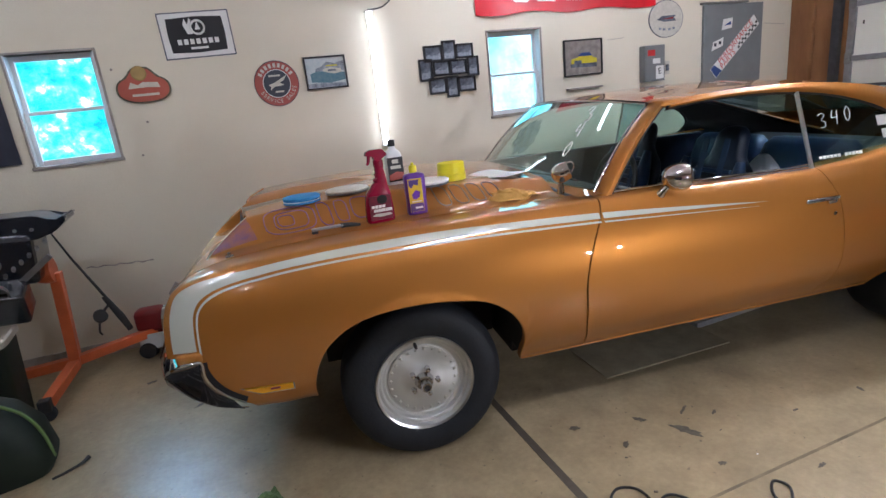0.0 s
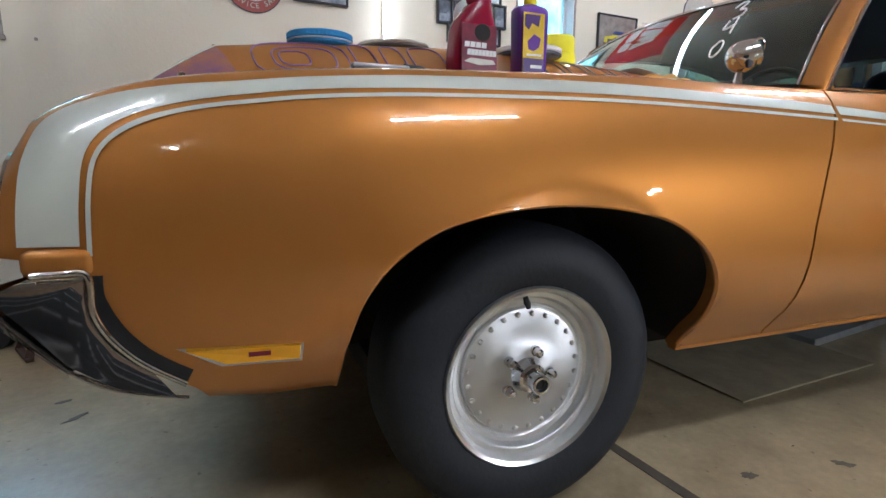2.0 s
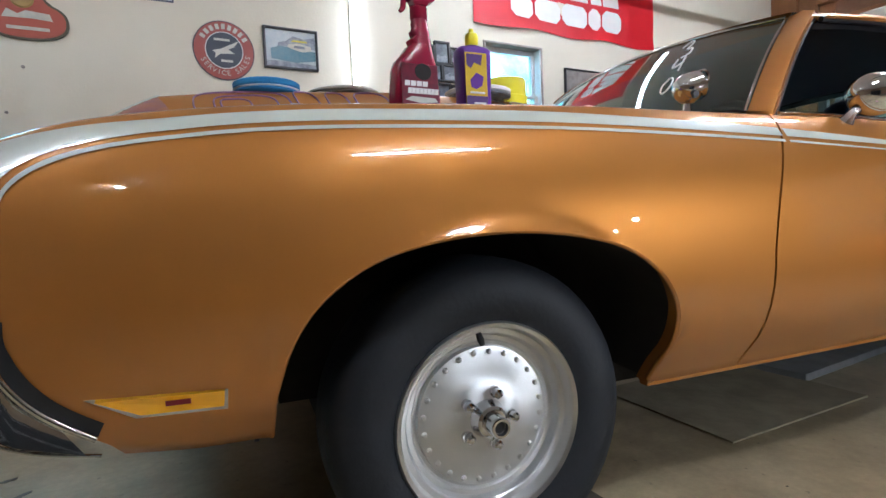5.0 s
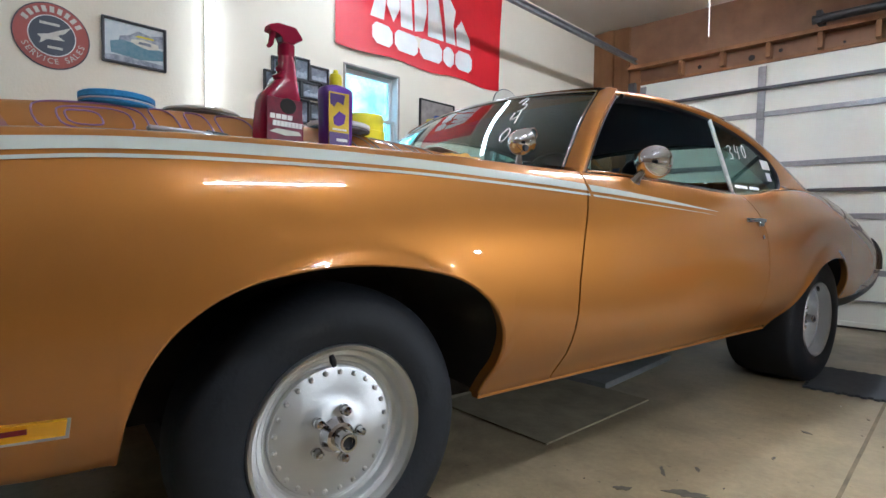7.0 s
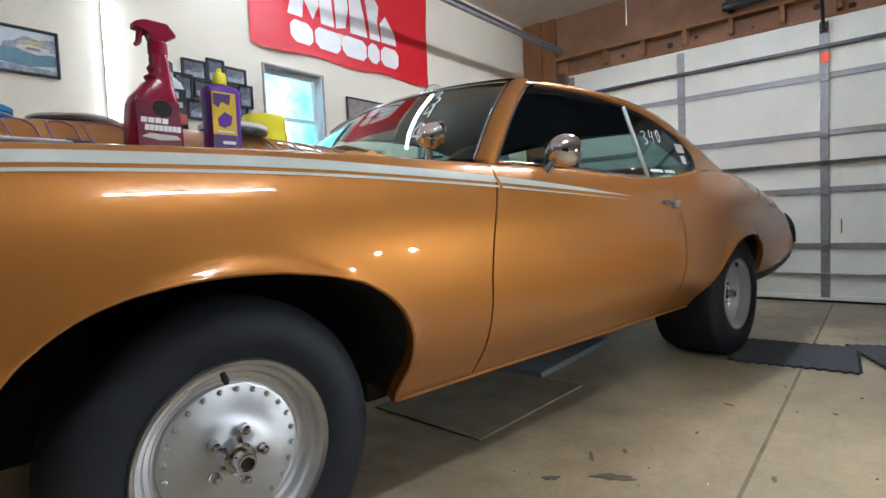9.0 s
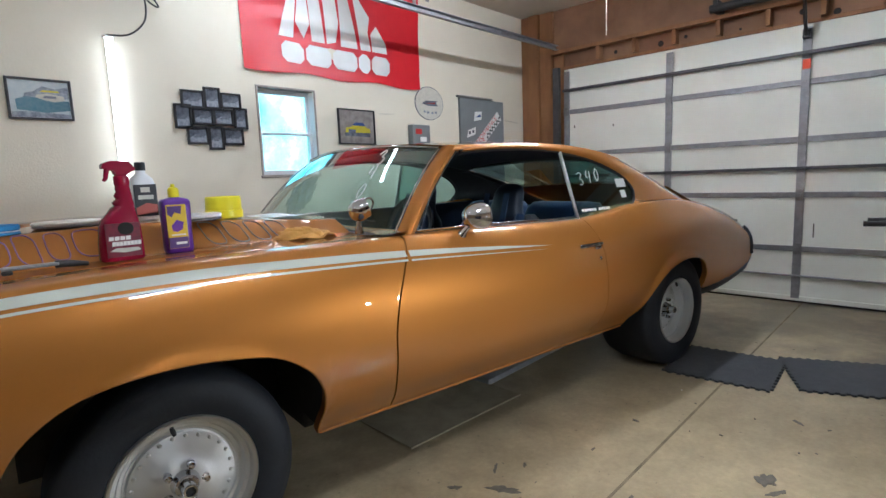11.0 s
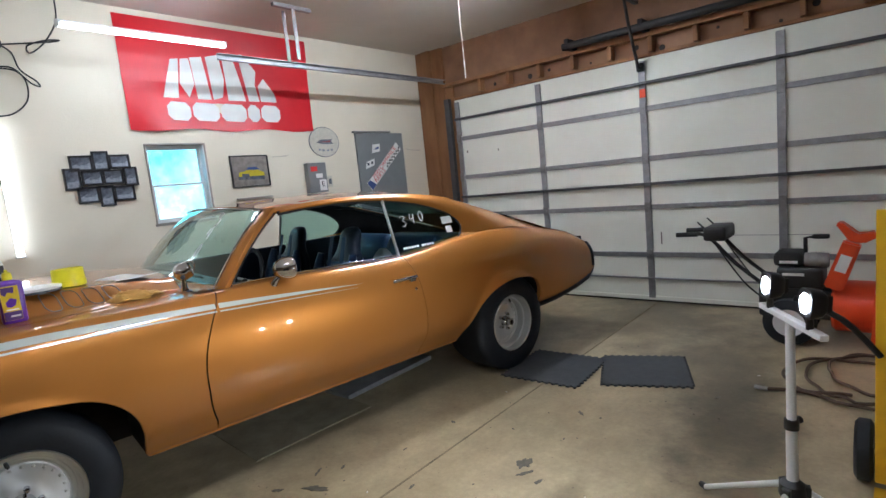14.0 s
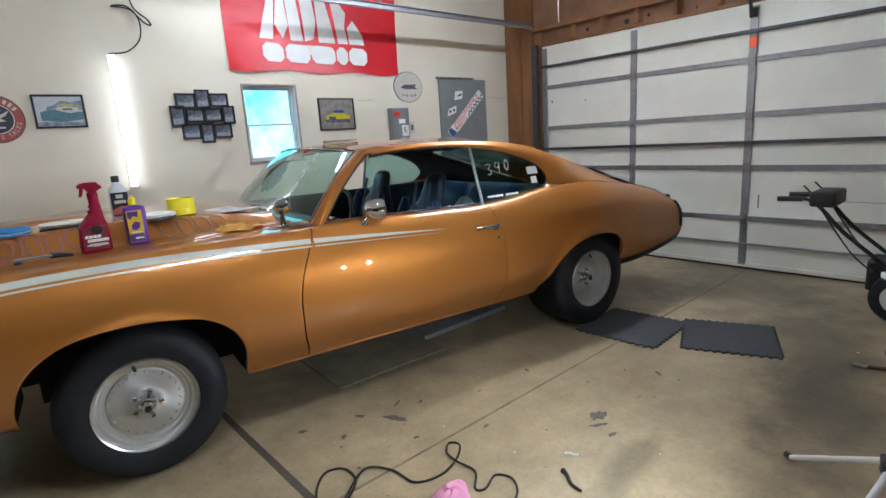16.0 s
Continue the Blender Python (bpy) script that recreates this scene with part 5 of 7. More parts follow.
    part("valve_stem", fix(bm_tube([p0b, p0b.lerp(p1, 0.55), p1], [0.006, 0.008, 0.005], 8)), M_BLACK, wh)
    return wh


wheel(0.0, -0.036 + 0.05, False, 0.345, 0.214, 0.19, 0.012, "polished aluminium drag wheel with wide black tyre")
wheel(0.0, -0.036 + 0.05, True, 0.345, 0.214, 0.19, 0.012, "")
wheel(2.845, -0.036 + 0.02, False, 0.350, 0.205, 0.33, 0.068, "polished aluminium rear drag wheel with very wide black tyre")
wheel(2.845, -0.036 + 0.02, True, 0.350, 0.205, 0.33, 0.068, "")

# ---- things on the back wall ----


def wall_pose(x, z, off=0.0, turn=0.0):
    """A frame on the back wall: x along it, y out of the room, z up."""
    return pose(x, WY - off, z, 0, turn, 0)


def framed_picture(name, label, x0, z0, x1, z1, fw, back, shapes, group="", tilt=0.0):
    """A framed picture: frame sides, print, and flat printed shapes (outline, material)."""
    t = thing(name, label, "picture", wall_pose((x0 + x1) / 2, (z0 + z1) / 2, 0.0, tilt), group)
    w, h = (x1 - x0) / 2, (z1 - z0) / 2
    for b in ((-w, -0.022, -h, -w + fw, -0.001, h), (w - fw, -0.022, -h, w, -0.001, h), (-w + fw, -0.022, h - fw, w - fw, -0.001, h), (-w + fw, -0.022, -h, w - fw, -0.001, -h + fw)):
        part("frame_side", bm_box([b], 0.002), M_FRAMEB, t)
    pr = part("print", bm_box([(-w + fw, -0.010, -h + fw, w - fw, -0.002, h - fw)]), back, t)
    for i, (o, m) in enumerate(shapes):
        o = [(px * (w - fw), pz * (h - fw)) for px, pz in o]
        part("printed_shape", bm_prism(o, 0.0012, Matrix.Translation((0, -0.0115 - 0.0006 * i, 0))), m, pr)
    return t


M_SKYP = mat("print_pale_blue", (0.42, 0.50, 0.54), 0.3, var=0.6, scale=30, color2=(0.60, 0.63, 0.62))
M_TEALP = mat("print_teal", (0.05, 0.16, 0.22), 0.3, var=0.6, scale=40, color2=(0.16, 0.25, 0.28))
M_CREAMP = mat("print_cream", (0.62, 0.60, 0.52), 0.35, var=0.4, scale=40)
M_BWP = mat("print_dark_grey", (0.055, 0.065, 0.085), 0.25, var=0.9, scale=22, color2=(0.19, 0.21, 0.25))
M_BWL = mat("print_light_grey", (0.42, 0.46, 0.52), 0.25, var=0.8, scale=35, color2=(0.14, 0.16, 0.20))
M_SMOKE = mat("print_smoke_grey", (0.17, 0.15, 0.14), 0.3, var=0.8, scale=18, color2=(0.32, 0.29, 0.27))
M_BRICKR = mat("brick_red_enamel", (0.37, 0.075, 0.055), 0.45, var=0.5, scale=16, color2=(0.27, 0.06, 0.05))
M_NAVY = mat("dark_navy_enamel", (0.03, 0.035, 0.055), 0.4, var=0.3, scale=16)
M_PLAQ = mat("plaque_red", (0.42, 0.10, 0.065), 0.5, var=0.5, scale=18, color2=(0.38, 0.08, 0.05))
M_PLQE = mat("plaque_olive_edge", (0.10, 0.095, 0.06), 0.5, var=0.4, scale=20)
M_GOLD = mat("plaque_gold", (0.40, 0.27, 0.09), 0.5, var=0.4, scale=20)
M_BLUE = mat("blue_print", (0.03, 0.07, 0.25), 0.4, var=0.2, scale=20)
M_REDPR = mat("red_print", (0.60, 0.03, 0.03), 0.4, var=0.2, scale=20)

M_YCAR = mat("print_yellow", (0.62, 0.52, 0.03), 0.3, var=0.4, scale=30)

CAR_SIL = [(-0.8, -0.35), (-0.75, 0.05), (-0.35, 0.15), (-0.15, 0.45), (0.45, 0.45), (0.65, 0.12), (0.9, 0.0), (0.9, -0.35)]


def shift(o, sx, sz, dx, dz):
    return [(x * sx + dx, z * sz + dz) for x, z in o]


framed_picture("framed_photo", "black-framed pale photo of a car on the wall", 0.02, 1.643, 0.325, 1.872, 0.012, M_SKYP,
               [([(-0.98, -0.98), (-0.98, -0.72), (-0.3, -0.66), (0.98, -0.78), (0.98, -0.98)], M_BWL), ([(-0.55, 0.05), (-0.5, 0.30), (-0.2, 0.42), (0.1, 0.72), (0.5, 0.60), (0.98, 0.75), (0.98, 0.1), (0.2, 0.0)], M_BWL), ([(-0.80, -0.60), (-0.82, -0.05), (-0.45, 0.12), (0.1, 0.05), (0.98, -0.05), (0.98, -0.55), (0.2, -0.72)], M_TEALP), ([(-0.15, 0.10), (-0.12, 0.24), (0.25, 0.34), (0.80, 0.22), (0.82, -0.02), (0.45, -0.12), (0.1, -0.02)], M_CREAMP), ([(0.0, 0.40), (0.1, 0.50), (0.62, 0.50), (0.66, 0.40)], M_YCAR), ([(0.10, 0.08), (0.14, 0.20), (0.52, 0.20), (0.55, 0.06)], M_BWP)])
framed_picture("framed_poster", "black-framed print of a yellow car on grey ground", 2.217, 1.545, 2.612, 1.845, 0.010, M_SMOKE,
               [(shift(CAR_SIL, 0.85, 0.75, 0.0, -0.1), M_YCAR), (shift(CAR_SIL[2:6], 0.8, 0.6, 0.0, 0.0), M_BLUE), ([(-0.7, -0.35), (-0.7, -0.55), (0.75, -0.6), (0.75, -0.35)], M_BWP), ([(-0.5, -0.15), (-0.5, -0.35), (-0.1, -0.37), (-0.1, -0.17)], M_BWP)])
for x0, z0, x1, z1 in ((0.945, 1.765, 1.10, 1.885), (1.10, 1.765, 1.215, 1.915), (1.215, 1.775, 1.365, 1.885), (0.893, 1.625, 1.005, 1.79), (1.01, 1.655, 1.155, 1.77), (1.155, 1.655, 1.30, 1.77), (1.305, 1.635, 1.405, 1.785), (0.965, 1.52, 1.11, 1.645), (1.11, 1.485, 1.215, 1.648), (1.215, 1.52, 1.365, 1.64)):
    framed_picture("collage_photo", "small black-framed grey photo in a wall cluster", x0, z0, x1, z1, 0.013, M_BWP,
                   [([(-0.95, -0.9), (-0.95, -0.35), (-0.2, 0.0 + 0.2 * math.sin(x0 * 40)), (0.5, -0.15), (0.95, 0.1), (0.95, -0.9)], M_BWL), (shift(CAR_SIL, 0.5, 0.5, 0.1 * math.sin(x0 * 90), -0.1), M_BWP)], "photo cluster on the wall")

# red banner with white shapes, slightly rippled, lower edge loose
banner = thing("tool_banner", "large red vinyl banner with white block shapes, pinned to the wall", "banner", wall_pose(1.415, 2.08))
BW, BH = 1.79, 0.92


def ripple(x, z):
    return -0.008 - 0.006 * math.sin(x * 5.2 + z * 2) * (1 - z / BH) - 0.004 * math.sin(z * 11 + x * 3) - 0.014 * max(0, 1 - z / 0.12) * (0.5 + 0.5 * math.sin(x * 7.5))


part("sheet", bm_grid([[Vector((BW * i / 48 + 0.03 * (j / 24) * (1 if i == 48 else 0), ripple(BW * i / 48, BH * j / 24), BH * j / 24 - (0.012 * math.sin(i * 0.33) if j == 0 else 0))) for i in range(49)] for j in range(25)], thick=0.0012), M_RED, banner, smooth=60)


def banner_shape(outline):
    """A white printed block that follows the ripples, cut into strips."""
    xs = [p[0] for p in outline]
    bm = bmesh.new()
    f = bm.faces.new([bm.verts.new((x, 0, z)) for x, z in outline])
    for k in range(1, 14):
        x = min(xs) + (max(xs) - min(xs)) * k / 14
        bmesh.ops.bisect_plane(bm, geom=bm.verts[:] + bm.edges[:] + bm.faces[:], plane_co=(x, 0, 0), plane_no=(1, 0, 0))
    for k in range(1, 10):
        z = 0.92 * k / 10
        bmesh.ops.bisect_plane(bm, geom=bm.verts[:] + bm.edges[:] + bm.faces[:], plane_co=(0, 0, z), plane_no=(0, 0, 1))
    for v in bm.verts:
        v.co.y = ripple(v.co.x, v.co.z) - 0.0035
    part("printed_block", bm, M_WHITE, banner, smooth=60)


# slanted white blocks above, a row of rounded blocks below
for o in ([(0.30, 0.275), (0.40, 0.60), (0.47, 0.61), (0.43, 0.275)], [(0.455, 0.40), (0.485, 0.61), (0.56, 0.62), (0.585, 0.40), (0.525, 0.285)],
          [(0.60, 0.275), (0.57, 0.63), (0.68, 0.645), (0.725, 0.275)], [(0.745, 0.275), (0.715, 0.65), (0.84, 0.68), (0.865, 0.46), (0.835, 0.30)],
          [(0.885, 0.275), (0.87, 0.685), (0.97, 0.70), (1.06, 0.275)], [(1.09, 0.275), (1.03, 0.70), (1.08, 0.71), (1.20, 0.56), (1.17, 0.43), (1.20, 0.275)],
          [(1.215, 0.275), (1.20, 0.42), (1.27, 0.50), (1.37, 0.36), (1.385, 0.275)]):
    banner_shape(o)
for x, w in ((0.315, 0.20), (0.535, 0.245), (0.80, 0.25), (1.065, 0.125), (1.205, 0.205)):
    banner_shape([(x + 0.04, 0.085), (x, 0.125), (x, 0.205), (x + 0.04, 0.245), (x + w - 0.04, 0.24), (x + w, 0.20), (x + w, 0.12), (x + w - 0.04, 0.08)])


def round_sign(name, label, x, z, rx, rz, rings, group=""):
    t = thing(name, label, "sign", wall_pose(x, z))
    for i, (k, m, nm) in enumerate(rings):
        o = [(rx * k * math.cos(a), rz * k * math.sin(a)) for a in np.linspace(0, math.tau, 49)[:-1]]
        part(nm, bm_prism(o, 0.004, Matrix.Translation((0, -0.006 - 0.0028 * i, 0))), m, t)
    return t


rs = round_sign("round_sign", "round brick-red enamel service sign with dark centre", -0.185, 1.712, 0.155, 0.157, [(1.0, M_NAVY, "edge"), (0.965, M_BRICKR, "ring"), (0.62, M_WHITE, "inner_ring"), (0.59, M_NAVY, "centre")])
for k, ch in enumerate("SERVICE"):
    a = radians(208 + k * 11.5)
    part("letter", bm_text(ch, 0.038, Matrix.Translation((0.122 * math.cos(a), -0.0155, 0.122 * math.sin(a))) @ pose(0, 0, 0, 90, 0, 0) @ pose(0, 0, 0, 0, 0, 208 + k * 11.5 + 90)), M_CREAMP, rs)
for k, ch in enumerate("SALES"):
    a = radians(299 + k * 11.5)
    part("letter", bm_text(ch, 0.038, Matrix.Translation((0.122 * math.cos(a), -0.0155, 0.122 * math.sin(a))) @ pose(0, 0, 0, 90, 0, 0) @ pose(0, 0, 0, 0, 0, 299 + k * 11.5 + 90)), M_CREAMP, rs)
for k in range(9):
    a = radians(148 - k * 14.5)
    part("worn_mark", bm_box([(-0.009, -0.0158, -0.014, 0.009, -0.0145, 0.014)], 0, Matrix.Translation((0.124 * math.cos(a), 0, 0.124 * math.sin(a))) @ pose(0, 0, 0, 0, -(148 - k * 14.5 - 90), 0)), M_CREAMP, rs)
part("emblem", bm_prism([(-0.06, -0.01), (-0.02, 0.0), (0.075, 0.05), (0.05, 0.015), (0.02, 0.0), (0.05, -0.02), (-0.02, -0.025), (-0.05, -0.05), (-0.045, -0.025)], 0.001, Matrix.Translation((0, -0.0158, 0.005))), M_CREAMP, rs)
part("emblem_bar", bm_box([(-0.05, -0.0158, 0.048, 0.03, -0.0148, 0.060)]), M_CREAMP, rs)
part("emblem_bar", bm_box([(-0.02, -0.0158, -0.062, 0.04, -0.0148, -0.05)]), M_CREAMP, rs)

ck = round_sign("round_wall_sign", "round cream wall sign with thin dark rim and dark emblem", 3.335, 1.962, 0.20, 0.162, [(1.0, M_BWP, "edge"), (0.96, M_CREAMP, "face")])
part("emblem", bm_prism([(-0.11, -0.005), (-0.05, 0.025), (0.11, 0.03), (0.09, 0.005), (0.12, -0.02), (-0.02, -0.025)], 0.001, Matrix.Translation((0, -0.0098, 0))), M_BWP, ck)
part("emblem_core", bm_prism([(-0.06, -0.002), (0.08, 0.016), (0.08, -0.004)], 0.001, Matrix.Translation((0, -0.0108, 0))), M_REDD, ck)
for x in (-0.085, -0.04, 0.02, 0.07):
    part("faint_mark", bm_box([(x, -0.0098, -0.105 - abs(x) * -0.15, x + 0.03, -0.009, -0.085 - abs(x) * -0.15)]), M_BWL, ck)

plq = thing("brewery_plaque", "shaped red and gold brewery plaque on the wall", "plaque", wall_pose(-1.03, 1.755))
PO = [(0.162 * math.copysign(abs(math.cos(a)) ** 0.8, math.cos(a)), 0.088 * math.copysign(abs(math.sin(a)) ** 0.85, math.sin(a)) + 0.050 * math.exp(-((a - math.pi / 2) / 0.42) ** 4)) for a in np.linspace(0, math.tau, 73)[:-1]]
part("backing", bm_prism(PO, 0.014, Matrix.Translation((0, -0.015, 0)), bevel=0.003), M_PLQE, plq)
part("face", bm_prism([(x * 0.93, z * 0.90) for x, z in PO], 0.004, Matrix.Translation((0, -0.0185, 0))), M_PLAQ, plq)
part("crest", bm_lathe([(0.0, 0.008), (0.04, 0.007), (0.047, 0.0)], Matrix.Translation((-0.01, -0.018, 0.098)) @ FACE, 24), M_GOLD, plq, smooth=40)
part("script_bar", bm_prism([(-0.09, -0.01), (-0.07, 0.03), (-0.03, 0.01), (0.0, 0.028), (0.09, 0.02), (0.10, -0.012), (0.02, -0.006)], 0.001, Matrix.Translation((0, -0.0198, 0.015))), M_CREAMP, plq)
part("lettering_bar", bm_box([(-0.075, -0.0198, -0.045, 0.085, -0.0185, -0.03)]), M_CREAMP, plq)

sg = thing("brewery_sign", "white-bordered black tin brewery sign on the wall", "sign", wall_pose(-0.638, 2.068, 0, -1.2))
part("plate", bm_prism([(-0.222, -0.145), (0.222, -0.145), (0.222, 0.145), (-0.222, 0.145)], 0.006, Matrix.Translation((0, -0.008, 0)), bevel=0.002), M_BWP, sg)
part("border", bm_box([(-0.214, -0.0098, -0.137, 0.214, -0.0085, 0.137)]), M_WHITE, sg)
part("field", bm_prism([(-0.172, -0.105), (0.0, -0.113), (0.172, -0.105), (0.178, 0.0), (0.172, 0.105), (0.0, 0.113), (-0.172, 0.105), (-0.178, 0.0)], 0.0012, Matrix.Translation((0, -0.0112, 0))), M_FRAMEB, sg)
part("lettering_bar", bm_box([(-0.128 + 0.0385 * k, -0.0124, -0.058, -0.128 + 0.0385 * k + 0.026, -0.0113, -0.025) for k in range(7)]), M_WHITE, sg)
part("lettering_bar", bm_box([(-0.055, -0.0124, -0.09, 0.055, -0.0113, -0.076)]), M_WHITE, sg)
part("drop_emblem", bm_tube([(0.042 * math.cos(a) + 0.012, -0.0125, 0.042 * math.sin(a) + 0.045) for a in np.linspace(0, math.tau, 25)[:-1]], 0.007, 6, closed=True), M_WHITE, sg)
part("drop_emblem", bm_prism([(-0.005, 0.018), (0.012, 0.072), (0.028, 0.018)], 0.0012, Matrix.Translation((0, -0.0124, 0.012))), M_WHITE, sg)
part("hand_emblem", bm_prism([(-0.055, 0.0), (-0.075, 0.06), (-0.06, 0.095), (-0.045, 0.06), (-0.03, 0.10), (-0.02, 0.085), (-0.035, 0.03), (-0.02, 0.0)], 0.0012, Matrix.Translation((0, -0.0125, 0.005))), M_WHITE, sg)

# steel door with stickers
sd = thing("door_1", "closed grey painted steel side door with racing stickers", "door", wall_pose(3.77, 0.0), kind="structure")
part("leaf", bm_box([(0.0, -0.028, 0.01, 0.755, -0.002, 2.055)], 0.003), M_GREYP, sd)
part("top_trim", bm_box([(-0.03, -0.036, 2.057, 0.55, -0.001, 2.078)], 0.003), M_STEEL, sd)
stk = Matrix.Translation((0.40, -0.0292, 1.665)) @ pose(0, 0, 0, 0, -41, 0)
part("sticker", bm_prism([(-0.36, -0.058), (0.36, -0.058), (0.36, 0.058), (-0.36, 0.058)], 0.001, stk), M_WHITE, sd)
part("sticker_word", bm_text("PERFORMANCE", 0.078, stk @ Matrix.Translation((0.03, -0.0014, 0.028)) @ pose(0, 0, 0, 90, 0, 0)), M_REDPR, sd)
part("sticker_word", bm_text("PARTS", 0.078, stk @ Matrix.Translation((-0.14, -0.0014, -0.028)) @ pose(0, 0, 0, 90, 0, 0)), M_REDPR, sd)
for k in range(12):
    part("chequer", bm_box([(0.02 + 0.028 * k, -0.0012, -0.05 + 0.022 * (k % 2), 0.046 + 0.028 * k, 0.0, -0.028 + 0.022 * (k % 2))], 0, stk), M_FRAMEB, sd)
part("sticker_patch", bm_prism([(-0.355, -0.055), (-0.26, -0.055), (-0.30, 0.055), (-0.355, 0.055)], 0.0008, stk @ Matrix.Translation((0, -0.0008, 0))), M_BLUE, sd)
part("sticker", bm_prism([(0.22, 1.82), (0.35, 1.84), (0.36, 1.93), (0.24, 1.92)], 0.001, Matrix.Translation((0, -0.0292, 0))), M_WHITE, sd)
part("sticker_patch", bm_prism([(0.25, 1.86), (0.34, 1.87), (0.33, 1.90)], 0.001, Matrix.Translation((0, -0.0302, 0))), M_BLUE, sd)
part("sticker", bm_prism([(0.10, 1.64), (0.24, 1.68), (0.25, 1.76), (0.12, 1.72)], 0.001, Matrix.Translation((0, -0.0292, 0))), M_WHITE, sd)
part("sticker_patch", bm_box([(0.13, -0.0302, 1.68, 0.16, -0.0292, 1.71), (0.19, -0.0302, 1.695, 0.22, -0.0292, 1.725)]), M_NAVY, sd)

bp = thing("breaker_panel", "grey steel breaker panel with red and white stickers", "breaker panel", wall_pose(3.03, 1.425))
part("box", bm_box([(0, -0.07, 0, 0.235, -0.001, 0.315)], 0.006), M_GREYP, bp)
part("panel_door", bm_box([(0.012, -0.076, 0.012, 0.223, -0.0705, 0.303)], 0.003), M_GREYP, bp)
part("sticker", bm_box([(0.03, -0.0775, 0.225, 0.115, -0.0765, 0.275)]), M_REDPR, bp)
part("sticker", bm_box([(0.09, -0.0775, 0.155, 0.175, -0.0765, 0.20)]), M_WHITE, bp)
part("sticker", bm_box([(0.125, -0.0775, 0.02, 0.215, -0.0765, 0.135)]), M_WHITE, bp)
part("sticker_letter", bm_text("E", 0.08, Matrix.Translation((0.168, -0.0782, 0.085)) @ pose(0, 0, 0, 90, 0, 0) @ pose(0, 0, 0, 0, 0, 8)), M_FRAMEB, bp)
swt = thing("light_switch", "small beige wall switch with dark toggle", "light switch", wall_pose(3.345, 1.535))
part("plate", bm_box([(-0.035, -0.008, -0.06, 0.035, -0.001, 0.06)], 0.003), M_CREAMP, swt)
part("toggle", bm_box([(-0.014, -0.022, -0.028, 0.014, -0.008, 0.028)], 0.003), M_BWP, swt)
sh = thing("wall_strip", "thin brown wooden strip fixed to the wall", "strip", wall_pose(2.235, 1.43))
part("strip", bm_box([(0, -0.03, 0, 0.37, -0.001, 0.016)], 0.003), M_WINF, sh)
fl = thing("dark_flag", "dark navy cloth hanging beside the window", "flag", wall_pose(-2.35, 1.37))
part("cloth", bm_grid([[Vector((0.535 * i / 16, -0.02 - 0.008 * math.sin(i * 1.1), 0.62 * j / 10)) for i in range(17)] for j in range(11)], thick=0.003), M_NAVY, fl, smooth=60)
for (a, b), th in ((((-1.65, 0.640), (-1.24, 0.612)), 0.006), (((4.58, 1.860), (4.86, 1.838)), 0.003), (((2.68, 1.822), (2.86, 1.83)), 0.003)):
    cr = thing("wall_crack", "thin dark crack in the wall paint", "crack")
    pts = [Vector((a[0] + (b[0] - a[0]) * k / 12, WY - 0.0005, a[1] + (b[1] - a[1]) * k / 12 + 0.006 * math.sin(k * 2.3))) for k in range(13)]
    part("crack", bm_tube(pts, [th * (0.35 + 0.65 * abs(math.sin(k * 1.7))) for k in range(13)], 5), M_WINF, cr)
random.seed(5)
for k in range(14):
    hx, hz = random.uniform(-1.2, 3.6), random.uniform(1.15, 2.0)
    if (WIN_B[0] - 0.1 < hx < WIN_B[2] + 0.1) or 0.85 < hx < 1.45 or hx > 2.1 or -0.4 < hx < 0.4:
        continue
    nh = thing("nail_hole", "small dark nail hole in the wall", "nail hole", wall_pose(hx, hz), "nail holes")
    part("hole", bm_lathe([(0.0, 0.003), (0.006, 0.002), (0.008, 0.0)], FACE, 10), M_WINF, nh)
nb = thing("baseboard", "dirty strip along the foot of the wall", "baseboard", kind="structure")
part("board", bm_box([(LX, WY - 0.012, 0, 3.7, WY - 0.001, 0.09)], 0.003), M_WINF, nb)

# cords of the lamps
cd = thing("lamp_cord", "thin black power cord looping down to the wall lamp", "cord")
part("cord", bm_tube([(1.03, 2.13, 3.049), (1.02, 2.14, 2.86), (0.93, 2.15, 2.70), (0.83, 2.15, 2.61), (0.82, 2.15, 2.66), (0.93, 2.15, 2.71), (1.02, 2.14, 2.72), (0.93, 2.14, 2.695), (0.66, 2.15, 2.65)], 0.0055, 6, smooth_steps=6), M_BLACK, cd, smooth=60)
part("cord", bm_tube([(0.66, 2.15, 2.65), (0.72, 2.15, 2.60), (0.75, 2.15, 2.49), (0.83, 2.15, 2.42), (0.85, 2.15, 2.38), (0.80, 2.15, 2.40), (0.72, 2.15, 2.48), (0.60, 2.15, 2.49), (0.70, 2.15, 2.50), (0.77, 2.15, 2.42), (0.76, 2.15, 2.28), (0.66, 2.14, 2.18), (0.53, 2.13, 2.155)], 0.0055, 6, smooth_steps=6), M_BLACK, cd, smooth=60)
part("plug", bm_box([(0.60, 2.12, 2.63, 0.67, 2.17, 2.67)], 0.006), M_BLACK, cd)

# outside, beyond the windows


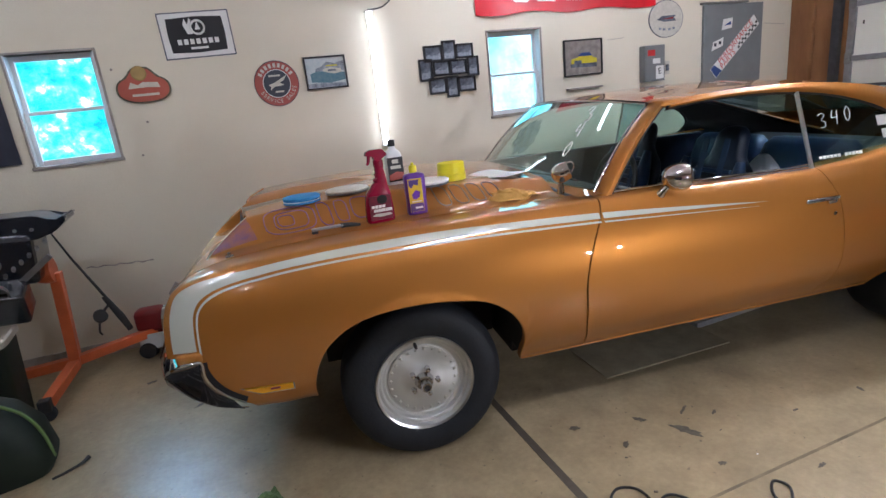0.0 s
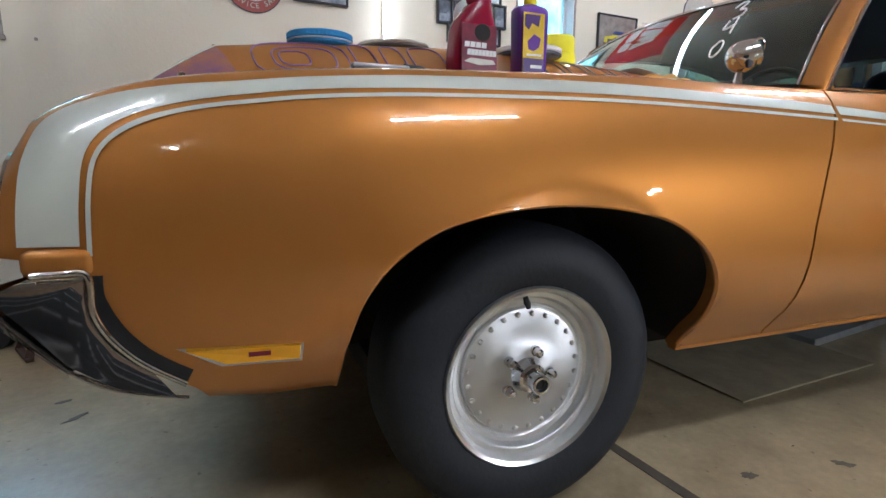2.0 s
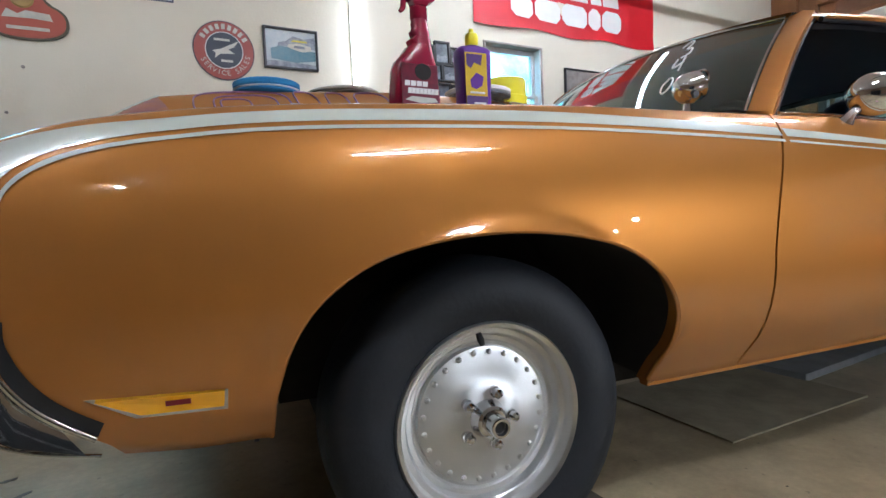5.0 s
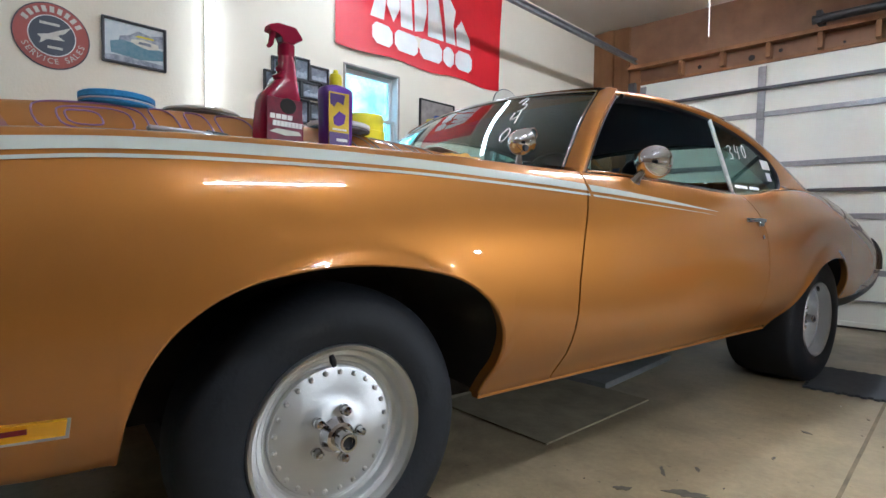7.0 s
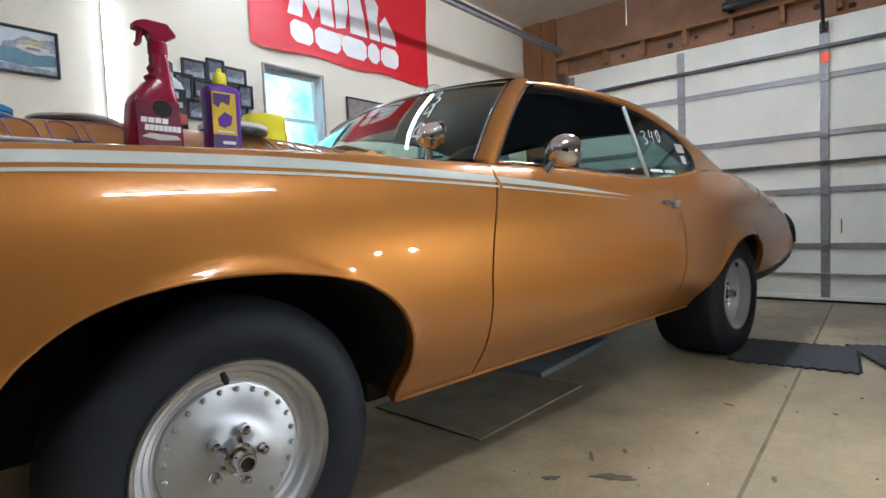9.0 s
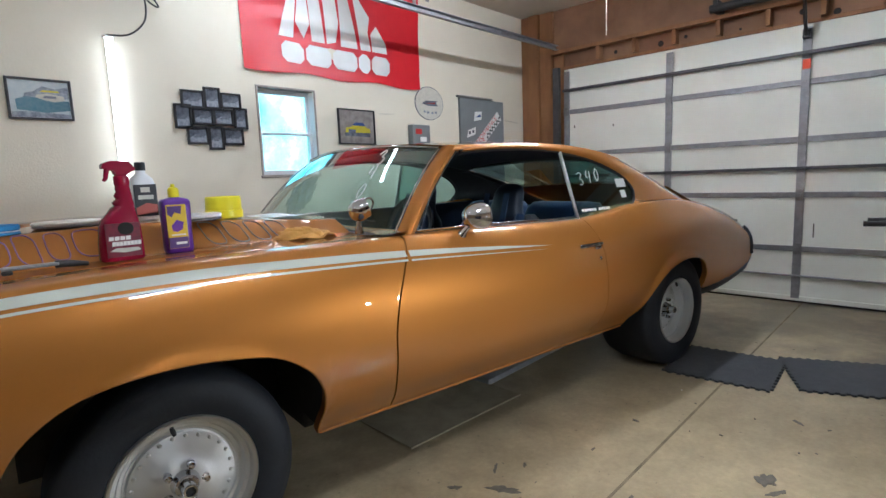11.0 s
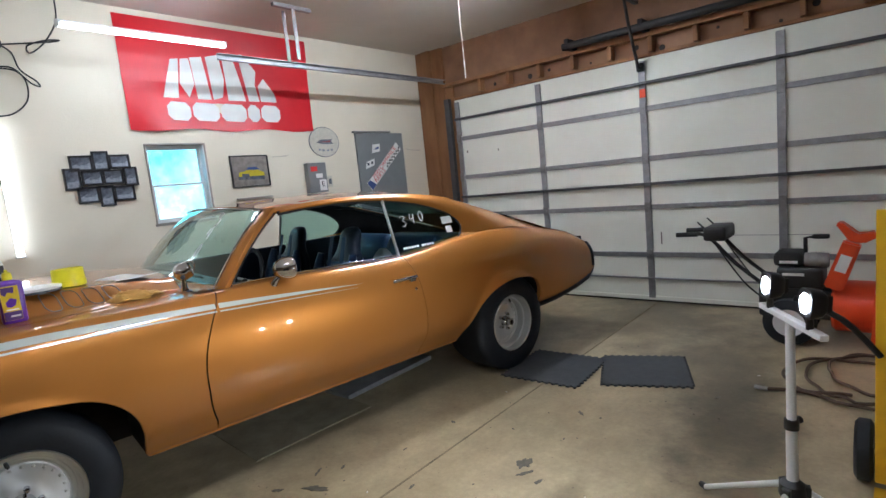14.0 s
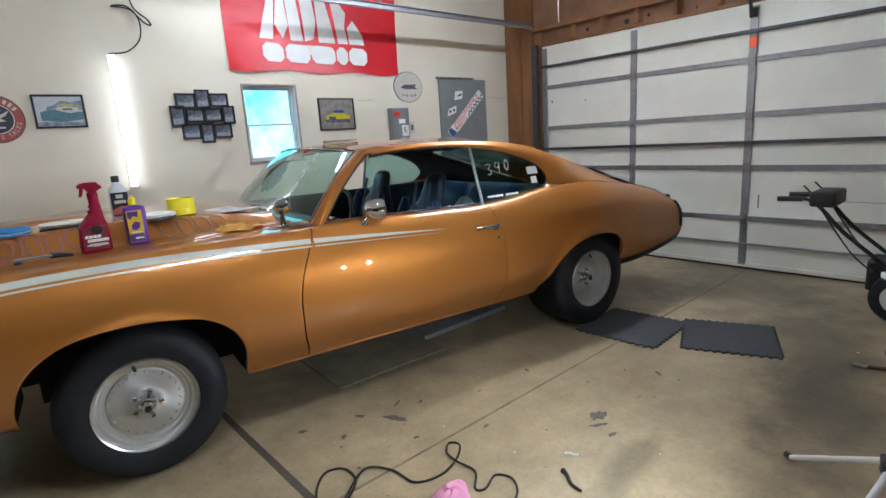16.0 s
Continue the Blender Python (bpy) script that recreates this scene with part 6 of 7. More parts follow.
def outdoors(name, x0, x1, label, colors, scale, strength):
    m = bpy.data.materials.new(name)
    m.use_nodes = True
    n, l = m.node_tree.nodes, m.node_tree.links
    n.remove(n["Principled BSDF"])
    e = n.new("ShaderNodeEmission")
    co = n.new("ShaderNodeTexCoord")
    t = n.new("ShaderNodeTexNoise")
    t.inputs["Scale"].default_value, t.inputs["Detail"].default_value, t.inputs["Roughness"].default_value = scale, 7, 0.68
    l.new(co.outputs["Object"], t.inputs["Vector"])
    r = n.new("ShaderNodeValToRGB")
    r.color_ramp.elements[0].position, r.color_ramp.elements[1].position = 0.36, 0.64
    for i, c in enumerate(colors[:-2]):
        r.color_ramp.elements.new(0.36 + 0.28 * (i + 1) / (len(colors) - 1))
    for el, c in zip(r.color_ramp.elements, colors):
        el.color = (*c, 1)
    l.new(t.outputs["Fac"], r.inputs["Fac"])
    l.new(r.outputs["Color"], e.inputs["Color"])
    e.inputs["Strength"].default_value = strength
    l.new(e.outputs[0], n["Material Output"].inputs["Surface"])
    y = WY + 3.0
    return structure(name, bm_box([(x0, y, -0.5, x1, y + 0.05, 6.5)]), m, label, "backdrop")


outdoors("backdrop_trees", -12, -0.3, "sunlit green trees outside the window", [(0.01, 0.20, 0.25), (0.02, 0.36, 0.40), (0.05, 0.46, 0.40), (0.16, 0.56, 0.52), (0.95, 1.0, 0.80)], 4.6, 1.25)
outdoors("backdrop_yard", -0.3, 12, "bright hazy yard outside the window", [(0.08, 0.45, 0.62), (0.16, 0.60, 0.76), (0.28, 0.74, 0.86), (0.60, 0.92, 1.0)], 0.9, 1.7)
structure("ground", bm_box([(-40, WY + 0.34, -0.25, 40, 60, -0.03)]), mat("lawn", (0.06, 0.10, 0.03), 0.9, var=0.6, scale=3), "grass lawn outside the garage", "ground")

# ---- things on the hood ----


def on_hood(u, v, dz=0.0, turn=0.0):
    return CAR @ Matrix.Translation((u, v, hood_z(u, v) + plateau(u, v) + dz)) @ pose(0, 0, 0, 0, 0, turn)


M_LABD = mat("dark_label_print", (0.10, 0.008, 0.022), 0.3, var=0.6, scale=60, color2=(0.22, 0.012, 0.035))
M_LABY = mat("yellow_label_print", (0.72, 0.50, 0.03), 0.3, var=0.3, scale=60)
M_LABP = mat("violet_label_print", (0.10, 0.05, 0.20), 0.3, var=0.4, scale=60)

spray = thing("spray_bottle", "crimson plastic trigger spray bottle standing on the hood", "spray bottle", on_hood(-0.066, 0.222, 0.001, 8) @ Matrix.Diagonal((1.20, 1.15, 1.05, 1)))
part("bottle", loft([(0.0, 0.046, 0.026, 0, 0.5), (0.006, 0.050, 0.029, 0, 0.5), (0.05, 0.049, 0.029, 0.0, 0.5), (0.10, 0.045, 0.028, 0.001, 0.5), (0.118, 0.041, 0.027, 0.003, 0.55), (0.135, 0.032, 0.025, 0.008, 0.6), (0.15, 0.027, 0.023, 0.012, 0.65), (0.157, 0.022, 0.021, 0.016, 0.7), (0.166, 0.024, 0.021, 0.014, 0.7), (0.176, 0.018, 0.019, 0.018, 0.75), (0.186, 0.020, 0.018, 0.016, 0.75), (0.196, 0.016, 0.017, 0.018, 0.8), (0.205, 0.017, 0.016, 0.017, 0.9), (0.215, 0.015, 0.015, 0.017, 1.0)]), M_REDP, spray, smooth=45)
part("collar", bm_lathe([(0.0165, 0.214), (0.0175, 0.218), (0.0175, 0.24), (0.014, 0.243), (0.0, 0.243)], Matrix.Translation((0.017, 0, 0)), 20), M_REDP, spray, smooth=40)
part("trigger_head", bm_prism([(-0.026, 0.262), (-0.024, 0.276), (-0.006, 0.284), (0.034, 0.284), (0.050, 0.262), (0.047, 0.256), (0.033, 0.252), (0.031, 0.243), (0.003, 0.243), (0.001, 0.258), (-0.008, 0.262)], 0.026, Matrix.Translation((0, -0.013, 0)), bevel=0.002), M_REDP, spray)
part("trigger", bm_tube([(-0.012, 0, 0.262), (-0.015, 0, 0.248), (-0.017, 0, 0.236), (-0.023, 0, 0.228)], [0.007, 0.006, 0.0055, 0.004], 8, smooth_steps=3), M_REDP, spray, smooth=60)
part("label", bm_box([(-0.040, -0.0312, 0.012, 0.038, -0.0295, 0.108)], 0.0006), M_LABD, spray)
for k in range(4):
    part("label_bar", bm_prism([(-0.034 + 0.0125 * k, 0.060), (-0.0235 + 0.0125 * k, 0.060), (-0.0225 + 0.0125 * k, 0.071), (-0.033 + 0.0125 * k, 0.071)], 0.0011, Matrix.Translation((0, -0.0322, 0))), M_WHITE, spray)
for k in range(8):
    part("label_bar", bm_prism([(-0.028 + 0.0082 * k, 0.044), (-0.0208 + 0.0082 * k, 0.044), (-0.0198 + 0.0082 * k, 0.056), (-0.027 + 0.0082 * k, 0.056)], 0.0011, Matrix.Translation((0, -0.0322, 0))), M_WHITE, spray)
part("label_emblem", bm_lathe([(0.0, 0.0012), (0.017, 0.0008), (0.018, 0.0)], Matrix.Translation((0.006, -0.0312, 0.092)) @ FACE, 24), M_DARK, spray)
part("label_picture", bm_prism([(-0.034, 0.030), (-0.02, 0.038), (0.03, 0.036), (0.036, 0.028), (0.0, 0.024)], 0.0008, Matrix.Translation((0, -0.0320, 0))), M_CREAMP, spray)

wax = thing("polish_bottle", "purple plastic polish bottle with yellow cap on the hood", "bottle", on_hood(0.098, 0.245, 0.001, 4) @ Matrix.Diagonal((1.16, 1.12, 1.10, 1)))
part("bottle", loft([(0.0, 0.034, 0.020, 0, 0.5), (0.005, 0.037, 0.023, 0, 0.5), (0.06, 0.037, 0.023, 0, 0.5), (0.13, 0.039, 0.024, 0.0, 0.5), (0.148, 0.039, 0.024, 0, 0.5), (0.155, 0.034, 0.021, 0, 0.55), (0.159, 0.02, 0.016, 0, 0.7), (0.162, 0.012, 0.012, 0, 1.0)]), M_PURP, wax, smooth=45)
cap = part("cap", bm_lathe([(0.0135, 0.161), (0.0145, 0.164), (0.0145, 0.182), (0.012, 0.188), (0.0055, 0.191), (0.005, 0.199), (0.0, 0.200)], None, 20), M_YPLAS, wax, "yellow flip cap", smooth=40)
part("label", bm_box([(-0.031, -0.0262, 0.012, 0.021, -0.0245, 0.140)], 0.0006), M_LABY, wax)
part("label_panel", bm_prism([(-0.028, 0.136), (-0.028, 0.112), (-0.018, 0.104), (-0.010, 0.118), (0.006, 0.112), (0.010, 0.136)], 0.0009, Matrix.Translation((0, -0.0270, 0))), M_LABP, wax)
part("label_panel", bm_box([(-0.030, -0.0270, 0.013, 0.020, -0.0261, 0.045)]), M_LABP, wax)
part("label_mark", bm_prism([(-0.018, 0.064), (-0.020, 0.080), (-0.005, 0.096), (0.012, 0.088), (0.008, 0.068), (-0.006, 0.060)], 0.0008, Matrix.Translation((0, -0.0270, 0))), M_PURP, wax)
part("label_word", bm_box([(-0.012, -0.0278, 0.024, 0.016, -0.0269, 0.031)]), M_WHITE, wax)
part("label_word", bm_box([(-0.022, -0.0278, 0.050, 0.014, -0.0262, 0.054)]), M_WHITE, wax)

tall = thing("detail_bottle", "pale grey bottle with black and red label on the hood", "bottle", on_hood(0.060, 0.545, 0.001, 6) @ Matrix.Diagonal((1.25, 1.2, 1.0, 1)))
part("bottle", loft([(0.0, 0.030, 0.024, 0, 0.6), (0.005, 0.033, 0.026, 0, 0.6), (0.13, 0.033, 0.026, 0, 0.6), (0.15, 0.028, 0.024, 0, 0.7), (0.168, 0.013, 0.013, 0, 1.0), (0.18, 0.012, 0.012, 0, 1.0)]), M_WPLAS, tall, smooth=45)
part("cap", bm_lathe([(0.014, 0.178), (0.014, 0.205), (0.012, 0.208), (0.0, 0.208)], None, 18), M_BLACK, tall, smooth=40)
part("label", bm_box([(-0.030, -0.0285, 0.015, 0.030, -0.0265, 0.128)], 0.0006), M_FRAMEB, tall)
part("label_panel", bm_prism([(-0.028, 0.02), (0.028, 0.026), (0.028, 0.055), (0.0, 0.062), (-0.028, 0.045)], 0.001, Matrix.Translation((0, -0.0293, 0))), M_BRICKR, tall)
part("label_mark", bm_box([(-0.02, -0.0293, 0.075, 0.02, -0.0284, 0.09), (-0.012, -0.0293, 0.10, 0.012, -0.0284, 0.118)]), M_CREAMP, tall)


def pad(name, label, u, v, r, h, materials, dz=0.0):
    t = thing(name, label, "polishing pad", on_hood(u, v, dz + 0.001))
    z = 0.0
    for nm, m, k in materials:
        part(nm, bm_lathe([(0.0, z), (r - 0.004, z), (r, z + 0.003), (r, z + h * k - 0.003), (r - 0.005, z + h * k), (0.0, z + h * k)], None, 40), m, t, smooth=40)
        z += h * k
    return t


pad("polishing_pad", "round blue foam polishing pad lying on the hood", -0.382, 0.461, 0.082, 0.030, [("backing", M_BLUEF, 0.30), ("layer", M_WPLAS, 0.14), ("foam", M_BLUEF, 0.56)])
pad("polishing_bonnet", "round white wool polishing bonnet lying on the hood", 0.195, 0.425, 0.095, 0.024, [("backing", M_BWP, 0.4), ("wool", M_WHITE, 0.6)])
pad("polishing_bonnet", "crumpled off-white polishing bonnet lying on the hood", -0.175, 0.515, 0.100, 0.018, [("backing", M_STEEL, 0.4), ("wool", M_CREAMP, 0.6)])
sq = thing("paper_sheet", "white paper sheets lying near the windscreen", "paper")
sq.matrix_basis = on_hood(0.56, 0.56, 0.003, -62)
part("sheet", bm_grid([[Vector((-0.15 + 0.03 * i, -0.09 + 0.03 * j, 0.003 + 0.004 * math.sin(i * 0.8))) for i in range(11)] for j in range(7)], thick=0.001), M_WHITE, sq, smooth=60)
yc = thing("applicator_tub", "bright yellow plastic tub standing on the hood", "tub", on_hood(0.327, 0.508, 0.001, 15))
part("tub", bm_lathe([(0.0, 0.0), (0.066, 0.0), (0.069, 0.003), (0.069, 0.030), (0.066, 0.032), (0.065, 0.080), (0.063, 0.084), (0.060, 0.080), (0.059, 0.02), (0.0, 0.018)], None, 36), M_YPLAS, yc, smooth=40)
cl = thing("chamois_cloth", "folded tan chamois cloth lying on the hood corner", "cloth", on_hood(0.530, 0.275, 0.002, -28))
for q, (sx, sy, hz, ang) in enumerate(((0.125, 0.085, 0.010, 0), (0.105, 0.075, 0.022, 14), (0.085, 0.055, 0.032, -10))):
    rows = []
    for i in range(15):
        a, r = 0, i / 14
        row = []
        for j in range(29):
            a = math.tau * j / 28
            k = 1 + 0.12 * math.sin(3 * a + q) + 0.07 * math.sin(7 * a + 2 * q)
            row.append(Matrix.Rotation(radians(ang), 3, "Z") @ Vector((sx * r * k * math.cos(a), sy * r * k * math.sin(a), hz * (1 - r ** 5) + 0.006 * math.sin(5 * a + 9 * r) * r + 0.004 * math.sin(14 * r + q + a))))
        rows.append(row)
    part("fold", bm_grid(rows, thick=0.002), M_TAN, cl, smooth=70)
kn = thing("polisher_handle", "slim grey metal handle tool lying on the hood", "tool", on_hood(-0.255, 0.205, 0.002, 4))
part("bar", bm_box([(-0.10, -0.012, 0.012, 0.03, 0.012, 0.022)], 0.004), M_GALV, kn)
part("grip", bm_tube([(0.02, 0, 0.016), (0.06, 0, 0.014), (0.10, 0, 0.008)], [0.011, 0.010, 0.006], 10), M_BLACK, kn, smooth=60)
part("knob", bm_box([(-0.10, -0.014, 0.0, -0.075, 0.014, 0.012)], 0.004), M_BLACK, kn)
cp = thing("hood_pin", "small chrome hood pin", "hood pin", on_hood(-0.683, 0.19, 0.001))
part("pin", bm_lathe([(0.0, 0.018), (0.007, 0.016), (0.008, 0.006), (0.016, 0.003), (0.017, 0.0)], None, 14), M_CHROME, cp, smooth=40)


# lilac and silver outlines on the raised hood flank
def hood_loop(u0, u1, e0, e1, slant, material):
    """A closed rounded outline on the sloping flank; e is the distance from the middle line."""
    pts = []
    cxx, cee, hw, he = (u0 + u1) / 2, (e0 + e1) / 2, abs(u1 - u0) / 2, abs(e1 - e0) / 2
    for a in np.linspace(0, math.tau, 25)[:-1]:
        c, s = math.cos(a), math.sin(a)
        x = cxx + hw * math.copysign(abs(c) ** 0.6, c) + slant * s
        e = cee + he * math.copysign(abs(s) ** 0.6, s)
        v = VC - e
        pts.append((x, v, hood_z(x, v) + plateau(x, v) + 0.0008))
    part("hood_graphic", bm_tube(pts, 0.0024, 5, closed=True), material, hood, smooth=60)


hood_loop(-0.548, -0.335, 0.595, 0.480, 0.020, M_LILAC)
hood_loop(-0.505, -0.365, 0.580, 0.500, 0.014, M_LILAC)
hood_loop(-0.490, -0.425, 0.565, 0.515, 0.010, M_LILAC)
hood_loop(-0.318, -0.268, 0.595, 0.485, 0.018, M_LILAC)
hood_loop(-0.245, -0.195, 0.590, 0.490, 0.012, M_LILAC)
hood_loop(-0.175, -0.090, 0.590, 0.490, 0.012, M_LILAC)
for k in range(4):
    u0 = 0.20 + 0.080 * k
    hood_loop(u0, u0 + 0.058, 0.60, 0.49, 0.016, M_STEEL)

# marker writing on the glass
WT = glass_pt(2.14, 1.20, 0.004)
tilt = math.degrees(math.atan(0.345))
side_m = Matrix.Translation(WT) @ pose(0, 0, 0, 90 - tilt, 0, 0)
STROKES = {"3": [[(-0.9, 0.75), (-0.1, 1.0), (0.5, 0.7), (-0.2, 0.1), (0.5, -0.3), (0.2, -0.9), (-0.7, -0.9)]],
           "4": [[(-0.3, 1.0), (-0.7, 0.0), (0.6, 0.1)], [(0.6, 0.9), (0.2, -1.0)]],
           "0": [[(0.2, 1.0), (-0.5, 0.3), (-0.4, -0.7), (0.1, -0.9), (0.6, -0.2), (0.6, 0.6), (0.2, 1.0), (0.0, 0.8)]]}


def hand_numeral(ch, w, h, r, m):
    for k, s in enumerate(STROKES[ch]):
        part("marker_numeral", bm_tube([m @ Vector((x * w, y * h, 0.001)) for x, y in s], r, 5, smooth_steps=5), M_SCRIPT, car, smooth=60)


for ch, dx in (("3", -0.10), ("4", 0.0), ("0", 0.10)):
    hand_numeral(ch, 0.026, 0.035, 0.0022, side_m @ Matrix.Translation((dx * 0.72 - 0.02, dx * 0.09, 0)))
for k in range(12):
    if k != 6:
        part("marker_bar", bm_box([(-0.115 + 0.021 * k, -0.006 - 0.002 * (k % 2), 0, -0.098 + 0.021 * k, 0.007, 0.0008)], 0, Matrix.Translation(glass_pt(2.10, 1.028, 0.004)) @ pose(0, 0, 0, 90 - tilt, 0, 0)), M_SCRIPT, car)
part("glass_sticker", bm_box([(-0.045, 0.0, 0, 0.045, 0.05, 0.0008)], 0.0, Matrix.Translation(glass_pt(2.40, 1.135, 0.004)) @ pose(0, 0, 0, 90 - tilt, 0, 0)), M_WHITE, car)
part("glass_sticker", bm_box([(-0.028, -0.045, 0, 0.022, 0.0, 0.0008)], 0.0, Matrix.Translation(glass_pt(2.40, 1.118, 0.004)) @ pose(0, 0, 0, 90 - tilt, 0, 0)), M_WHITE, car)
for ch, k, j in (("3", 0.80, 0.21), ("4", 0.58, 0.20), ("0", 0.36, 0.195)):
    p = AB.lerp(AT, k)
    v = p.y + 0.06 + j * 2 * (VC - p.y - 0.06)
    e = abs(v - VC) / (VC - p.y - 0.06)
    q = Vector((p.x - 0.045 - 0.13 * (1 - e * e) * (1 - 0.35 * k), v, p.z + 0.014 + 0.028 * math.sin(math.pi * k) + 0.035 * (1 - e * e) * k))
    hand_numeral(ch, 0.034, 0.046, 0.003, Matrix.Translation(q) @ pose(0, 0, 0, 0, -45, 0) @ pose(0, 0, 0, 0, 0, -66))

# wipers
for v0, v1 in ((1.25, 0.72), (0.72, 0.24)):
    part("wiper", bm_tube([(0.80, v0, 1.052), (0.82, (v0 + v1) / 2, 1.062), (0.85, v1, 1.058)], 0.005, 6, smooth_steps=4), M_BLACK, car, smooth=60)

# ---- floor things by the wall ----
st = thing("engine_stand", "orange tubular engine stand on casters", "engine stand")
part("post", bm_box([(-0.03, -0.03, 0.0, 0.03, 0.03, 0.60)], 0.004, Matrix.Translation((-1.735, 1.76, 0.14)) @ pose(0, 0, 0, 0, 4, 0)), M_ORANGE, st)
for nm, a, b in (("leg", (-1.735, 1.76, 0.16), (-1.30, 1.98, 0.17)), ("leg", (-1.735, 1.76, 0.16), (-2.15, 1.74, 0.15)), ("leg", (-1.735, 1.74, 0.15), (-1.80, 1.36, 0.09))):
    a, b = Vector(a), Vector(b)
    d = b - a
    part(nm, bm_box([(0, -0.03, -0.028, d.length, 0.03, 0.028)], 0.004, Matrix.Translation(a) @ d.to_track_quat("X", "Z").to_matrix().to_4x4()), M_ORANGE, st)
for x, y in ((-1.35, 1.955), (-1.80, 1.34), (-2.12, 1.74)):
    cs = part("caster_fork", bm_box([(x - 0.03, y - 0.03, 0.06, x + 0.03, y + 0.03, 0.13)], 0.006), M_BLACK, st)
    part("caster_wheel", bm_lathe([(0.0, -0.02), (0.035, -0.02), (0.044, -0.012), (0.044, 0.012), (0.035, 0.02), (0.0, 0.02)], Matrix.Translation((x, y, 0.044)) @ FACE, 20), M_TIRE, cs, smooth=40)
part("mount_head", bm_lathe([(0.0, 0.0), (0.075, 0.0), (0.075, 0.05), (0.05, 0.12), (0.0, 0.12)], Matrix.Translation((-1.69, 1.74, 0.76)) @ pose(0, 0, 0, 0, -90, 0), 20), M_ORANGE, st, smooth=40)
M_ENGB = mat("glossy_black_enamel", (0.010, 0.012, 0.018), 0.24, coat=0.6, var=0.4, scale=14, color2=(0.02, 0.024, 0.034), bump=0.15, bump_scale=60)
eng = thing("engine_block", "greasy black engine block bolted to the stand", "engine", pose(-1.80, 1.70, 0.72, 0, 6, 4))
part("block", bm_box([(-0.60, -0.17, 0.02, 0.08, 0.17, 0.30)], 0.03), M_ENGB, eng)
part("oil_pan", bm_prism([(-0.62, 0.28), (-0.60, 0.37), (0.10, 0.40), (0.20, 0.36), (0.24, 0.40), (0.25, 0.37), (0.18, 0.30), (0.08, 0.26)], 0.28, Matrix.Translation((0, -0.14, 0)), bevel=0.012), M_ENGB, eng, smooth=50)
part("cylinder_bank", bm_box([(-0.55, -0.30, -0.06, 0.03, -0.12, 0.13)], 0.02, pose(0, 0, 0, 24, 0, 0)), M_ENGB, eng)
for k in range(7):
    part("bolt", bm_tube([(-0.10 + 0.04 * k, -0.19, 0.06 + 0.035 * k), (-0.10 + 0.04 * k + 0.01, -0.235, 0.055 + 0.035 * k)], 0.010, 8), M_STEEL, eng)
part("gasket_rail", bm_box([(-0.14, -0.195, -0.02, 0.20, -0.17, 0.012)], 0.004, Matrix.Translation((0, 0, 0.05)) @ pose(0, 0, 0, 0, -42, 0)), M_STEEL, eng)
part("core_plug", bm_lathe([(0.0, -0.012), (0.028, -0.01), (0.034, 0.004), (0.038, 0.004)], Matrix.Translation((-0.11, -0.172, 0.15)) @ FACE, 20), M_STEEL, eng, smooth=40)
for k in range(9):
    part("pan_bolt", bm_lathe([(0.0, 0.008), (0.009, 0.007), (0.010, -0.004)], Matrix.Translation((-0.52 + 0.075 * k, -0.143, 0.325)) @ FACE, 10), M_STEEL, eng)
for k in range(4):
    part("cylinder_sleeve", bm_lathe([(0.050, 0.0), (0.050, 0.006), (0.042, 0.006), (0.041, -0.03), (0.0, -0.03)], Matrix.Translation((-0.48 + 0.135 * k, -0.315, 0.02)) @ pose(0, 0, 0, 114, 0, 0), 20), M_STEEL, eng, smooth=40)
rod = thing("fishing_rod", "black fishing rod with spinning reel leaning by the stand", "fishing rod")
part("blank", bm_tube([(-1.80, 2.10, 1.05), (-1.68, 2.05, 0.76), (-1.53, 2.0, 0.44)], [0.004, 0.007, 0.010], 8), M_BLACK, rod, smooth=60)
part("grip", bm_tube([(-1.55, 2.0, 0.47), (-1.48, 1.98, 0.32), (-1.44, 1.96, 0.22)], [0.016, 0.024, 0.018], 10), M_BLACK, rod, smooth=60)
part("reel", bm_lathe([(0.0, -0.03), (0.035, -0.028), (0.042, 0.0), (0.03, 0.012), (0.03, 0.03), (0.04, 0.04), (0.0, 0.042)], Matrix.Translation((-1.58, 1.93, 0.36)) @ pose(0, 0, 0, 60, 20, 0), 20), M_BLACK, rod, smooth=40)
part("reel_foot", bm_tube([(-1.58, 1.94, 0.37), (-1.535, 1.98, 0.41)], 0.009, 8), M_BLACK, rod)
part("crank", bm_tube([(-1.59, 1.92, 0.34), (-1.60, 1.89, 0.27), (-1.585, 1.88, 0.25)], 0.007, 8), M_BLACK, rod)
jk = thing("floor_jack", "dark red floor jack with white side label near the wall", "floor jack", pose(-1.24, 2.0, 0, 0, 0, -5))
part("frame_side", bm_box([(-0.16, -0.09, 0.06, 0.35, -0.075, 0.17)], 0.008), M_WPLAS, jk)
part("frame_side", bm_box([(-0.16, 0.075, 0.06, 0.35, 0.09, 0.17)], 0.008), M_REDD, jk)
part("power_unit", bm_box([(-0.17, -0.07, 0.17, 0.02, 0.07, 0.33)], 0.035), M_REDD, jk, smooth=50)
part("lift_arm", bm_box([(0.0, -0.04, 0.14, 0.40, 0.04, 0.20)], 0.012), M_BLACK, jk)
for x in (-0.12, 0.30):
    part("wheel", bm_lathe([(0.0, -0.11), (0.05, -0.11), (0.055, -0.1), (0.055, 0.1), (0.05, 0.11), (0.0, 0.11)], Matrix.Translation((x, 0, 0.056)) @ FACE, 20), M_BLACK, jk, smooth=40)
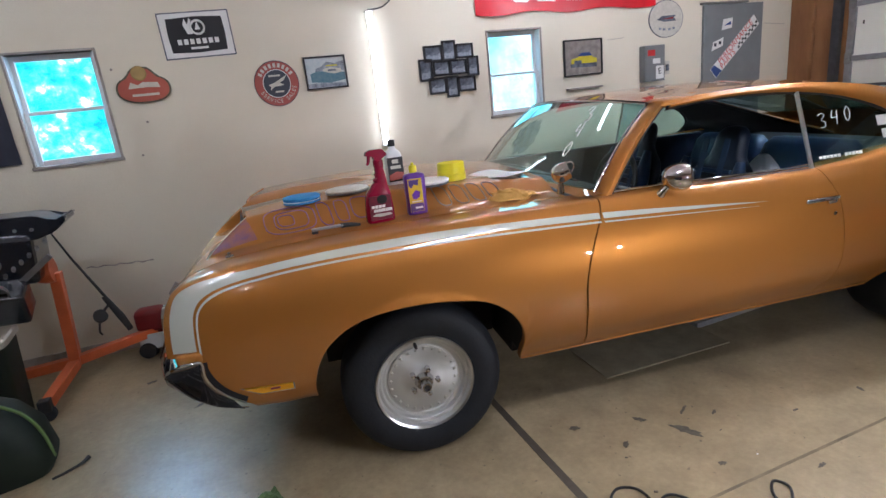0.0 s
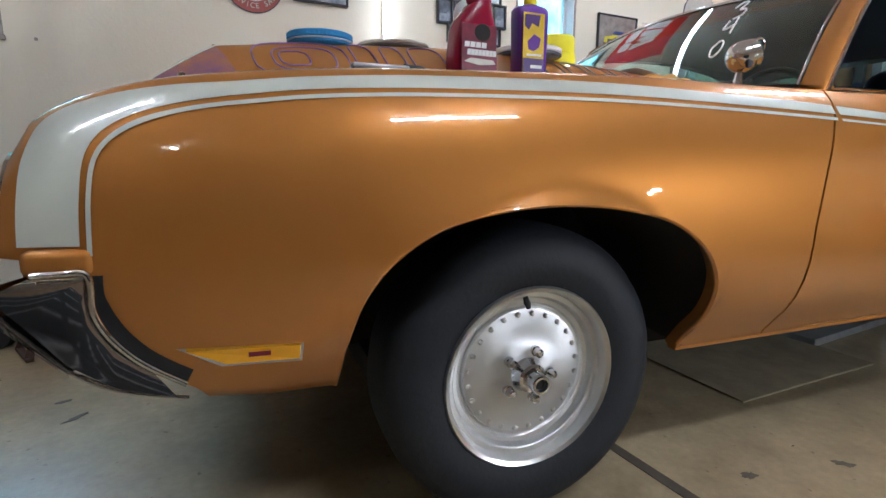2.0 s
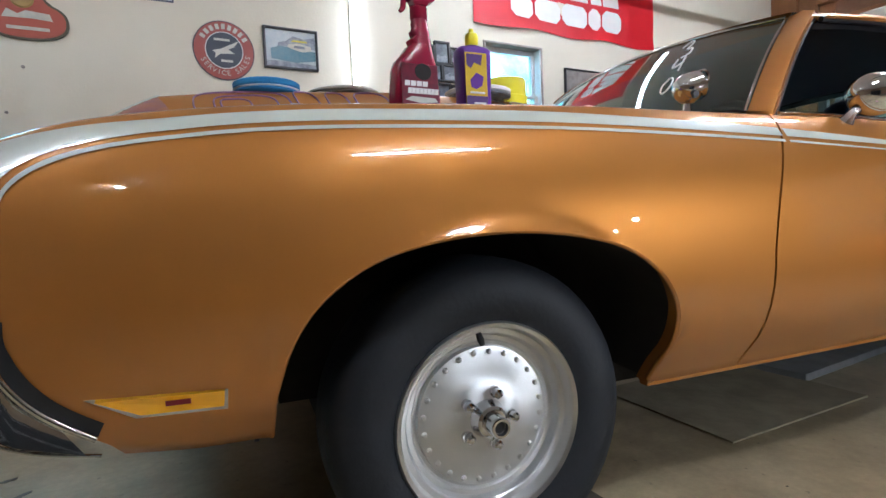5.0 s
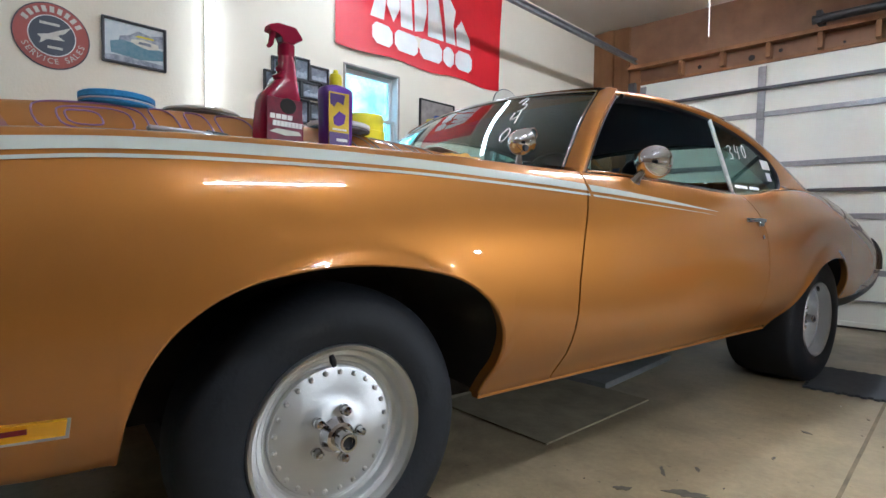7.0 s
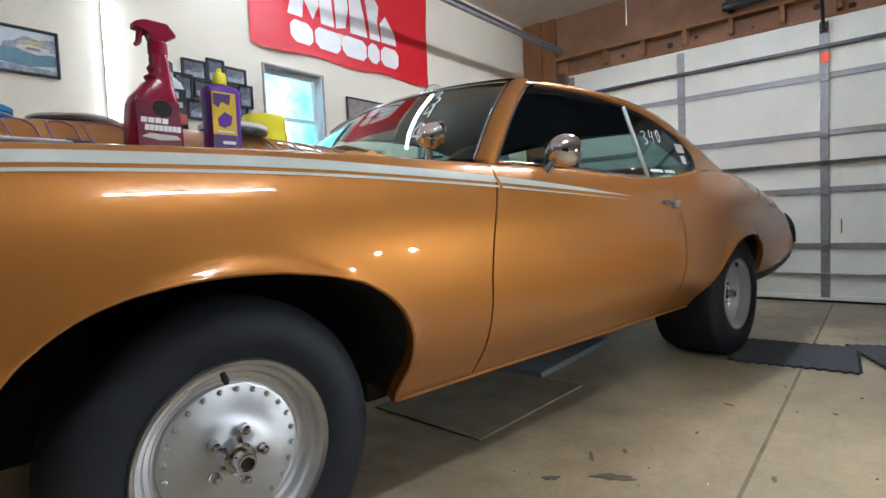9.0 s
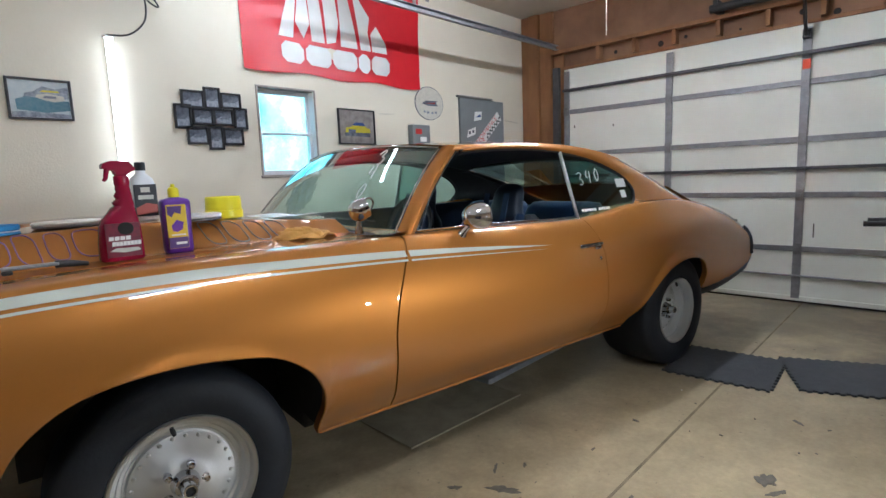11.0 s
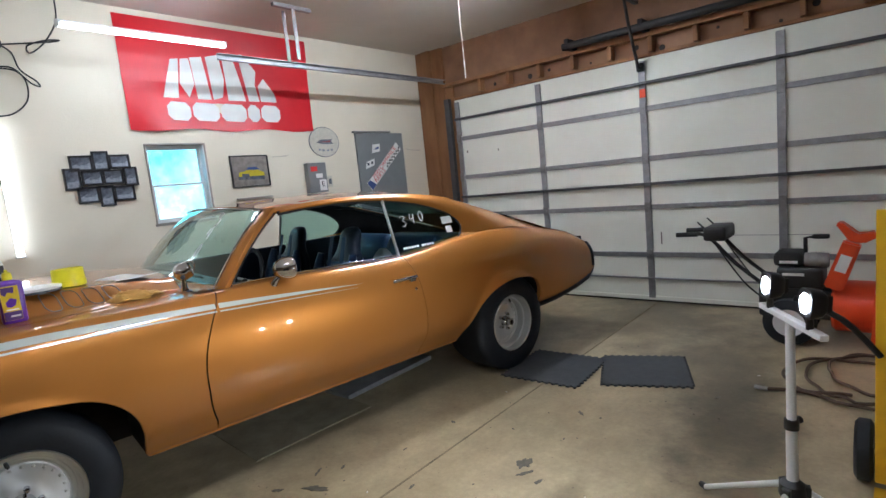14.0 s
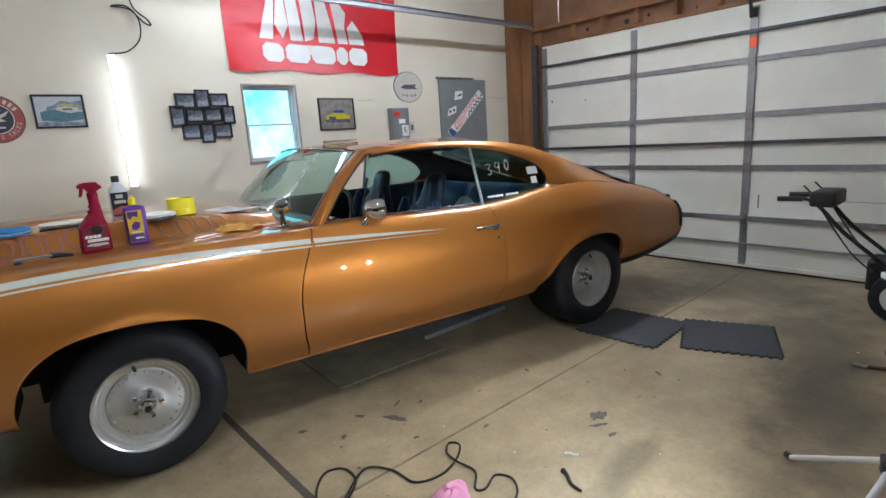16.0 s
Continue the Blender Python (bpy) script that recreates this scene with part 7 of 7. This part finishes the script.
def jack_stand(x, y, turn, h):
    t = thing("jack_stand", "dark brown steel jack stand on the floor", "jack stand", pose(x, y, 0, 0, 0, turn), "jack stands under the nose")
    for sx in (-1, 1):
        for sy in (-1, 1):
            part("leg", bm_tube([(sx * 0.09, sy * 0.09, 0.012), (sx * 0.03, sy * 0.03, h * 0.72)], [0.016, 0.013], 6), M_REDBR, t)
        part("foot_bar", bm_box([(sx * 0.09 - 0.014, -0.105, 0.0, sx * 0.09 + 0.014, 0.105, 0.016)], 0.003), M_REDBR, t)
    part("collar", bm_box([(-0.042, -0.042, h * 0.66, 0.042, 0.042, h * 0.80)], 0.006), M_REDBR, t)
    part("ratchet_post", bm_box([(-0.016, -0.016, h * 0.5, 0.016, 0.016, h)], 0.003), M_STEEL, t)
    part("saddle", bm_box([(-0.05, -0.022, h, 0.05, 0.022, h + 0.014)], 0.004), M_STEEL, t)


M_REDBR = mat("rusty_dark_paint", (0.045, 0.025, 0.02), 0.6, var=0.6, scale=20, color2=(0.09, 0.045, 0.03))
jack_stand(-1.17, 1.80, 20, 0.24)
jack_stand(-0.93, 1.58, -8, 0.20)
cb = thing("cardboard_flap", "small brown cardboard flap leaning on the wall", "cardboard", pose(-1.12, 2.15, 0.36, 0, 38, 0))
part("flap", bm_box([(-0.06, -0.004, -0.05, 0.06, 0.004, 0.05)], 0.001), M_WINF, cb)
part("prop_stick", bm_box([(-0.01, 0.006, -0.46, 0.01, 0.02, 0.0)], 0.001, pose(0, 0, 0, 0, -38, 0)), M_WOOD, cb)

M_LIME = mat("lime_trim", (0.12, 0.20, 0.06), 0.6, var=0.5, scale=14)
bag = thing("equipment_bag", "dark green equipment bag with lime piping on the floor", "bag", pose(-1.86, 0.86, 0, 0, 0, 12))
part("bag_body", loft([(0.0, 0.20, 0.16, 0, 0.5), (0.05, 0.23, 0.18, 0, 0.5), (0.20, 0.22, 0.17, -0.01, 0.55), (0.32, 0.17, 0.14, -0.03, 0.6), (0.40, 0.09, 0.10, -0.06, 0.7), (0.42, 0.02, 0.03, -0.06, 1)]), M_GREEN, bag, smooth=60)
part("piping", bm_tube([(0.22, -0.10, 0.06), (0.205, -0.10, 0.20), (0.15, -0.09, 0.32), (0.03, -0.06, 0.41)], 0.008, 8, smooth_steps=5), M_LIME, bag, smooth=60)
part("carry_strap", bm_tube([(-0.10, -0.12, 0.33), (-0.08, -0.05, 0.47), (-0.02, 0.06, 0.46), (-0.02, 0.12, 0.33)], 0.014, 8, smooth_steps=5), M_BLACK, bag, smooth=60)
bin_ = thing("storage_bin", "dark green plastic bin with tan lid edge", "bin", pose(-2.08, 1.38, 0, 0, 0, 6))
part("bin_body", loft([(0.0, 0.17, 0.15, 0, 0.35), (0.02, 0.18, 0.16, 0, 0.35), (0.50, 0.21, 0.19, 0, 0.35)]), M_GREEN, bin_, smooth=40)
part("bin_rim", loft([(0.50, 0.225, 0.205, 0, 0.35), (0.53, 0.225, 0.205, 0, 0.35), (0.54, 0.215, 0.195, 0, 0.35)]), M_CREAMP, bin_, smooth=40)
pk = thing("chip_wrapper", "crumpled green and orange wrapper on the floor", "wrapper", pose(-0.72, 0.04, 0, 0, 0, 20))
part("wrapper", bm_grid([[Vector((-0.07 + 0.02 * i, -0.045 + 0.018 * j, 0.004 + 0.022 * abs(math.sin(i * 1.9 + j * 2.7)))) for i in range(8)] for j in range(6)], thick=0.001), M_LIME, pk)
part("wrapper_end", bm_box([(-0.09, -0.03, 0.002, -0.07, 0.03, 0.012)], 0.002), M_ORANGE, pk)
wr = thing("short_cable", "short black cable offcut on the floor", "cable")
part("cable", bm_tube([(-1.62, 0.695, 0.008), (-1.56, 0.73, 0.008), (-1.515, 0.765, 0.009), (-1.495, 0.80, 0.012)], [0.006, 0.007, 0.008, 0.011], 8, smooth_steps=4), M_BLACK, wr, smooth=60)

# foam mats with toothed edges
def foam_mat(x, y, turn, size):
    o = []
    n = 11
    for s in range(4):
        for k in range(n):
            t = -size / 2 + size * k / n
            w = size / n
            for tt, d in ((0.1, 0.0), (0.5, 0.0), (0.56, 0.016), (0.94, 0.016)):
                p = Vector((t + tt * w, -size / 2 - d + 0.008, 0))
                o.append((Matrix.Rotation(math.pi / 2 * s, 3, "Z") @ p).xy)
    bm = bmesh.new()
    bot = [bm.verts.new((p[0], p[1], 0.001)) for p in o]
    top = [bm.verts.new((p[0], p[1], 0.0125)) for p in o]
    bm.faces.new(top)
    bm.faces.new(list(reversed(bot)))
    for i in range(len(o)):
        bm.faces.new((bot[i], bot[(i + 1) % len(o)], top[(i + 1) % len(o)], top[i]))
    t = thing("foam_mat", "dark grey interlocking foam floor mat with toothed edges", "floor mat", pose(x, y, 0, 0, 0, turn), "foam mats by the rear wheel")
    part("tile", bm, M_MAT, t)


foam_mat(2.925, -0.675, 3, 0.57)
foam_mat(3.125, -1.245, 22, 0.55)

bdm = thing("cardboard_sheet", "flat grey-green sheet lying on the floor under the car", "sheet", pose(1.42, 0.42, 0, 0, 0, -3))
part("sheet", bm_box([(-0.40, -0.33, 0.001, 0.40, 0.28, 0.008)], 0.002), M_BOARD, bdm)
pln = thing("ramp_plank", "pale grey plank lying on the floor under the car", "plank", pose(2.22, 0.44, 0, 0, 0, 1))
part("plank", bm_box([(-0.42, -0.14, 0.001, 0.45, 0.12, 0.035)], 0.004), mat("pale_grey_board", (0.26, 0.27, 0.27), 0.6, var=0.6, scale=10), pln)

# black cord looping over the floor
fc = thing("extension_cord", "thin black extension cord looped on the floor", "cord")
part("cord", bm_tube([(0.36, -0.86, 0.006), (0.42, -0.66, 0.006), (0.52, -0.55, 0.006), (0.60, -0.585, 0.006), (0.585, -0.70, 0.006), (0.46, -0.80, 0.006), (0.50, -0.76, 0.012), (0.66, -0.66, 0.012), (0.74, -0.75, 0.006), (0.755, -0.885, 0.006), (0.86, -0.93, 0.006), (0.98, -0.90, 0.006), (1.07, -0.83, 0.006), (1.05, -0.78, 0.006), (0.99, -0.83, 0.006), (0.97, -0.92, 0.012), (0.98, -1.02, 0.006), (0.90, -1.10, 0.006), (0.93, -1.13, 0.006), (1.02, -1.10, 0.006), (1.05, -1.17, 0.006), (0.98, -1.25, 0.006), (0.84, -1.28, 0.006)], 0.0052, 6, smooth_steps=6), M_BLACK, fc, smooth=60)
pb = thing("pink_rag", "soft pink rag bunched on the floor", "rag", pose(0.80, -1.06, 0, 0, 0, 10))
part("rag", bm_grid([[Vector((0.10 * r * math.cos(a) * (1 + 0.15 * math.sin(3 * a)), 0.07 * r * math.sin(a) * (1 + 0.1 * math.cos(5 * a)), 0.002 + 0.035 * (1 - r ** 3) + 0.006 * math.sin(4 * a + 8 * r))) for a in np.linspace(0, math.tau, 25)] for r in np.linspace(0.02, 1, 9)], thick=0.002), mat("pink_cloth", (0.75, 0.32, 0.50), 0.9, var=0.3, scale=30), pb, smooth=70)


# unseen dark chest along the wall behind the walkway, added to darken chrome reflections
tc = thing("tool_chest", "tall unseen blue-black chest with drawers, added to darken the bumper's reflection", "tool chest", pose(-1.0, -3.12, 0))
part("carcass", bm_box([(-1.3, -0.25, 0.08, 1.0, 0.22, 1.40)], 0.01), M_BLACK, tc)
for k in range(6):
    for x in (-1.27, -0.62, 0.03):
        dr = part("drawer", bm_box([(x, 0.221, 0.12 + 0.21 * k, x + 0.62, 0.24, 0.31 + 0.21 * k)], 0.006), M_BLACK, tc)
        part("drawer_pull", bm_box([(x + 0.04, 0.241, 0.27 + 0.21 * k, x + 0.58, 0.262, 0.29 + 0.21 * k)], 0.004), M_STEEL, dr)
for x in (-1.2, 0.9):
    for y in (-0.2, 0.17):
        part("caster", bm_lathe([(0.0, -0.02), (0.035, -0.02), (0.04, 0.0), (0.035, 0.02), (0.0, 0.02)], Matrix.Translation((x, y, 0.04)) @ FACE, 16), M_TIRE, tc, smooth=40)


# oil stains, crumbs
def stain(x, y, rx, ry, turn, seed, material):
    random.seed(seed)
    ph = [random.uniform(0, 6.28) for _ in range(4)]
    t = thing("oil_stain", "dark dried oil stain on the concrete", "stain", pose(x, y, 0.0, 0, 0, turn), "stains on the floor")
    o = []
    for a in np.linspace(0, math.tau, 33)[:-1]:
        k = 1 + 0.28 * math.sin(2 * a + ph[0]) + 0.18 * math.sin(5 * a + ph[1]) + 0.12 * math.sin(9 * a + ph[2])
        o.append((rx * k * math.cos(a), ry * k * math.sin(a)))
    bm = bmesh.new()
    f = [bm.verts.new((p[0], p[1], 0.0016)) for p in o]
    g = [bm.verts.new((p[0] * 1.02, p[1] * 1.02, -0.002)) for p in o]
    bm.faces.new(f)
    for i in range(32):
        bm.faces.new((g[i], g[(i + 1) % 32], f[(i + 1) % 32], f[i]))
    part("film", bm, material, t)


for i, (x, y, rx, ry, tn) in enumerate(((1.02, -0.40, 0.055, 0.022, -55), (0.905, -0.24, 0.022, 0.014, -40), (1.725, -1.15, 0.05, 0.03, 20), (1.65, -1.20, 0.04, 0.012, -40), (1.62, -1.29, 0.02, 0.012, 0), (1.12, -0.28, 0.03, 0.008, 30), (1.22, -0.36, 0.02, 0.006, 20), (0.98, -0.62, 0.012, 0.012, 0), (1.28, -0.80, 0.02, 0.007, 20), (2.35, -1.15, 0.025, 0.012, 40), (2.9, -1.75, 0.02, 0.012, 0), (1.52, -0.52, 0.012, 0.006, 0), (0.74, -0.35, 0.018, 0.012, 20), (0.62, -0.15, 0.022, 0.012, 0), (1.9, -0.55, 0.02, 0.008, 60), (-1.31, 1.51, 0.022, 0.016, 0), (-1.0, 1.05, 0.035, 0.01, 30), (-1.05, 1.2, 0.02, 0.01, 0))):
    stain(x, y, rx, ry, tn, 40 + i, M_STAIN)
random.seed(12)
for k in range(30):
    x, y = random.uniform(0.6, 3.6), random.uniform(-1.9, -0.1)
    cr = thing("debris_crumb", "tiny scrap of debris on the concrete", "debris", pose(x, y, 0.001, 0, 0, random.uniform(0, 360)), "crumbs on the floor")
    s = random.uniform(0.003, 0.009)
    part("crumb", bm_box([(-s, -s * 0.5, 0, s, s * 0.5, s * 0.5)], s * 0.15), random.choice((M_STAIN, M_STAIN, M_WHITE, M_JOINT)), cr)
tw = thing("paint_chip", "white curled paint chip on the floor", "debris", pose(1.35, -1.25, 0, 0, 0, -70))
part("chip", bm_tube([(-0.03, 0, 0.006), (-0.01, 0.008, 0.008), (0.01, 0.004, 0.007), (0.03, 0.012, 0.006)], 0.006, 6), M_WHITE, tw)
tk = thing("black_strap", "short black rubber strap on the floor", "strap", pose(1.20, -1.35, 0, 0, 0, 62))
part("strap", bm_tube([(-0.07, -0.01, 0.006), (-0.02, 0.006, 0.006), (0.04, -0.004, 0.006), (0.07, 0.0, 0.008)], [0.006, 0.007, 0.008, 0.013], 8, smooth_steps=4), M_BLACK, tk)

# ---- right side: work light, snow blower, hose, hand truck ----
wl = thing("tripod_work_light", "white tripod work light with two lit heads", "work light", pose(1.55, -2.293, 0))
part("lower_mast", bm_lathe([(0.0, 0.30), (0.0165, 0.30), (0.0165, 0.55), (0.0, 0.55)], None, 18), M_WPLAS, wl, smooth=40)
part("upper_mast", bm_lathe([(0.0, 0.55), (0.0135, 0.55), (0.0135, 0.884), (0.0, 0.884)], None, 18), M_WPLAS, wl, smooth=40)
part("clamp_collar", bm_lathe([(0.0135, 0.535), (0.021, 0.537), (0.021, 0.568), (0.0135, 0.570)], None, 18), M_BLACK, wl, smooth=40)
part("clamp_knob", bm_tube([(0.018, -0.006, 0.552), (0.045, -0.015, 0.552)], [0.006, 0.013], 10), M_BLACK, wl, smooth=60)
part("tripod_hub", bm_lathe([(0.0, 0.295), (0.030, 0.295), (0.040, 0.315), (0.036, 0.350), (0.022, 0.362), (0.017, 0.364)], None, 18), M_BLACK, wl, smooth=40)
for a in (44, 164, 284):
    d = Vector((math.cos(radians(a)), math.sin(radians(a)), 0))
    lg = part("leg", bm_tube([d * 0.03 + Vector((0, 0, 0.335)), d * 0.53 + Vector((0, 0, 0.014))], 0.011, 10), M_WPLAS, wl, smooth=60)
    part("rubber_foot", bm_tube([d * 0.52 + Vector((0, 0, 0.020)), d * 0.555 + Vector((0, 0, 0.013))], 0.013, 10), M_BLACK, lg, smooth=60)
    part("leg_joint", bm_box([(0.015, -0.013, 0.312, 0.050, 0.013, 0.348)], 0.004, pose(0, 0, 0, 0, 0, a)), M_BLACK, lg)
part("crossbar", bm_box([(-0.19, -0.012, -0.010, 0.19, 0.012, 0.010)], 0.004, Matrix.Translation((0, 0, 0.893)) @ pose(0, 0, 0, 0, 0, 32)), M_WPLAS, wl)
for dx, dy in ((0.10, 0.068), (-0.11, -0.062)):
    m = Matrix.Translation((dx, dy, 0.977)) @ pose(0, 0, 0, 0, -86, -52)
    hd = part("lamp_head", loft([(-0.05, 0.035, 0.03, 0, 0.5), (-0.03, 0.05, 0.042, 0, 0.5), (0.01, 0.055, 0.045, 0, 0.5), (0.018, 0.052, 0.042, 0, 0.5)]), M_BLACK, wl, "black lamp head with glowing white lens", smooth=50)
    hd.matrix_basis = m @ Matrix.Diagonal((0.80, 0.74, 0.75, 1))
    part("lens", loft([(0.0185, 0.036, 0.026, 0, 0.8), (0.022, 0.033, 0.023, 0, 0.8)]), M_LEDW, hd)
    for k in range(4):
        part("cooling_fin", bm_box([(-0.030, -0.028 + 0.017 * k, -0.066, 0.030, -0.022 + 0.017 * k, -0.048)], 0.001), M_BLACK, hd)
    part("head_bracket", bm_tube([(dx, dy, 0.900), (dx, dy, 0.945)], 0.010, 8), M_BLACK, wl, smooth=60)
    beam = new("work_beam", bpy.data.lights.new("work_beam", "SPOT"))
    beam.data.energy, beam.data.spot_size, beam.data.spot_blend, beam.data.shadow_soft_size, beam.data.color = 14, radians(140), 1.0, 0.012, (0.98, 0.98, 0.96)
    beam.matrix_world = look((wl.matrix_basis @ m).to_translation() + Vector((-0.025, 0.035, 0)), (0.35, -0.2, 0.45))

sb = thing("snow_blower", "red-orange two-stage snow blower with black engine and handlebars", "snow blower", pose(4.22, -2.02, 0, 0, 0, 0))
for dx in (-0.16, 0.16):
    wv = part("wheel", bm_lathe([(0.10, -0.05), (0.145, -0.05), (0.165, -0.035), (0.165, 0.035), (0.145, 0.05), (0.10, 0.05)], Matrix.Translation((dx, 0.06, 0.165)) @ pose(0, 0, 0, 0, 90, 0), 30), M_TIRE, sb, smooth=40)
    part("rim", bm_lathe([(0.0, -0.03), (0.10, -0.045), (0.105, 0.0), (0.10, 0.045), (0.0, 0.03)], Matrix.Translation((dx, 0.06, 0.165)) @ pose(0, 0, 0, 0, 90, 0), 24), M_WPLAS, wv, smooth=40)
part("chassis", bm_box([(-0.12, -0.20, 0.18, 0.12, 0.26, 0.40)], 0.02), M_BLACK, sb)
part("engine", bm_box([(-0.15, -0.14, 0.40, 0.15, 0.14, 0.56)], 0.03), M_BLACK, sb, smooth=50)
part("fuel_tank", bm_box([(-0.13, -0.02, 0.56, 0.12, 0.16, 0.66)], 0.03), M_DARK, sb, smooth=50)
part("engine_label", bm_box([(-0.134, 0.01, 0.585, -0.131, 0.12, 0.605)]), M_WHITE, sb)
part("engine_label", bm_box([(-0.152, -0.03, 0.50, -0.150, 0.10, 0.52)]), M_WHITE, sb)
part("muffler", bm_lathe([(0.0, -0.07), (0.05, -0.07), (0.055, 0.0), (0.05, 0.07), (0.0, 0.07)], Matrix.Translation((-0.10, -0.10, 0.61)) @ pose(0, 0, 0, 90, 0, 0), 18), M_STEEL, sb, smooth=40)
part("auger_drum", bm_lathe([(0.0, -0.02), (0.16, -0.02), (0.18, 0.0), (0.18, 0.22), (0.0, 0.22)], Matrix.Translation((0, -0.20, 0.27)) @ pose(0, 0, 0, 90, 0, 0), 28), M_SNOW, sb, smooth=40)
part("auger_housing", bm_prism([(-0.72, 0.02), (-0.70, 0.40), (-0.60, 0.47), (-0.42, 0.44), (-0.40, 0.10), (-0.52, 0.02)], 0.62, pose(0.31, 0, 0, 0, 0, 90), bevel=0.008), M_SNOW, sb)
part("discharge_chute", bm_prism([(-0.06, 0.0), (0.055, 0.0), (0.052, 0.34), (-0.052, 0.34)], 0.12, Matrix.Translation((-0.06, -0.19, 0.42)) @ pose(0, 0, 0, 0, 0, 90) @ pose(0, 0, 0, 0, -19, 0), bevel=0.012), M_SNOW, sb)
part("chute_deflector", bm_prism([(-0.12, 0.02), (-0.11, 0.06), (-0.02, 0.035), (0.07, 0.13), (0.10, 0.11), (0.03, 0.0), (-0.05, -0.02)], 0.11, Matrix.Translation((-0.055, -0.31, 0.755)) @ pose(0, 0, 0, 0, 0, 90), bevel=0.008), M_SNOW, sb)
part("chute_label", bm_box([(-0.032, 0.1195, 0.13, 0.032, 0.1225, 0.25)], 0, Matrix.Translation((-0.06, -0.19, 0.42)) @ pose(0, 0, 0, 0, 0, 90) @ pose(0, 0, 0, 0, -19, 0)), M_WHITE, sb)
part("chute_crank", bm_tube([(-0.05, -0.03, 0.44), (-0.05, -0.03, 0.76), (-0.05, -0.10, 0.77)], 0.014, 8), M_BLACK, sb)
part("crank_grip", bm_box([(-0.075, -0.17, 0.755, -0.025, -0.07, 0.785)], 0.008), M_BLACK, sb)
for dx in (-0.14, 0.14):
    part("handlebar", bm_tube([(dx, 0.14, 0.36), (dx, 0.40, 0.58), (dx, 0.56, 0.76), (dx, 0.66, 0.81), (dx, 0.80, 0.80)], 0.014, 8, smooth_steps=3), M_BLACK, sb, smooth=60)
    part("hand_grip", bm_tube([(dx, 0.66, 0.805), (dx, 0.82, 0.80)], 0.02, 10), M_BLACK, sb, smooth=60)
    part("clutch_lever", bm_tube([(dx, 0.60, 0.84), (dx, 0.66, 0.90)], 0.007, 6), M_BLACK, sb)
    part("control_cable", bm_tube([(dx + 0.02, 0.54, 0.72), (dx + 0.03, 0.36, 0.44), (dx, 0.22, 0.32)], 0.006, 6, smooth_steps=4), M_BLACK, sb)
part("control_panel", bm_box([(-0.16, 0.46, 0.75, 0.16, 0.62, 0.86)], 0.02, pose(0, 0, 0, 0, 0, 0)), M_BLACK, sb, smooth=50)
part("skid", bm_box([(-0.32, -0.72, 0.0, -0.305, -0.48, 0.08)], 0.002), M_STEEL, sb)
part("stick_rod", bm_tube([(-0.03, 0.55, 0.78), (-0.03, -0.10, 0.78)], 0.0025, 6), M_STEEL, sb)

hs = thing("air_hose", "brown rubber air hose coiled on the floor", "hose")
pts = [(3.12, -1.96, 0.012), (3.16, -2.08, 0.012)]
for k in range(58):
    a = k * 0.34 + 2.6
    r = 0.30 + 0.16 * math.sin(k * 0.29)
    pts.append((3.42 + 0.16 * math.sin(k * 0.11) + r * 1.1 * math.cos(a), -2.36 + 0.9 * r * math.sin(a), 0.012 + 0.008 * (k % 3)))
part("hose", bm_tube(pts, 0.0095, 8, smooth_steps=3), M_HOSE, hs, smooth=60)
part("fitting", bm_tube([(3.13, -1.90, 0.012), (3.12, -1.97, 0.012)], 0.013, 8), M_STEEL, hs)

ht = thing("hand_truck", "yellow steel hand truck with black wheels", "hand truck", pose(2.25, -2.50, 0, 0, 0, 0))
for dy in (0.0, -0.34):
    part("upright", bm_box([(-0.018, dy - 0.018, 0.05, 0.018, dy + 0.018, 1.15)], 0.004), M_YEL, ht)
    wv = part("wheel", bm_lathe([(0.05, -0.03), (0.11, -0.032), (0.128, -0.02), (0.128, 0.02), (0.11, 0.032), (0.05, 0.03)], Matrix.Translation((0.10, dy + 0.055 if dy == 0 else dy - 0.055, 0.128)) @ FACE, 28), M_TIRE, ht, smooth=40)
    part("rim", bm_lathe([(0.0, -0.028), (0.05, -0.03), (0.052, 0.03), (0.0, 0.028)], Matrix.Translation((0.10, dy + 0.055 if dy == 0 else dy - 0.055, 0.128)) @ FACE, 20), M_STEEL, wv, smooth=40)
for z in (0.20, 0.50, 0.80, 1.10):
    part("crossbar", bm_box([(-0.012, -0.322, z - 0.015, 0.012, -0.019, z + 0.015)], 0.003), M_YEL, ht)
part("toe_plate", bm_box([(-0.25, -0.36, 0.004, 0.02, 0.02, 0.012)], 0.002), M_YEL, ht)
part("axle", bm_tube([(0.10, 0.07, 0.128), (0.10, -0.41, 0.128)], 0.010, 8), M_STEEL, ht)
part("strap", bm_tube([(-0.04, 0.28, 0.80), (-0.03, 0.12, 0.72), (-0.02, 0.0, 0.58)], 0.012, 8, smooth_steps=4), M_BLACK, ht, smooth=60)
